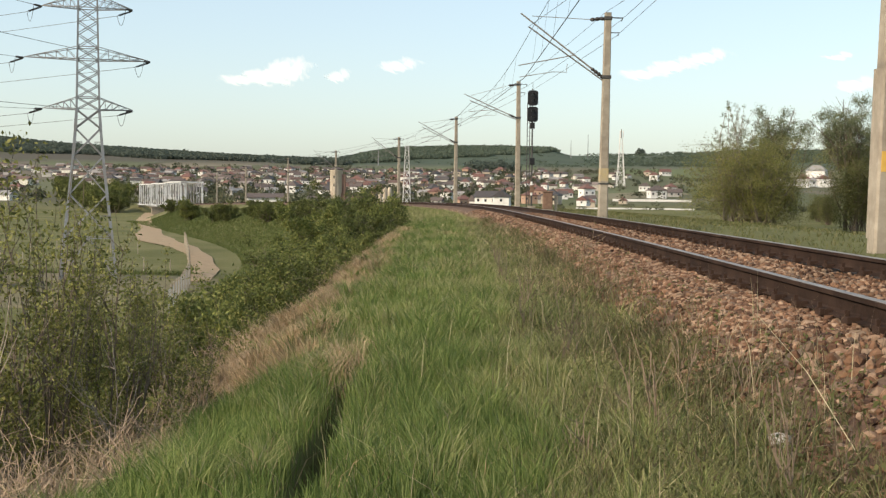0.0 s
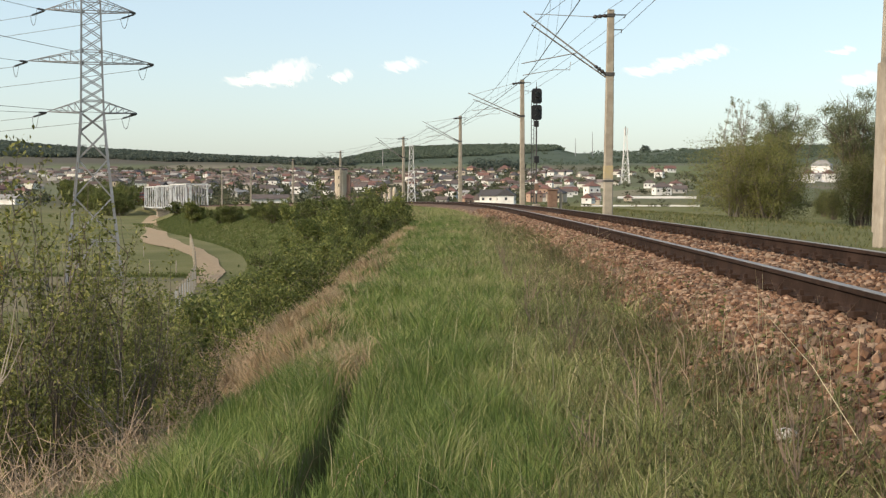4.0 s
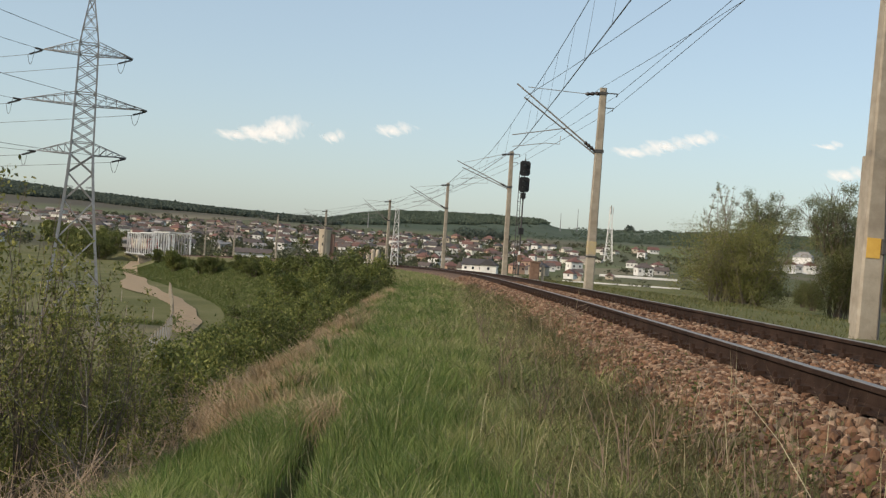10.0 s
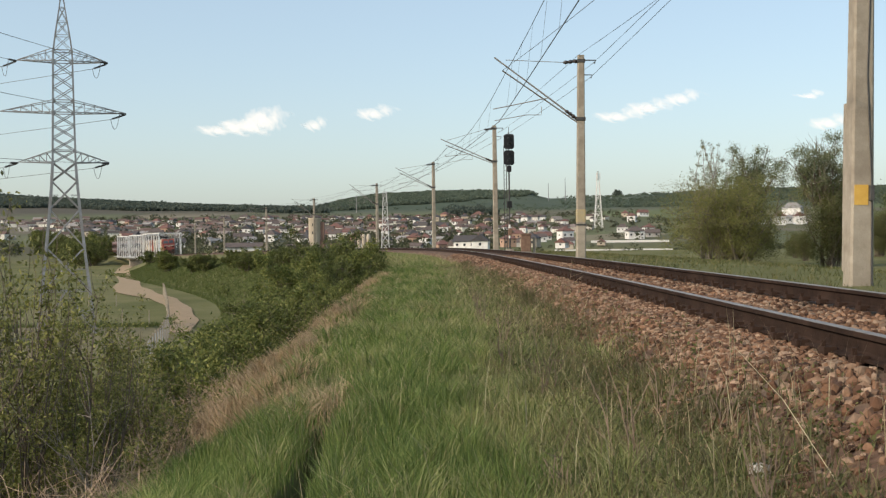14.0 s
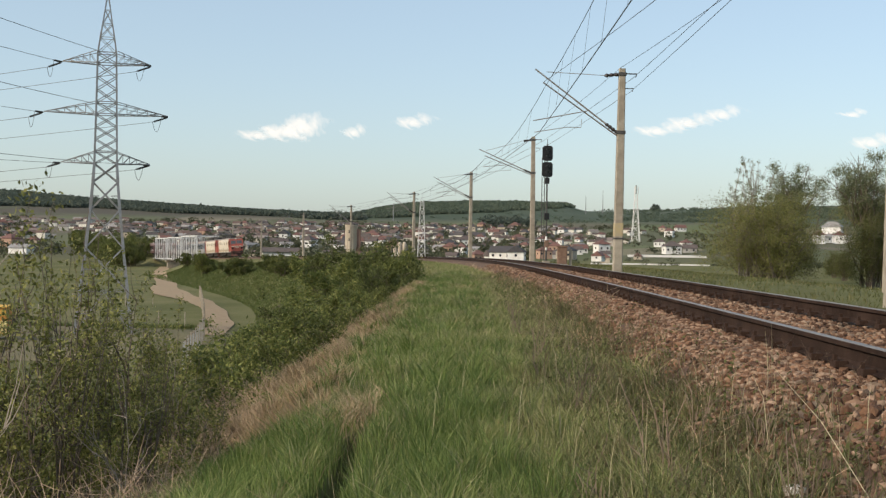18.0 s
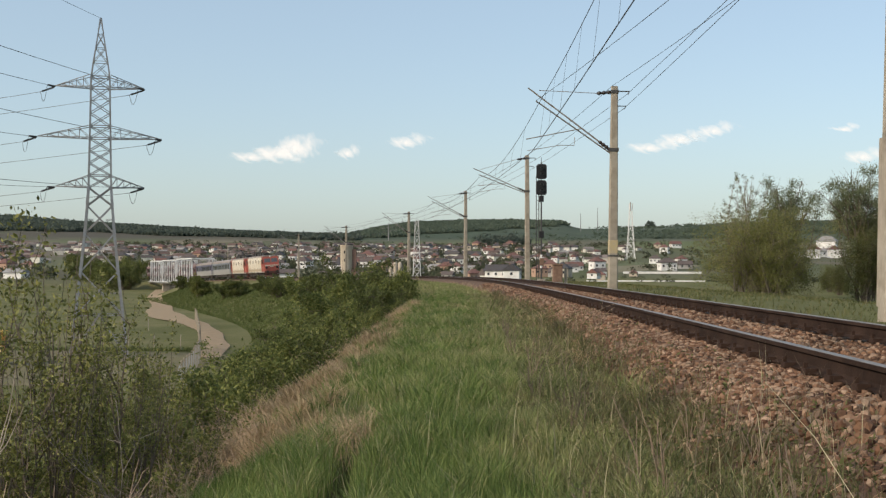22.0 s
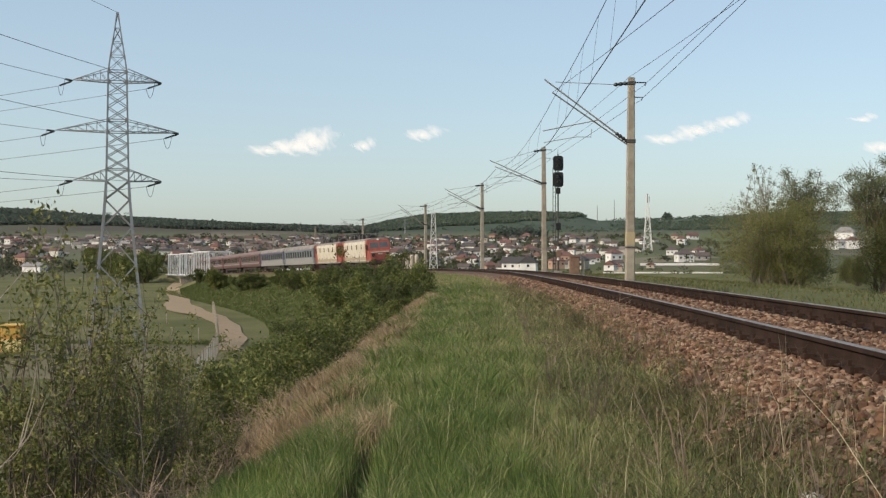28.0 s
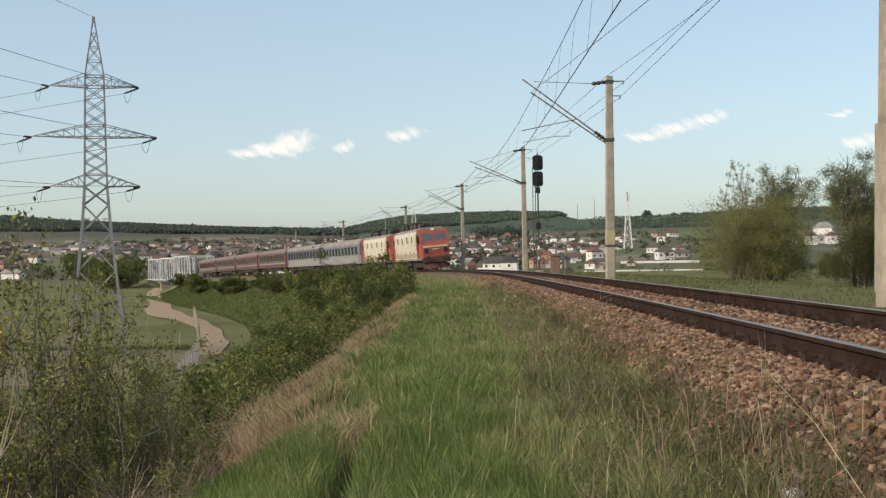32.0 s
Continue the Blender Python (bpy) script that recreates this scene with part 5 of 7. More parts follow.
    # leafy weeds and rosettes over the lower stones
    x, y, s, d = along(rng, 1800, -7, 22, -2.75, -1.0)
    keep = rng.uniform(0, 1, len(x)) < np.clip((-d - 0.9) / 0.9, 0.02, 1) * (0.5 + 0.7 * patchy(x, y, 1.4)) * np.where(y < 8.5, 1.2, 0.6)
    x, y = x[keep], y[keep]
    tips = [(Vector((a, b, c)), 0) for a, b, c in zip(x, y, height(x, y) + 0.16 * np.clip((x - trench(y)) * 0.0 + 0.6, 0, 1))]
    ob = new("weed_leaves", leaf_mesh("weed_leaves", rng, tips, 30 * len(tips), 0.017, L_ROSETTE, 0.06))
    tagged(ob, "small leafy green weeds growing over the lower ballast", "weeds", kind="stuff")
    # meadow beyond the track and the field below
    x, y, s, d = along(rng, 70000, 0, 110, 2.4, 22)
    keep = rng.uniform(0, 1, len(x)) < 0.6 + 0.6 * patchy(x * 0.3, y * 0.2)
    x, y = x[keep], y[keep]
    h_ = rng.uniform(0.05, 0.17, len(x))
    blades("meadow_grass", x, y, h_, 0.01 + 0.0005 * y, h_ * 0.6, L_MEADOW, "rough meadow grass beyond the track", rng)
    x, y, s, d = along(rng, 95000, 5, 300, -18.5, -5.6)
    h_ = rng.uniform(0.1, 0.28, len(x))
    blades("slope_grass", x, y, h_, 0.02 + 0.0006 * y, h_ * 0.6, L_SLOPE, "rough grass on the embankment slope", rng)


def grow(rng, p, way, length, radius, depth, out, tips, spread=0.6, lift=0.12):
    """A branch that bends, tapers and forks; collects tube pieces and leaf places."""
    n = 4
    pts = [p]
    w = way.normalized()
    for i in range(n):
        w = (w + Vector(rng.normal(0, 0.16, 3)) + Vector((0, 0, lift))).normalized()
        pts.append(pts[-1] + w * (length / n))
        out.append((pts[-2], pts[-1], radius * (1 - 0.75 * i / n), radius * (1 - 0.75 * (i + 1) / n)))
        if depth == 0 or (depth == 1 and i > 1):
            tips.append((pts[-1], length / n))
    if depth > 0:
        for k in range(3 if depth > 1 else 4):
            i = rng.integers(1, n + 1)
            side = (w + Vector(rng.normal(0, spread, 3))).normalized()
            grow(rng, pts[i], side, length * rng.uniform(0.45, 0.7), radius * 0.5, depth - 1, out, tips, spread, lift)


def leaf_mesh(name, rng, tips, count, size, mat, jitter, share=1.0):
    """Small pointed leaves scattered round the twig ends."""
    base = np.array([tuple(t[0]) for t in tips])
    if share < 1:
        base = base[rng.permutation(len(base))[:max(1, int(len(base) * share))]]
    idx = rng.integers(0, len(base), count)
    c = base[idx] + rng.normal(0, jitter, (count, 3))
    a = rng.normal(0, 1, (count, 3))
    a /= np.linalg.norm(a, axis=1)[:, None]
    b = np.cross(a, rng.normal(0, 1, (count, 3)))
    b /= np.linalg.norm(b, axis=1)[:, None]
    sz = size * rng.uniform(0.6, 1.4, count)[:, None]
    P = np.stack([c - a * sz, c - b * sz * 0.45, c + a * sz, c + b * sz * 0.45], 1)
    quads = np.arange(count)[:, None] * 4 + np.array([[0, 1, 2, 3]])
    return array_mesh(name, P.reshape(-1, 3), quads, np.empty((0, 3)), mat)


build_grass()


def plant(name, label, category, group, seed, stems, h, spread, radius, leaves, leaf, mat, bark=M_BARK, depth=2, jitter=0.12, trunk=0.0, at=(0, 0, 0), wide=0.6, lift=0.12, share=1.0, top=1.0):
    rng = np.random.default_rng(seed)
    out, tips = [], []
    if trunk:
        p = Vector((0, 0, -0.15))
        for i in range(4):
            q = p + Vector((rng.normal(0, 0.05) * trunk, rng.normal(0, 0.05) * trunk, trunk / 4 + 0.05))
            out.append((p, q, radius * (1.15 - 0.1 * i), radius * (1.05 - 0.1 * i)))
            p = q
        starts = [p - Vector((0, 0, trunk * f)) for f in rng.uniform(0, 0.45, stems)]
        starts[0] = p
    else:
        starts = [Vector((rng.normal(0, spread * 0.18), rng.normal(0, spread * 0.18), -0.1)) for _ in range(stems)]
    for k, st in enumerate(starts):
        t = rng.uniform(0, 2 * math.pi)
        r = rng.uniform(0.1, 1.0) * spread / h
        grow(rng, st, Vector((math.cos(t) * r, math.sin(t) * r, 0.75)), (h - trunk) * rng.uniform(0.5, 0.78), radius * (0.6 if trunk else 1.0), depth, out, tips, wide, lift)
    zs = sorted(t[0].z for t in tips)[int((len(tips) - 1) * top)]
    out = [o for o in out if max(o[0].z, o[1].z) <= zs * 1.04]
    tips = [t for t in tips if t[0].z <= zs * 1.04]
    rs = sorted(math.hypot(t[0].x, t[0].y) for t in tips)[int(len(tips) * 0.93)]
    fit_ = Matrix.Diagonal((spread / rs, spread / rs, h / zs, 1))
    out = [(fit_ @ a, fit_ @ b, r0, r1) for a, b, r0, r1 in out]
    tips = [(fit_ @ a, k) for a, k in tips]
    ob = thing(name, Matrix.Translation(at), label, category, group)
    g = Geo()
    for a, b, r0, r1 in out:
        g.tube(a, b, max(r0, 0.003), max(r1, 0.002), 5 if r0 > 0.02 else 3, False)
    part("stem" if not trunk else "trunk", g, bark, ob)
    if leaves:
        lf = new("crown", leaf_mesh("crown", rng, tips, leaves, leaf, mat, jitter, share))
        lf.parent = ob
    return ob


def place(x, y, turn=0.0, k=1.0, dz=0.0):
    return Matrix.Translation((x, y, hgt(x, y) + dz)) @ Matrix.Rotation(turn, 4, 'Z') @ Matrix.Scale(k, 4)


def build_bushes():
    rng = np.random.default_rng(11)

    def spread_out(kinds, spots):
        for i, (x, y, k) in enumerate(spots):
            m = place(x, y, rng.uniform(0, 6.28), k)
            if i < len(kinds):
                kinds[i].matrix_world = m
            else:
                again(kinds[i % len(kinds)], m)

    # young shrubs on the slope next to the camera
    kinds = [plant("shrub", "thin young shrub with small yellow-green leaves on the slope", "shrub", "slope shrubs", 20 + i, 6, 2.7, 0.95, 0.02, 2500, 0.025, L_SHRUB,
                   M_TWIG if i == 1 else M_BARK, jitter=0.07, share=0.16) for i in range(4)]
    spread_out(kinds, [(-3.35, 8.9, 1.0), (-4.3, 10.6, 1.0), (-3.7, 10.2, 0.85), (-4.1, 9.2, 0.9), (-3.9, 8.4, 0.8), (-4.7, 11.4, 0.85), (-3.0, 9.4, 0.62), (-4.4, 8.2, 0.8), (-2.9, 7.9, 0.5), (-2.3, 8.4, 0.45),
                       (-4.9, 16.0, 0.5), (-3.9, 7.2, 0.7), (-2.05, 10.2, 0.4), (-5.8, 18.8, 0.5), (-2.5, 9.6, 0.5), (-3.3, 11.4, 0.55), (-3.5, 15.0, 0.55), (-2.8, 12.6, 0.5)])
    kinds = [plant("sapling", "slender upright sapling with fresh yellow-green leaves", "sapling", "slope saplings", 90 + i, 4, 3.3, 0.55, 0.022, 1900, 0.024, L_SHRUB,
                   M_BARK, jitter=0.06, lift=0.14, wide=0.6, share=0.3) for i in range(2)]
    for i, (x, y, top) in enumerate(((-3.02, 8.9, 0.92), (-3.5, 9.3, 1.02), (-2.72, 8.7, 0.5), (-3.2, 10.4, 0.6), (-2.95, 9.9, 0.2), (-2.5, 8.9, 0.55), (-2.3, 8.9, 0.2), (-2.6, 9.8, 0.35), (-2.35, 10.5, 0.0), (-2.9, 8.2, 0.4))):
        m = place(x, y, i * 1.9, (top - hgt(x, y)) / 3.3)
        if i < 2:
            kinds[i].matrix_world = m
        else:
            again(kinds[i % 2], m)
    bare = plant("bare_shrub", "leafless grey shrub with brittle branches", "shrub", "", 31, 5, 3.0, 0.8, 0.022, 0, 0, None, M_TWIG, depth=2, wide=0.7)
    bare.matrix_world = place(-3.45, 7.3, 0.6)
    kinds = [plant("dead_bramble", "tangle of dead brown bramble stems on the slope", "shrub", "dead brambles", 33 + i, 20, 0.9, 0.8, 0.0055, 0, 0, None, M_DEAD, depth=1, wide=0.9, lift=0.02)
             for i in range(2)]
    brush = [on_track(1.5 + k * 1.15, -6.1 - 0.5 * abs(math.sin(k * 2.7))) for k in range(26)]
    spread_out(kinds, [(q.x, q.y, 0.5 + 0.25 * abs(math.sin(i * 1.9))) for i, q in enumerate(brush)] + [(-2.4, 6.3, 1.0), (-2.0, 7.1, 0.7), (-2.9, 6.8, 1.1), (-3.1, 5.9, 1.0), (-2.1, 8.6, 0.7), (-2.6, 7.7, 0.9), (-2.0, 9.9, 0.7), (-2.2, 5.6, 0.8), (-2.3, 11.4, 0.7), (-2.75, 5.2, 1.1), (-1.95, 6.4, 0.6), (-3.5, 6.6, 1.2), (-2.45, 8.9, 0.8), (-1.95, 7.9, 0.6), (-2.15, 12.6, 0.6), (-2.3, 13.8, 0.7), (-2.5, 15.4, 0.7), (-2.6, 17.5, 0.7), (-2.15, 6.0, 0.8), (-2.35, 7.0, 0.9), (-2.1, 7.6, 0.8), (-2.7, 6.1, 1.0), (-2.25, 8.2, 0.8), (-2.95, 7.3, 1.0), (-2.5, 5.5, 0.9), (-2.0, 5.3, 0.6)])
    # dry branching weeds between the grass and the ballast
    kinds = [plant("dead_weed", "dry brown weed with thin forked stems by the ballast", "weed", "dead weeds", 170 + i, 4, 0.55, 0.16, 0.0032, 60, 0.012, L_WEED, M_WEEDSTEM, depth=1,
                   wide=0.45, lift=0.1, jitter=0.02) for i in range(3)]
    rw = random.Random(12)
    spots = []
    for k in range(18):
        q = on_track(-5.4 + 20 * (k / 18) ** 1.5, rw.uniform(-2.9, -1.35))
        spots.append((q.x, q.y, rw.uniform(0.55, 1.2)))
    spread_out(kinds, spots)
    # dense hedge bushes along the top of the slope
    kinds = [plant("bush", "dense dark green bush growing on the embankment slope", "bush", "embankment bushes", 40 + i, 20, 3.0, 1.9, 0.03, 26000, 0.052, L_HEDGE if i == 1 else L_DARKHEDGE, jitter=0.12, lift=0.06, share=0.16)
             for i in range(3)]
    row = []
    for s, d, k in ((6, -8.8, 0.42), (9, -7.6, 0.42), (12, -8.8, 0.5), (14, -7.4, 0.46), (17, -8.6, 0.55), (19.5, -7.4, 0.46), (23, -8.4, 0.62), (26.5, -7.4, 0.55),
                    (30, -8.5, 0.68), (33, -7.5, 0.6), (38, -8.0, 0.9), (41.5, -7.2, 0.86), (44, -7.0, 0.7), (46, -8.0, 1.02), (50, -7.4, 1.04), (52, -6.8, 0.72), (54, -7.6, 0.95), (58, -9.0, 0.9),
                    (69, -9.6, 0.9), (80, -8.4, 0.95), (92, -9.4, 1.0), (108, -8.8, 1.0), (118, -9.6, 0.95), (128, -8.6, 1.0), (142, -8.8, 1.05), (160, -9.0, 1.0), (170, -9.8, 1.0), (186, -8.8, 1.0),
                    (176, -9.2, 0.95), (203, -10.6, 1.15), (211, -11.4, 1.1), (242, -11.4, 1.35), (252, -10.6, 1.0), (296, -8, 1.2)):
        q = on_track(s, d)
        row.append((q.x, q.y, k * (0.92 + 0.28 * abs(math.sin(s * 0.9))) * (0.95 if s > 75 else 1.0)))
    spread_out(kinds, row)
    # low bushes in front of the hedge, at the edge of the crest
    low_kinds = [plant("low_bush", "low green bush with dead stems on the embankment crest", "bush", "low bushes", 140 + i, 13, 1.5, 1.0, 0.014, 7000, 0.031, L_HEDGE,
                       jitter=0.09, lift=0.03, share=0.2) for i in range(3)]
    spots = []
    for k in range(30):
        s = -3.4 + k * 1.75 + 0.6 * math.sin(k * 2.1)
        q = on_track(s, -6.75 - 0.55 * abs(math.sin(k * 1.7)) + (0.35 if k % 7 == 3 else 0) - (0.5 if s < 3 else 0))
        spots.append((q.x, q.y, 0.62 + 0.5 * abs(math.sin(k * 1.3))))
    for k in range(11):
        q = on_track(2.0 + k * 1.3, -8.0 - 0.9 * abs(math.sin(k * 2.3)))
        spots.append((q.x, q.y, 0.8 + 0.4 * abs(math.sin(k))))
    spread_out(low_kinds, spots)
    # tall dark thicket left of the bridge
    for i, s in enumerate((398, 408, 416, 424, 432, 440, 450, 460, 471, 483, 495, 508, 522, 537, 553, 570, 588, 607, 627, 648, 670, 690)):
        q = on_track(s, -7.0 - 3.0 * (i % 2) - (4 if s < 430 else 0))
        again(kinds[i % 3], place(q.x, q.y, i * 1.3, (2.5 if s < 430 else 2.9) + 0.25 * (i % 3)))
    # the trees across the track
    w = plant("willow_bush", "wide bushy willow with olive-green leaves", "tree", "", 61, 64, 5.3, 3.75, 0.05, 90000, 0.042, L_WILLOW, jitter=0.27, wide=0.75, lift=0.02, share=0.9, top=0.985)
    w.matrix_world = place(19.8, 77.5)
    sh = plant("bare_willow", "grey shoots with first leaves rising over the willow", "tree", "", 66, 17, 7.4, 1.8, 0.045, 9000, 0.042, L_SILVER, M_TWIG, depth=1, lift=0.3, jitter=0.07, wide=0.3, top=0.95)
    sh.matrix_world = place(18.5, 78.6)
    t2 = plant("poplar", "dark green poplar with an open ragged crown", "tree", "poplars", 67, 20, 8.5, 2.2, 0.13, 26000, 0.05, L_SILVER, jitter=0.2, trunk=2.6, wide=0.7, lift=0.1, share=0.15, top=0.96)
    t2.matrix_world = place(26.7, 80.6)
    low = plant("thicket", "dark green thicket under the poplar", "bush", "thickets", 64, 22, 5.4, 1.9, 0.05, 44000, 0.045, L_THICKET, jitter=0.28, lift=0.03, top=0.97)
    low.matrix_world = place(27.2, 80.0)
    t3 = plant("poplar", "young dark green tree with a rounded crown", "tree", "poplars", 65, 14, 7.5, 2.1, 0.14, 14000, 0.1, L_POPLAR, jitter=0.24, trunk=1.6)
    t3.matrix_world = place(44.8, 111.4, 0, 1.0)
    again(t3, place(46.2, 99.8, 1.0, 1.1))
    again(t2, place(23.4, 86.0, 2.0, 0.95))
    again(t3, place(35.4, 66.4, 2.0, 0.98))
    again(t2, place(38.5, 72.0, 4.0, 0.95))
    again(low, place(44.5, 100.5, 1.0, 1.0))
    again(low, place(36.2, 67.5, 3.0, 0.8))
    again(low, place(42.3, 112.0, 5.0, 0.8))
    for x, y, k in ((31, 98, 0.45), (52, 104, 0.7), (56, 118, 0.8), (34, 110, 0.45), (60, 140, 1.0), (66, 130, 1.0)):
        again(low, place(x, y, x, k))


build_bushes()


# ---- ballast stones ----
def build_stones():
    rng = np.random.default_rng(8)
    t = (1 + 5 ** 0.5) / 2
    ico = np.array([(-1, t, 0), (1, t, 0), (-1, -t, 0), (1, -t, 0), (0, -1, t), (0, 1, t), (0, -1, -t), (0, 1, -t), (t, 0, -1), (t, 0, 1), (-t, 0, -1), (-t, 0, 1)]) / 1.9
    fac = np.array(((0, 11, 5), (0, 5, 1), (0, 1, 7), (0, 7, 10), (0, 10, 11), (1, 5, 9), (5, 11, 4), (11, 10, 2), (10, 7, 6), (7, 1, 8),
                    (3, 9, 4), (3, 4, 2), (3, 2, 6), (3, 6, 8), (3, 8, 9), (4, 9, 5), (2, 4, 11), (6, 2, 10), (8, 6, 7), (9, 8, 1)))
    sets = []
    for n, s0, s1, d0, d1, r0 in ((3500, -30, -8, -2.0, -0.82, 0.034), (3000, -30, -8, -0.65, 0.66, 0.036), (13000, -8, 6, -2.2, -0.82, 0.026), (7500, 6, 26, -1.95, -0.82, 0.033), (5000, -8, 12, -0.65, 0.66, 0.029), (4000, 12, 45, -0.65, 0.66, 0.034),
                                  (2500, 26, 60, -2.0, -0.85, 0.036), (900, -4, 30, 0.85, 1.9, 0.03)):
        x, y, s, d = along(rng, n, s0, s1, d0, d1)
        z = level(s) + np.interp(d, (-2.2, -1.7, -1.3, -0.8, 0, 0.6, 1.4, 2.0), (-0.66, -0.43, -0.235, -0.205, -0.19, -0.16, -0.19, -0.36))
        keep = (d > -1.5 + 0.3 * patchy(x, y)) | (rng.uniform(0, 1, n) < 0.3)
        if s0 == -8 and d1 < 0:
            keep &= ~((s > -5.6) & (s < -2.6) & (d > -1.45))
        sets.append(np.stack([x, y, z + r0 * 0.3, r0 * rng.uniform(0.6, 1.6, n)], 1)[keep])
    c = np.concatenate(sets)
    n = len(c)
    P = ico[None] * rng.uniform(0.65, 1.2, (n, 12, 1)) * rng.uniform(0.6, 1.25, (n, 1, 3))
    a = rng.uniform(0, 2 * np.pi, n)
    ca, sa = np.cos(a)[:, None], np.sin(a)[:, None]
    P = np.stack([P[..., 0] * ca - P[..., 1] * sa, P[..., 0] * sa + P[..., 1] * ca, P[..., 2] * 0.75], -1)
    P = P * c[:, None, 3:4] + c[:, None, :3]
    tris = (np.arange(n)[:, None, None] * 12 + fac[None]).reshape(-1, 3)
    me = array_mesh("ballast_stones", P.reshape(-1, 3), np.empty((0, 4)), tris, M_STONE)
    tagged(new("ballast_stones", me), "loose pinkish-brown crushed ballast stones", "ballast", kind="stuff")
    # the loose stones of the nearest stretch, one by one
    shapes = []
    for k in range(8):
        q = ico * rng.uniform(0.65, 1.2, (12, 1)) * rng.uniform(0.7, 1.25, (1, 3))
        shapes.append(Geo().add([tuple(v) for v in q], [tuple(int(i) for i in f) for f in fac]).mesh("stone", M_LOOSE))
    for k in range(300):
        sx, dx = rng.uniform(-5.6, -2.6), rng.uniform(-1.45, -0.84)
        q = on_track(sx, dx, float(np.interp(dx, (-1.7, -1.3, -0.8), (-0.43, -0.235, -0.205))))
        r = 0.031 * rng.uniform(0.7, 1.6)
        ob = new("stone", shapes[k % 8])
        ob.parent = BALLAST
        ob.matrix_local = Matrix.Translation(q + Vector((0, 0, r * 0.25))) @ Euler(tuple(rng.uniform(0, 6.28, 3))).to_matrix().to_4x4() @ Matrix.Diagonal((r * 1.1, r, r * 0.8, 1))
    st = Geo()
    me = Geo().add([tuple(p * 0.052) for p in ico * rng.uniform(0.75, 1.2, (12, 1)) * np.array([[1.2, 0.8, 0.9]])], [tuple(int(i) for i in f) for f in fac]).mesh("pale_stone", M_PALE)
    ob = tagged(new("pale_stone", me), "pale whitish stone lying in the weeds below the ballast", "stone")
    ob.location = (1.59, 5.66, hgt(1.59, 5.66) + 0.05)
    st.tube((1.77, 4.92, -0.50), (1.66, 5.5, -0.14), 0.0022, 0.002, 6).tube((1.66, 5.5, -0.14), (1.57, 6.02, 0.06), 0.002, 0.0012, 6)
    tagged(new("leaning_stalk", st.mesh("leaning_stalk", L_STALK)), "long pale dead stalk leaning over the ballast", "stalk")


build_stones()


# ---- valley: road, fences, vehicle, village ----
def draped(name, pts, widths, mat, label, category, lift=0.06):
    g = Geo()
    P = []
    for (a, b), (w0, w1) in zip(zip(pts, pts[1:]), zip(widths, widths[1:])):
        for k in range(10):
            t = k / 10
            P.append((a[0] + (b[0] - a[0]) * t, a[1] + (b[1] - a[1]) * t, w0 + (w1 - w0) * t))
    P.append((*pts[-1], widths[-1]))
    v, f = [], []
    for i, (x, y, w) in enumerate(P):
        q = P[min(i + 1, len(P) - 1)]
        p = P[max(i - 1, 0)]
        t = Vector((q[0] - p[0], q[1] - p[1], 0)).normalized()
        n = Vector((t.y, -t.x, 0))
        for k in range(5):
            e = Vector((x, y, 0)) + n * w * (k / 4 - 0.5) * (1 + 0.1 * math.sin(i * 0.3 + k))
            v.append((e.x, e.y, hgt(e.x, e.y) + lift))
    for i in range(len(P) - 1):
        for k in range(4):
            f.append((i * 5 + k, i * 5 + k + 1, i * 5 + k + 6, i * 5 + k + 5))
    g.add(v, f)
    return tagged(new(name, g.mesh(name, mat, True)), label, category, kind="structure")


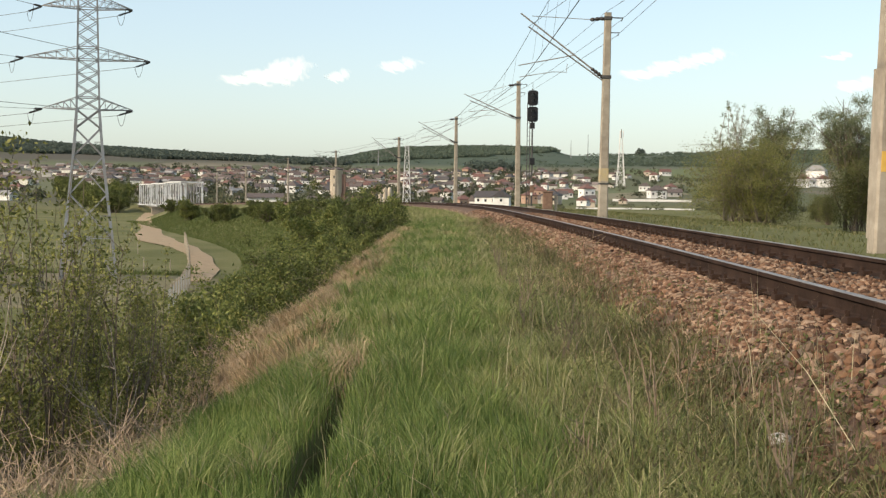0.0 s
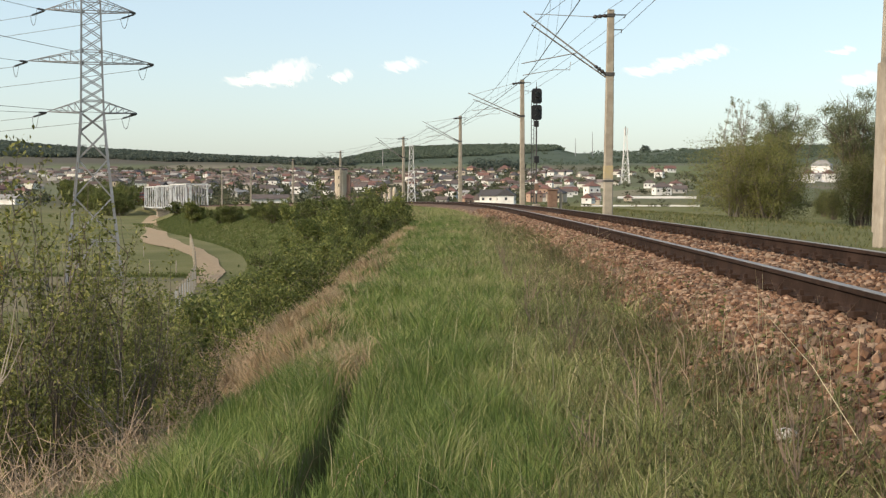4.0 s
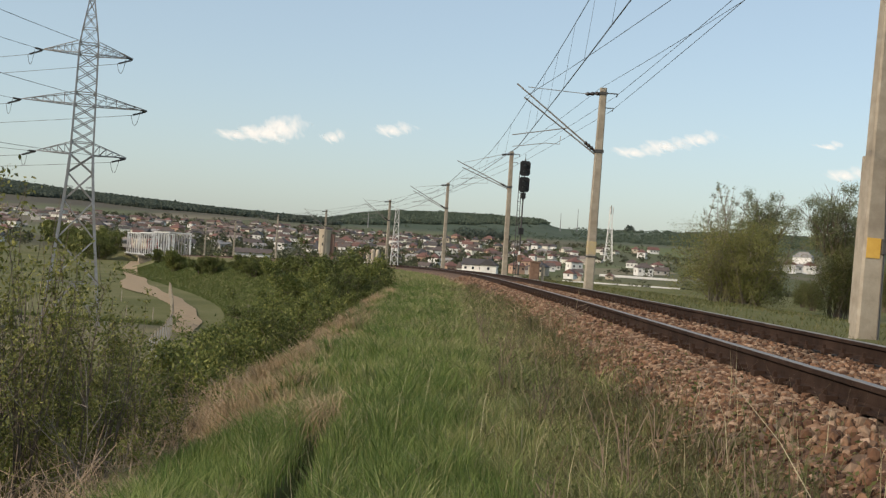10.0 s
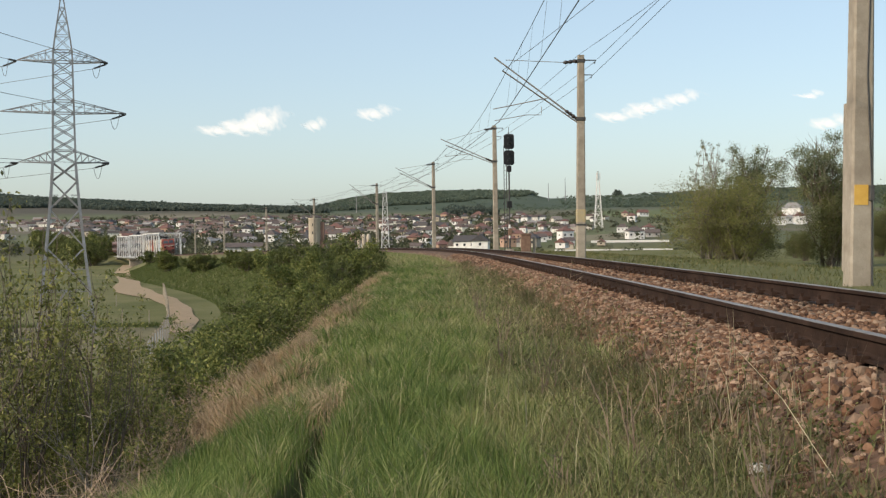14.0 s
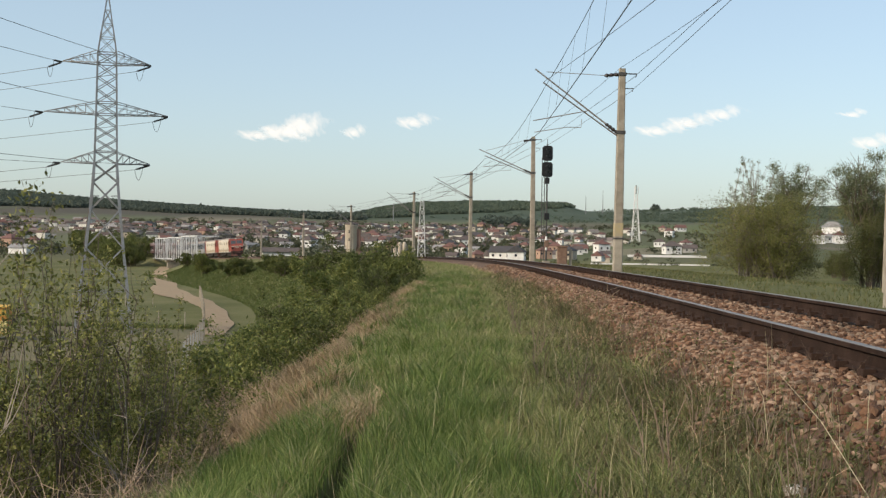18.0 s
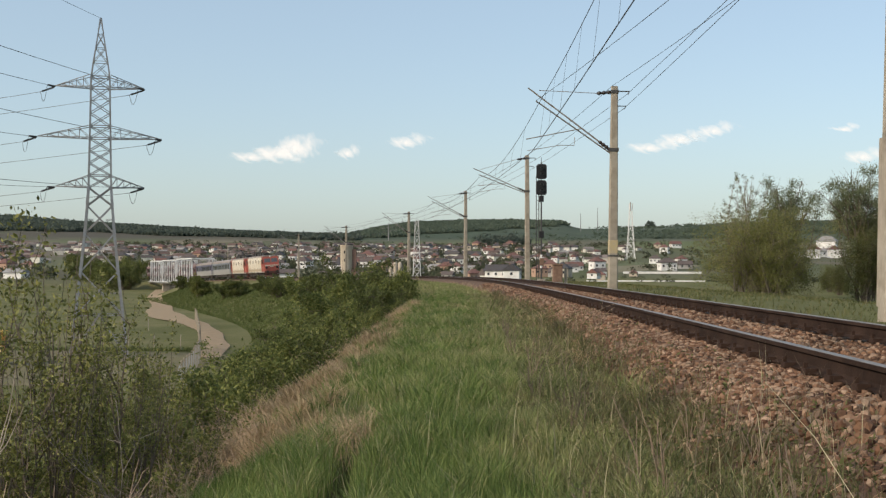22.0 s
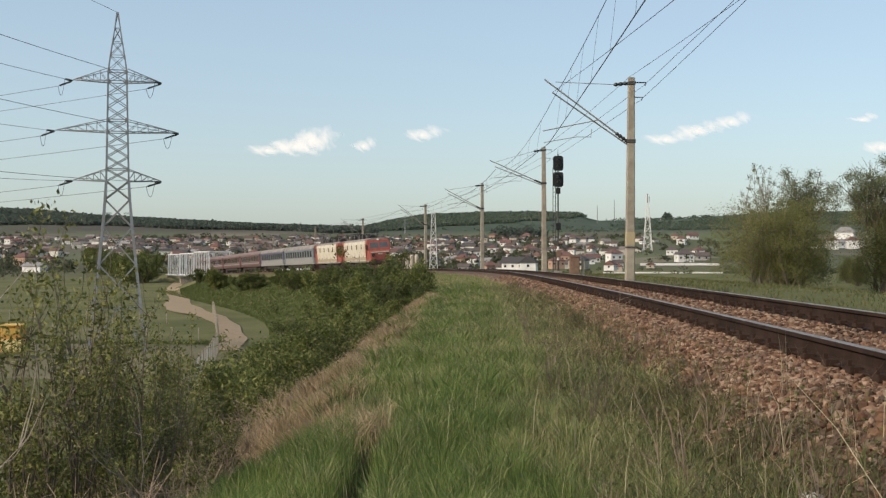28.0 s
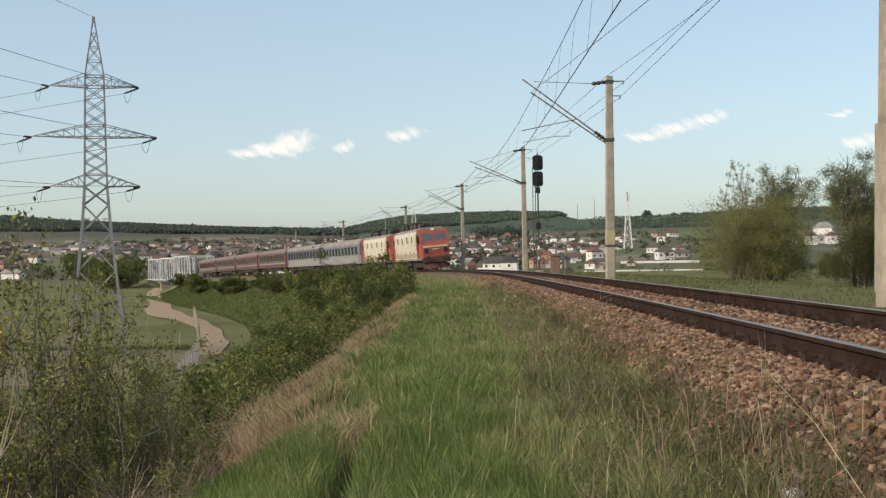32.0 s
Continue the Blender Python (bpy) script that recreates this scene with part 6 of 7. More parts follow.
def build_valley():
    draped("dirt_road", [(-95, 394), (-74.7, 304), (-62, 255), (-53.4, 223), (-47, 195), (-42, 178), (-37.2, 164.5), (-32, 151), (-28.4, 139), (-25.5, 128), (-22.8, 116), (-21.0, 108), (-19, 94)],
           [3.2, 3.4, 3.4, 3.6, 4.8, 5.2, 4.2, 3.0, 2.4, 2.3, 2.3, 2.2, 2.2],
           M_DIRT, "bare dirt track winding across the field to the bridge", "dirt road", 0.1)
    m_plot = material("mown_plot", (0.115, 0.105, 0.05), (0.165, 0.145, 0.075), 0.6, 0.95, 0, 0.3, stain=(0.135, 0.115, 0.066), stain_size=5)
    draped("mown_plot", [(-62, 90), (-21, 86), (-17.5, 85.5)], [27, 27, 22], m_plot, "pale mown plot of dry grass below the bank", "field", 0.05)
    # mesh fence along the field
    line = [(-33.5, 158), (-31.2, 148), (-22.8, 109.5), (-19.0, 91.4), (-16.5, 77), (-15.1, 67)]
    for a, b in zip(line, line[1:]):
        for k in range(5):
            x, y = a[0] + (b[0] - a[0]) * k / 5, a[1] + (b[1] - a[1]) * k / 5
            ex, ey = (b[0] - a[0]) / 5, (b[1] - a[1]) / 5
            z = hgt(x, y)
            fp = thing("field_fence", Matrix.Translation((x, y, z)), "grey wire mesh fence panel along the field", "fence", "field fence")
            part("post", Geo().box((0, 0, 0.85), (0.12, 0.12, 1.9)), M_CONCRETE, fp, "grey concrete post")
            g = Geo()
            for j in range(9):
                g.tube((0, 0, 0.1 + j * 0.19), (ex, ey, 0.1 + j * 0.19), 0.008, None, 4)
            for j in range(1, 12):
                g.tube((ex * j / 12, ey * j / 12, 0.05), (ex * j / 12, ey * j / 12, 1.65), 0.007, None, 4)
            part("wire_mesh", g, M_FENCE, fp)
    for a, b in (((-22.9, 102.3), (-44, 115.5)), ((-33.9, 135.3), (-60, 142))):
        for k in range(9):
            x, y = a[0] + (b[0] - a[0]) * k / 8, a[1] + (b[1] - a[1]) * k / 8
            p = thing("fence_post", Matrix.Translation((x, y, hgt(x, y))), "thin grey fence post in the field", "fence post", "field posts")
            part("post", Geo().box((0, 0, 0.6), (0.07, 0.07, 1.5)), M_CONCRETE, p)
    # grassy balk at the edge of the mown plot
    x0, x1 = -52.0, -21.0
    xx = np.random.default_rng(77).uniform(x0, x1, 2600)
    yy = 102.4 + np.random.default_rng(78).normal(0, 0.35, 2600)
    rg = np.random.default_rng(79)
    blades("balk_grass", xx, yy, rg.uniform(0.2, 0.55, 2600), np.full(2600, 0.07), rg.uniform(0.05, 0.25, 2600), L_SLOPE, "tall dark grass on the balk between two plots", rg)
    # yellow trailer and two crates
    x, y = -33.0, 87.4
    m = thing("yellow_trailer", Matrix.Translation((x, y, hgt(x, y))) @ Matrix.Rotation(0.25, 4, 'Z'), "orange and yellow box trailer standing in the field", "trailer")
    body = part("body", Geo().box((0, 0, 1.42), (1.5, 2.6, 1.9)), M_ORANGEBOX, m, "weathered orange box body")
    for sx in (-0.36, 0.36):
        part("panel", Geo().box((sx, -1.31, 1.0), (0.62, 0.04, 0.9)), M_PALEYELLOW, body, "pale yellow side panel")
    part("panel", Geo().box((0, -1.31, 2.0), (1.34, 0.04, 0.42)), M_YELLOW, body, "yellow upper panel")
    part("roof", Geo().box((0, 0, 2.41), (1.62, 2.75, 0.09)), M_YELLOW, m)
    part("drawbar", Geo().tube((0, 1.3, 0.5), (0, 2.4, 0.45), 0.05, None, 6), M_DARKSTEEL, m)
    for sx in (-1, 1):
        part("wheel", Geo().lathe((sx * 0.62, 0, 0.33), [(0.12, -0.09), (0.31, -0.09), (0.34, -0.04), (0.34, 0.04), (0.31, 0.09), (0.12, 0.09)], 16, Vector((1, 0, 0))), M_BLACK, m)
    for x, y, mat, word in ((-43.9, 107.4, M_PALEYELLOW, "yellow"), (-42.6, 107.8, M_BLUEBOX, "blue")):
        c = thing("crate", Matrix.Translation((x, y, hgt(x, y))), f"{word} painted wooden box standing in the field", "crate", "crates")
        part("box", Geo().box((0, 0, 0.5), (0.75, 0.7, 0.9)), mat, c)
        part("lid", Geo().box((0, 0, 0.98), (0.84, 0.8, 0.08)), mat, c)
        for fx in (-0.28, 0.28):
            part("foot", Geo().box((fx, 0, 0.03), (0.1, 0.6, 0.12)), M_DARKSTEEL, c)


build_valley()

WALLS = [material("wall_" + n, a, b, 1.5, 0.85, 0, 0.1, stain=c, stain_size=3.0) for n, a, b, c in (
    ("white", (0.66, 0.65, 0.62), (0.80, 0.79, 0.76), (0.55, 0.52, 0.49)), ("cream", (0.40, 0.34, 0.27), (0.50, 0.44, 0.35), (0.34, 0.28, 0.22)),
    ("orange", (0.36, 0.23, 0.16), (0.45, 0.30, 0.22), (0.32, 0.22, 0.17)), ("grey", (0.32, 0.31, 0.29), (0.42, 0.41, 0.38), (0.27, 0.25, 0.23)),
    ("brick", (0.20, 0.12, 0.09), (0.27, 0.16, 0.125), (0.17, 0.105, 0.085)))]
ROOFS = [material("roof_" + n, a, b, 0.8, 0.8, 0, 0.3, stain=c, stain_size=2.5) for n, a, b, c in (
    ("red_tile", (0.15, 0.075, 0.062), (0.20, 0.105, 0.088), (0.105, 0.07, 0.062)), ("brown_tile", (0.095, 0.075, 0.07), (0.135, 0.11, 0.10), (0.085, 0.07, 0.066)),
    ("dark", (0.05, 0.05, 0.055), (0.085, 0.08, 0.085), (0.07, 0.06, 0.055)), ("tin", (0.22, 0.215, 0.21), (0.30, 0.295, 0.29), (0.22, 0.19, 0.17)))]
L_FARWALL = leafy("far_wall_paint", [(0.42, 0.39, 0.36), (0.70, 0.68, 0.65), (0.62, 0.59, 0.55), (0.30, 0.27, 0.25)], 0.0, 0.9)
L_FARROOF = leafy("far_roof_cover", [(0.13, 0.088, 0.08), (0.11, 0.08, 0.074), (0.08, 0.075, 0.075), (0.15, 0.10, 0.09), (0.26, 0.25, 0.25)], 0.0, 0.8)
WORDS_W = ("white plastered", "cream plastered", "orange painted", "grey rendered", "red brick")
WORDS_R = ("red tiled", "brown tiled", "dark", "grey tin")


def build_house(w, r, x_len, y_len, h, rise, hip):
    hs = thing("house", Matrix.Identity(4), f"{WORDS_W[w]} village house with a {WORDS_R[r]} roof", "house", "village houses")
    part("wall", Geo().box((0, 0, h / 2 - 0.6), (x_len, y_len, h + 1.2)), WALLS[w], hs)
    g = Geo()
    ex, ey, t = x_len / 2 + 0.5, y_len / 2 + 0.5, (x_len / 2 - (y_len / 2 if hip else -0.5))
    v = [(-ex, -ey, h), (ex, -ey, h), (ex, ey, h), (-ex, ey, h), (-t, 0, h + rise), (t, 0, h + rise)]
    g.add(v + [(a, b, c - 0.25) for a, b, c in v[:4]], [(0, 1, 5, 4), (1, 2, 5), (2, 3, 4, 5), (3, 0, 4), (9, 8, 7, 6), (0, 6, 7, 1), (1, 7, 8, 2), (2, 8, 9, 3), (3, 9, 6, 0)])
    roof = part("roof", g, ROOFS[r], hs)
    part("chimney", Geo().box((x_len * 0.2, y_len * 0.15, h + rise * 0.85), (0.7, 0.7, 1.6)), WALLS[4], roof)
    n = 3 if x_len > 10 else 2
    for k in range(n):
        xx = (k + 0.5) / n * x_len - x_len / 2
        part("window", Geo().box((xx, -y_len / 2, h * 0.55), (1.3, 0.12, 1.4)), M_PANE, hs)
    part("window", Geo().box((-x_len / 2, 0, h * 0.55), (0.12, 1.3, 1.4)), M_PANE, hs)
    return hs


def build_village():
    rng = np.random.default_rng(17)
    rnd = random.Random(4)
    protos = [build_house(w, r, *dims) for w, r, dims in (
        (0, 0, (11, 8, 3.4, 3.2, False)), (0, 1, (12, 9, 5.6, 3.4, True)), (1, 0, (10, 8, 3.6, 3.0, True)), (0, 2, (13, 9, 4.2, 3.6, False)), (3, 1, (10, 7, 3.2, 2.8, False)),
        (1, 1, (14, 8, 3.4, 3.2, False)), (2, 0, (11, 9, 5.8, 3.2, True)), (0, 3, (12, 8, 3.4, 2.2, False)), (0, 1, (9, 8, 5.0, 3.0, False)), (0, 0, (9, 9, 6.4, 3.2, True)),
        (3, 3, (16, 8, 3.6, 2.0, False)), (1, 2, (10, 9, 5.2, 3.4, True)))]
    spots = []
    tries = 0
    while len(spots) < 290 and tries < 20000:
        tries += 1
        u = rng.uniform(-900, 420)
        r = 480 + 730 * rng.uniform(0, 1) ** 0.8
        if u < -60 and r < 540:
            continue
        if u > 60 and r < 620 and rng.uniform() < 0.6:
            continue
        if u > 230 and rng.uniform() < 0.72:
            continue
        if u > 330:
            r = rng.uniform(650, 1000)
        az = math.atan(u / F_PIX)
        x, y = r * math.sin(az), r * math.cos(az)
        if any((x - a) ** 2 + (y - b) ** 2 < 130 for a, b in spots):
            continue
        if abs(float(nearest(np.array([x]), np.array([y]))[1][0])) < 26:
            continue
        spots.append((x, y))
    for i, (x, y) in enumerate(spots):
        m = place(x, y, rnd.choice((0, 0.3, -0.4, 1.57, 1.2, 2.8)) + rnd.uniform(-0.2, 0.2), rnd.uniform(0.42, 0.78))
        if i < len(protos):
            protos[i].matrix_world = m
        else:
            again(protos[rnd.randrange(len(protos))], m)
    # nearer houses beside the line
    again(protos[3], place(9.2, 253, -0.25, 0.36, 0.7))
    again(protos[3], place(12.1, 250, 1.45, 0.38, 0.75))
    again(protos[0], place(30.2, 262, 1.2, 0.28, 0.9))
    again(protos[6], place(23.4, 330, 0.3, 0.34, 1.6))
    again(protos[2], place(40, 330, 1.4, 0.32, 0.8))
    again(protos[8], place(13, 420, 0.4, 0.7))
    again(protos[0], place(206, 1131, 0.2, 0.85, 1.0))
    again(protos[2], place(188, 1120, 1.2, 0.8, 1.0))
    wh = thing("warehouse", place(-48.5, 332, 0.12), "long low whitewashed shed with a brown roof", "warehouse")
    part("wall", Geo().box((0, 0, 2.2), (9.5, 5, 7.0)), WALLS[0], wh)
    part("roof", Geo().add([(-5.2, -3, 5.7), (5.2, -3, 5.7), (5.2, 3, 5.7), (-5.2, 3, 5.7), (-5.2, 0, 6.9), (5.2, 0, 6.9)],
                           [(0, 1, 5, 4), (2, 3, 4, 5), (1, 2, 5), (3, 0, 4), (3, 2, 1, 0)]), ROOFS[1], wh)
    x, y = -36.7, 418.4
    z = hgt(x, y)
    wt = thing("water_tower", Matrix.Translation((x, y, z)), "old round water tower with peeling whitewash", "water tower")
    hh = 8.6 - z
    part("tower_shaft", Geo().lathe((0, 0, -0.3), [(1.9, 0), (1.8, hh * 0.36), (1.85, hh * 0.42), (2.15, hh * 0.5), (2.15, hh * 0.94), (2.25, hh * 0.95), (2.25, hh * 0.98)], 20), WALLS[1], wt, "", True)
    part("tower_roof", Geo().lathe((0, 0, hh - 0.5), [(2.4, 0), (2.4, 0.3), (0.3, 1.0)], 20), ROOFS[1], wt)
    for wz in (0.28, 0.62, 0.8):
        part("window", Geo().box((-0.4, -2.0 if wz > 0.5 else -1.75, hh * wz), (0.7, 0.4, 1.0)), M_PANE, wt)
    part("annex", Geo().box((2.1, 0.8, hh * 0.42), (2.3, 3.0, hh * 0.9)), WALLS[4], wt, "dark brick annex")
    for px_ in (-34, -31.5, -29):
        x, y = px_ * 0.62, 410
        s = thing("silo", place(x, y), "small white round silo among trees", "silo", "silos")
        part("silo_body", Geo().lathe((0, 0, -0.3), [(0.7, 0), (0.7, 8.6), (0.4, 9.3)], 14), WALLS[1], s, "", True)
    # far rail-side telegraph masts on the hill
    for u, r, h_ in ((225, 1800, 26), (255, 1820, 34), (-115, 1500, 22)):
        az = math.atan(u / F_PIX)
        x, y = r * math.sin(az), r * math.cos(az)
        a = thing("hill_mast", place(x, y), "thin grey transmitter mast on the hill", "mast", "hill masts")
        part("mast_pole", Geo().tube((0, 0, -1), (0, 0, h_), 0.7, 0.3, 6), M_STEEL, a)
    # long pale wall and road across the meadow
    for r, u0, u1, w, h_ in ((430, 235, 445, 0.6, 0.35), (600, 300, 440, 0.8, 0.8)):
        pts = []
        for k in range(13):
            az = math.atan((u0 + (u1 - u0) * k / 12) / F_PIX)
            x, y = r * math.sin(az), r * math.cos(az)
            pts.append((x, y))
        for a, b in zip(pts, pts[1:]):
            q = thing("boundary_wall", Matrix.Translation((*a, hgt(*a))), "low pale concrete boundary wall across the meadow", "wall", "boundary walls")
            part("panel", Geo().box(((b[0] - a[0]) / 2, (b[1] - a[1]) / 2, h_ / 2), ((b[0] - a[0]) * 1.0, w, h_ + 0.6)), WALLS[0], q)
    big = thing("white_building", place(270.9, 884.4, -0.5, 1.0), "large white building with many gables beyond the trees", "building")
    part("wall", Geo().box((0, 0, 5), (14, 9, 11)), WALLS[0], big)
    part("roof", Geo().add([(-7.5, -5, 10.5), (7.5, -5, 10.5), (7.5, 5, 10.5), (-7.5, 5, 10.5), (-3, 0, 14.5), (3, 0, 14.5)],
                           [(0, 1, 5, 4), (2, 3, 4, 5), (1, 2, 5), (3, 0, 4), (3, 2, 1, 0)]), ROOFS[3], big)
    for k in range(4):
        part("window", Geo().box((-5 + k * 3.3, -4.5, 6), (0.6, 0.14, 0.9)), M_PANE, big)
    for u, r, turn, k in ((636, 870, 1.4, 0.9), (650, 900, 0.2, 1.0), (672, 880, 1.5, 0.85), (690, 910, 0.1, 0.9), (570, 860, 0.3, 0.8), (588, 880, 1.3, 0.85), (610, 900, 0.2, 0.7)):
        az = math.atan(u / F_PIX)
        again(protos[9 if turn > 1 else 7], place(r * math.sin(az), r * math.cos(az), turn, k, 0.5))
    for u, r, w, h_ in ((1030, 1130, 11, 11), (1060, 1150, 12, 7), (1091, 1130, 14, 8), (560, 900, 16, 5)):
        az = math.atan(u / F_PIX)
        b = thing("apartment_block", place(r * math.sin(az), r * math.cos(az), -az), "pale concrete apartment block far across the valley", "building", "apartment blocks")
        part("wall", Geo().box((0, 0, h_ / 2), (w, 12, h_)), WALLS[0], b)
        for fl in range(int(h_ // 3.2)):
            for k in range(6):
                part("window", Geo().box((w * ((k + 0.5) / 6 - 0.5), -6, 1.8 + fl * 3.0), (2.2, 0.15, 1.5)), M_PANE, b)


build_village()


def crowns(name, x, y, size, mat, label, flat=0.8, seed=1, leaves=14, leaf=0.34):
    """Far crowns: loose heaps of leaf sprays in uneven lumps, one joined mesh."""
    rng = np.random.default_rng(seed)
    n = len(x)
    lump = rng.normal(0, 1, (n, 1, 3)) * 0.25
    d = rng.normal(0, 1, (n, leaves, 3))
    d /= np.linalg.norm(d, axis=2)[..., None]
    d *= rng.uniform(0.25, 1.0, (n, leaves, 1)) ** 0.5
    d = d + lump * (d[..., 2:] > 0)
    c = d * np.array([1, 1, flat]) * (size * rng.uniform(0.8, 1.25, n))[:, None, None]
    c = c + np.stack([x, y, height(x, y) + size * flat * 0.7], 1)[:, None]
    c = c.reshape(-1, 3)
    k = len(c)
    u = rng.normal(0, 1, (k, 3))
    u /= np.linalg.norm(u, axis=1)[:, None]
    v = np.cross(u, rng.normal(0, 1, (k, 3)))
    v /= np.linalg.norm(v, axis=1)[:, None]
    r = np.repeat(size, leaves)[:, None] * leaf * rng.uniform(0.6, 1.35, (k, 1))
    P = np.stack([c - u * r, c - v * r * 0.8, c + u * r, c + v * r * 0.8], 1)
    quads = np.arange(k)[:, None] * 4 + np.array([[0, 1, 2, 3]])
    tagged(new(name, array_mesh(name, P.reshape(-1, 3), quads, np.empty((0, 3)), mat)), label, "trees", kind="stuff")


def rise_angle(x, y):
    """How high the ground stands over the eye, as a slope in thousandths of the lens."""
    return (height(x, y) - 0.62) / np.hypot(x, y) * F_PIX


def far_houses():
    """The many small houses farther up the slope, joined: walls in one mesh, roofs in another."""
    rng = np.random.default_rng(41)
    walls, roofs = Geo(), Geo()
    for _ in range(420):
        u, r = rng.uniform(-900, 330), rng.uniform(760, 1250)
        if rng.uniform() < (u + 300) / 900:
            continue
        az = math.atan(u / F_PIX)
        x, y = r * math.sin(az), r * math.cos(az)
        m = place(x, y, rng.uniform(-0.6, 0.6), rng.uniform(0.4, 0.7))
        a, b, h, t = 5.5, 4.2, rng.uniform(2.8, 5.5), 2.6
        v = [m @ Vector(p) for p in ((-a, -b, -1), (a, -b, -1), (a, b, -1), (-a, b, -1), (-a, -b, h), (a, -b, h), (a, b, h), (-a, b, h), (-a, 0, h + t), (a, 0, h + t))]
        walls.add(v, [(0, 1, 5, 4), (1, 2, 6, 9, 5), (2, 3, 7, 6), (3, 0, 4, 8, 7)])
        a, b = a + 0.5, b + 0.5
        v = [m @ Vector(p) for p in ((-a, -b, h - 0.1), (a, -b, h - 0.1), (a, b, h - 0.1), (-a, b, h - 0.1), (-a, 0, h + t + 0.2), (a, 0, h + t + 0.2))]
        roofs.add(v, [(0, 1, 5, 4), (2, 3, 4, 5), (3, 2, 1, 0), (0, 4, 3), (1, 2, 5)])
    for name, g, mat, label in (("far_walls", walls, L_FARWALL, "walls of the many small far village houses"), ("far_roofs", roofs, L_FARROOF, "roofs of the many small far village houses")):
        tagged(new(name, g.mesh(name, mat)), label, "houses", kind="stuff")


far_houses()


def polar(rng, n, u0, u1, r0, r1):
    az = np.arctan(rng.uniform(u0, u1, n) / F_PIX)
    r = rng.uniform(r0, r1, n)
    return r * np.sin(az), r * np.cos(az)


def build_woods():
    rng = np.random.default_rng(23)
    x, y = polar(rng, 44000, -1150, -165, 1500, 2540)
    keep = rise_angle(x, y) > np.interp(x / y * F_PIX, (-784, -484, -284, -165), (59, 54, 48, 42)) + 2.0 * patchy(x * 0.012, y * 0.01)
    x, y = x[keep], y[keep]
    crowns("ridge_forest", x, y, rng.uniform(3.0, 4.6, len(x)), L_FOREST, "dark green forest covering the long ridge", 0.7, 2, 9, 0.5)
    x, y = polar(rng, 24000, -190, 205, 1600, 2030)
    keep = rise_angle(x, y) > np.interp(x / y * F_PIX, (-190, -120, -20, 60, 120, 200), (42, 50, 60, 63, 69, 73)) + 3.0 * patchy(x * 0.02, y * 0.012)
    x, y = x[keep], y[keep]
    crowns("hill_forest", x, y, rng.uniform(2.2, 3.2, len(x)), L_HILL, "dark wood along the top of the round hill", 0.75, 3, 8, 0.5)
    x, y = polar(rng, 15000, 240, 1000, 1560, 2030)
    keep = rng.uniform(0, 1, len(x)) < (0.6 + 0.9 * patchy(x * 0.006, y * 0.009)) * np.clip((x / y * F_PIX - 240) / 200, 0.04, 1)
    x, y = x[keep], y[keep]
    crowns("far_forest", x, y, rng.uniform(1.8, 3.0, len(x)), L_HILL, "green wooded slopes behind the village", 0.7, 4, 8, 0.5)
    x, y = polar(rng, 900, -190, 340, 1380, 1880)
    keep = patchy(x * 0.01, y * 0.012) > 0.15
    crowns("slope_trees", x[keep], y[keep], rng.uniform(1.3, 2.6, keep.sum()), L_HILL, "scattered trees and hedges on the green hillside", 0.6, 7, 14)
    x, y = polar(rng, 9, 346, 354, 1960, 1990)
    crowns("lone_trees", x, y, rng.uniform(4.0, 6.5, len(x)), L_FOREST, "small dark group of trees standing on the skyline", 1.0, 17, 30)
    x, y = polar(rng, 5200, -950, 520, 470, 1300)
    s, d = nearest(x, y)
    keep = (np.abs(d) > 22) & ~((np.hypot(x, y) < 640) & (x > 0.06 * y)) & (rng.uniform(0, 1, len(x)) < (0.5 + 0.6 * patchy(x * 0.02, y * 0.013)) * np.where(x / y * F_PIX > 200, 0.4, 1.0))
    crowns("village_trees", x[keep], y[keep], rng.uniform(1.2, 3.2, keep.sum()), L_TOWN, "trees and gardens between the village houses", 0.95, 5, 38, 0.26)
    x, y = polar(rng, 90, 45, 130, 1220, 1330)
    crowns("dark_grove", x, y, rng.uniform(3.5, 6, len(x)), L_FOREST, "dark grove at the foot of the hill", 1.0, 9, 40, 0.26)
    x, y = polar(rng, 70, 150, 800, 240, 560)
    crowns("meadow_bushes", x, y, rng.uniform(0.5, 1.5, len(x)), L_TOWN, "scattered bushes in the far meadow", 0.8, 6, 60, 0.2)


build_woods()


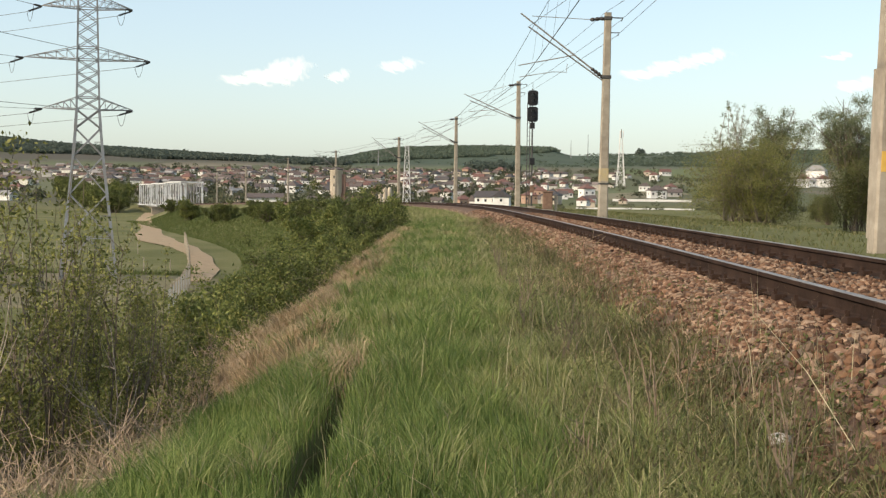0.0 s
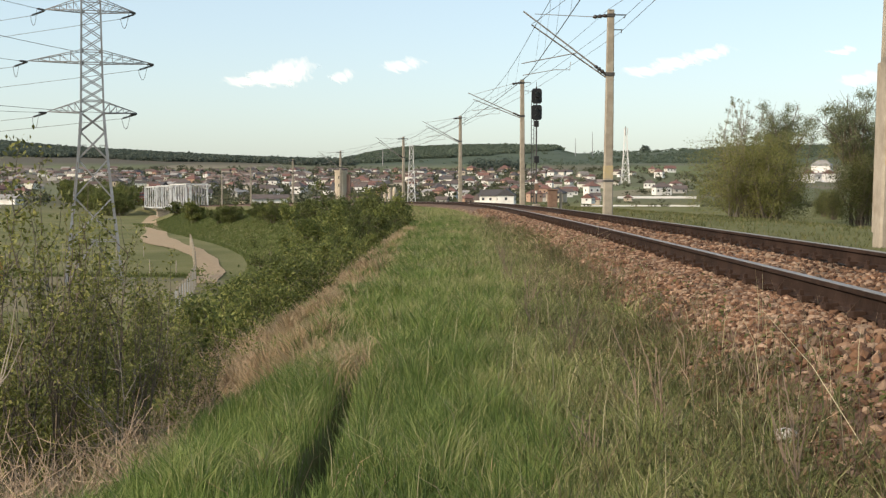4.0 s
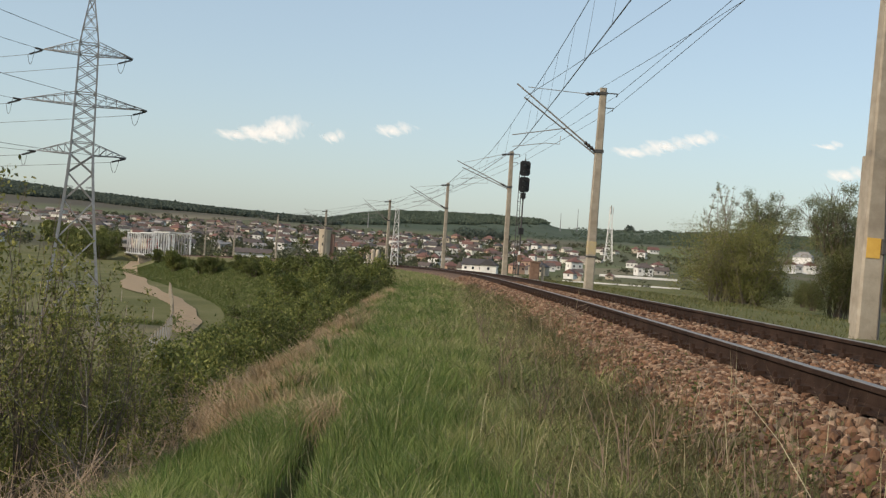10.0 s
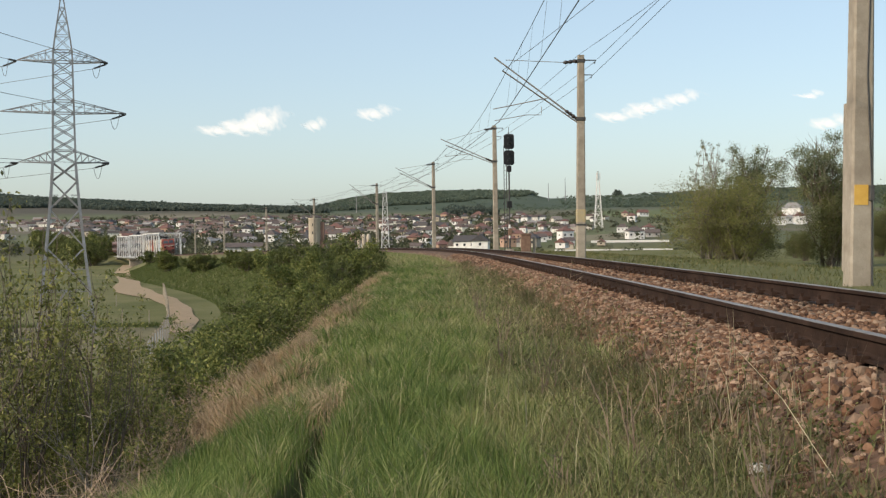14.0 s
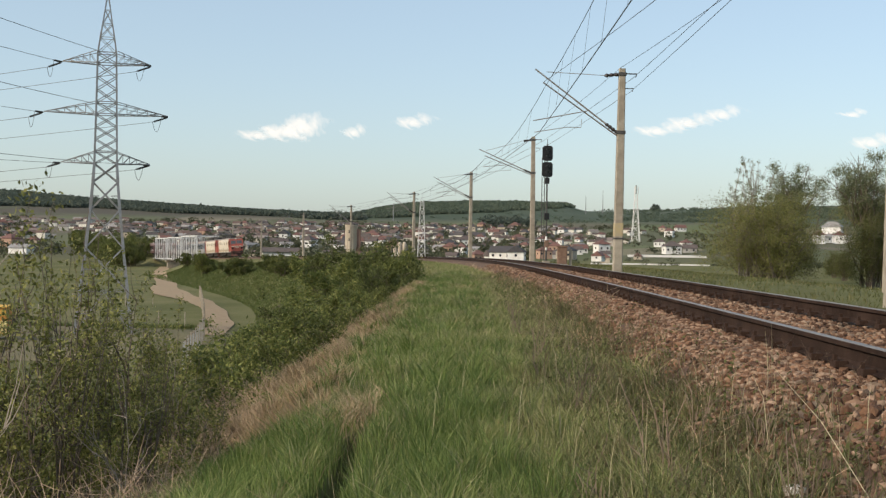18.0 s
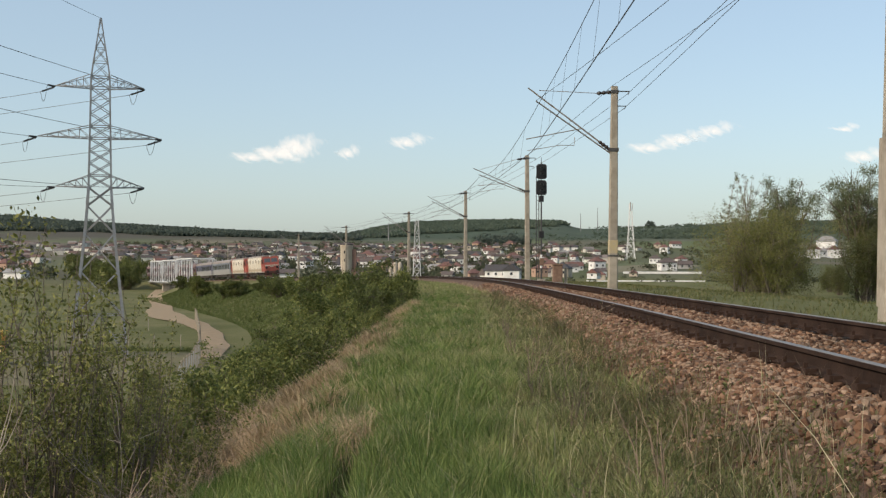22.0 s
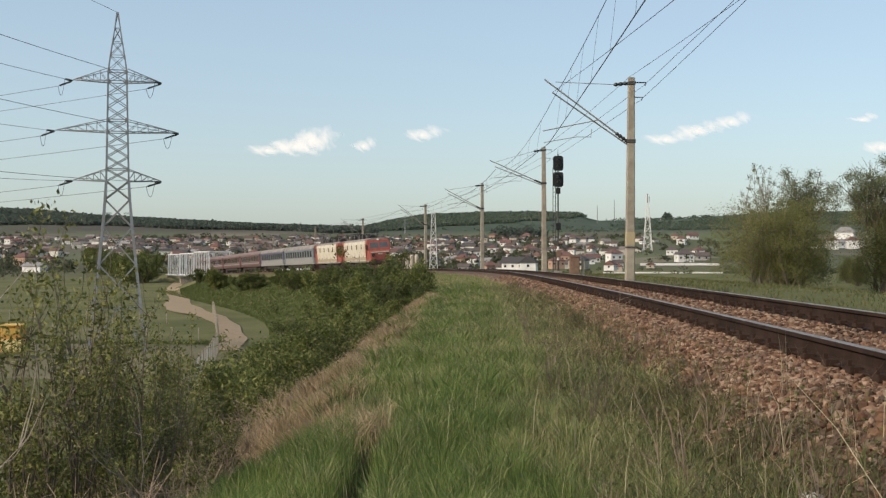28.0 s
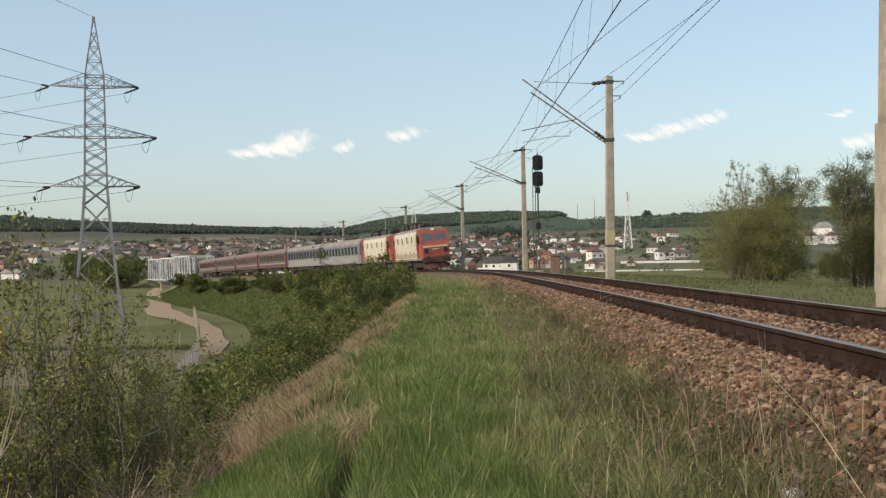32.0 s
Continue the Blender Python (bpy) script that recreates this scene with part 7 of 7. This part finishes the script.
# ---- clouds: far thin sheets of vapour, their sunlit white made by emission ----
def cloud_material():
    m = bpy.data.materials.new("cloud")
    m.use_nodes = True
    nt = m.node_tree
    nt.nodes.remove(nt.nodes["Principled BSDF"])
    co = nt.nodes.new("ShaderNodeTexCoord").outputs["Generated"]
    obj = nt.nodes.new("ShaderNodeTexCoord").outputs["Object"]
    n = nd(nt, "ShaderNodeTexNoise", Scale=0.014, Detail=7.0, Roughness=0.55)
    nt.links.new(obj, n.inputs["Vector"])
    mid = nt.nodes.new("ShaderNodeVectorMath")
    mid.operation = 'SUBTRACT'
    mid.inputs[1].default_value = (0.5, 0.5, 0.5)
    nt.links.new(co, mid.inputs[0])
    flat = nt.nodes.new("ShaderNodeVectorMath")
    flat.operation = 'MULTIPLY'
    flat.inputs[1].default_value = (1, 0, 1)
    nt.links.new(mid.outputs[0], flat.inputs[0])
    ln = nt.nodes.new("ShaderNodeVectorMath")
    ln.operation = 'LENGTH'
    nt.links.new(flat.outputs[0], ln.inputs[0])
    edge = nd(nt, "ShaderNodeMapRange", From_Min=0.0, From_Max=0.5, To_Min=0.42, To_Max=-0.40)
    nt.links.new(ln.outputs["Value"], edge.inputs["Value"])
    add = nt.nodes.new("ShaderNodeMath")
    nt.links.new(n.outputs["Fac"], add.inputs[0])
    nt.links.new(edge.outputs["Result"], add.inputs[1])
    f = nd(nt, "ShaderNodeMapRange", From_Min=0.5, From_Max=0.92, To_Min=0.0, To_Max=0.92)
    nt.links.new(add.outputs[0], f.inputs["Value"])
    em = nd(nt, "ShaderNodeEmission", Strength=1.25)
    em.inputs["Color"].default_value = (1.0, 0.93, 0.85, 1)
    tr = nt.nodes.new("ShaderNodeBsdfTransparent")
    mx = nt.nodes.new("ShaderNodeMixShader")
    nt.links.new(f.outputs["Result"], mx.inputs["Fac"])
    nt.links.new(tr.outputs[0], mx.inputs[1])
    nt.links.new(em.outputs[0], mx.inputs[2])
    nt.links.new(mx.outputs[0], nt.nodes["Material Output"].inputs["Surface"])
    return m


def build_clouds():
    mat = cloud_material()
    for u, e, w, h_ in ((-282, 211, 140, 92), (-310, 200, 190, 62), (-360, 193, 150, 40), (-188, 202, 74, 44), (-85, 222, 130, 48), (460, 238, 120, 46), (400, 224, 150, 48), (345, 210, 160, 40),
                        (722, 187, 130, 46), (690, 235, 90, 22)):
        r = 4300.0
        az = math.atan(u / F_PIX)
        k = r / F_PIX
        g = Geo()
        n, q = 12, 5
        v = []
        for j in range(q + 1):
            for i in range(n + 1):
                v.append(((i / n - 0.5) * w * 1.12 * k, 60 * math.sin(i * 0.9 + j), (j / q - 0.5) * h_ * k))
        f = [(j * (n + 1) + i, j * (n + 1) + i + 1, (j + 1) * (n + 1) + i + 1, (j + 1) * (n + 1) + i) for j in range(q) for i in range(n)]
        ob = new("cloud", g.add(v, f).mesh("cloud", mat, True))
        ob.matrix_world = Matrix.Translation((r * math.sin(az), r * math.cos(az), e * k)) @ Matrix.Rotation(-az, 4, 'Z')
        ob.visible_shadow = False
        tagged(ob, "small white fair-weather cloud low in the blue sky", "cloud", "clouds", "structure")


build_clouds()


# ---- the strap that swings past the lens ----
M_WEBBING = material("black_webbing", (0.0015, 0.0015, 0.0015), (0.003, 0.003, 0.003), 0.004, 0.85, 0, 0.3, stain=(0.002, 0.002, 0.002), stain_size=0.03, spec=0.02)


def build_strap():
    st = thing("camera_strap", Matrix.Identity(4), "black woven camera strap swinging in a loop past the lens", "strap")
    arc = []
    for k in range(25):
        t = radians(-8 + 98 * k / 24)
        arc.append(Vector((0.003 + 0.085 * (1 - math.cos(t)), 0.004 * math.sin(3 * t), 0.05 - 0.1 * math.sin(t))))
    fr = []
    for i, c in enumerate(arc):
        w = (arc[min(i + 1, 24)] - arc[max(i - 1, 0)]).normalized()
        fr.append((c, Vector((w.z, 0, -w.x)), Vector((0, 1, 0))))
    band = [(-0.0125, -0.0008), (-0.0115, -0.0012), (0.0115, -0.0012), (0.0125, -0.0008), (0.0125, 0.0008), (0.0115, 0.0012), (-0.0115, 0.0012), (-0.0125, 0.0008)]
    part("webbing", Geo().sweep(band, fr, True), M_WEBBING, st, "black woven band", True)
    for dx in (-0.0095, 0.0095):
        part("stitching", Geo().path([c + r * dx + Vector((0, -0.0014, 0)) for c, r, _ in fr], 0.0004, 4), M_WEBBING, st)
    return st


STRAP = build_strap()


# ---- what moves ----
SPEED, NOSE_AT_END = 11.46, 111.9


def motions():
    for v, back, pivot in TRAIN:
        rows = []
        for k in range(0, 33):
            s = NOSE_AT_END + SPEED * (32 - k) + back
            a, b = on_track(s - pivot), on_track(s + pivot)
            mid = (a + b) / 2
            run = a - b
            yaw = math.degrees(math.atan2(-run.x, run.y))
            tilt = math.degrees(math.atan2(run.z, math.hypot(run.x, run.y)))
            rows.append((float(k), pose(mid.x, mid.y, mid.z + 0.03, tilt, 4.2, yaw)))
        walk(v, rows)
    # the strap hangs beside the eye, swings up into view and drops away again
    away, seen = (0.22, -0.12, 0.50), (0.072, 0.25, 0.678)
    walk(STRAP, [(t, pose(*p)) for t, p in ((0.0, away), (4.5, away), (5.0, (0.085, 0.25, 0.69)), (5.5, seen), (5.7, (0.0755, 0.25, 0.678)), (5.8, (0.24, 0.10, 0.60)), (6.3, away), (32.0, away))])


motions()
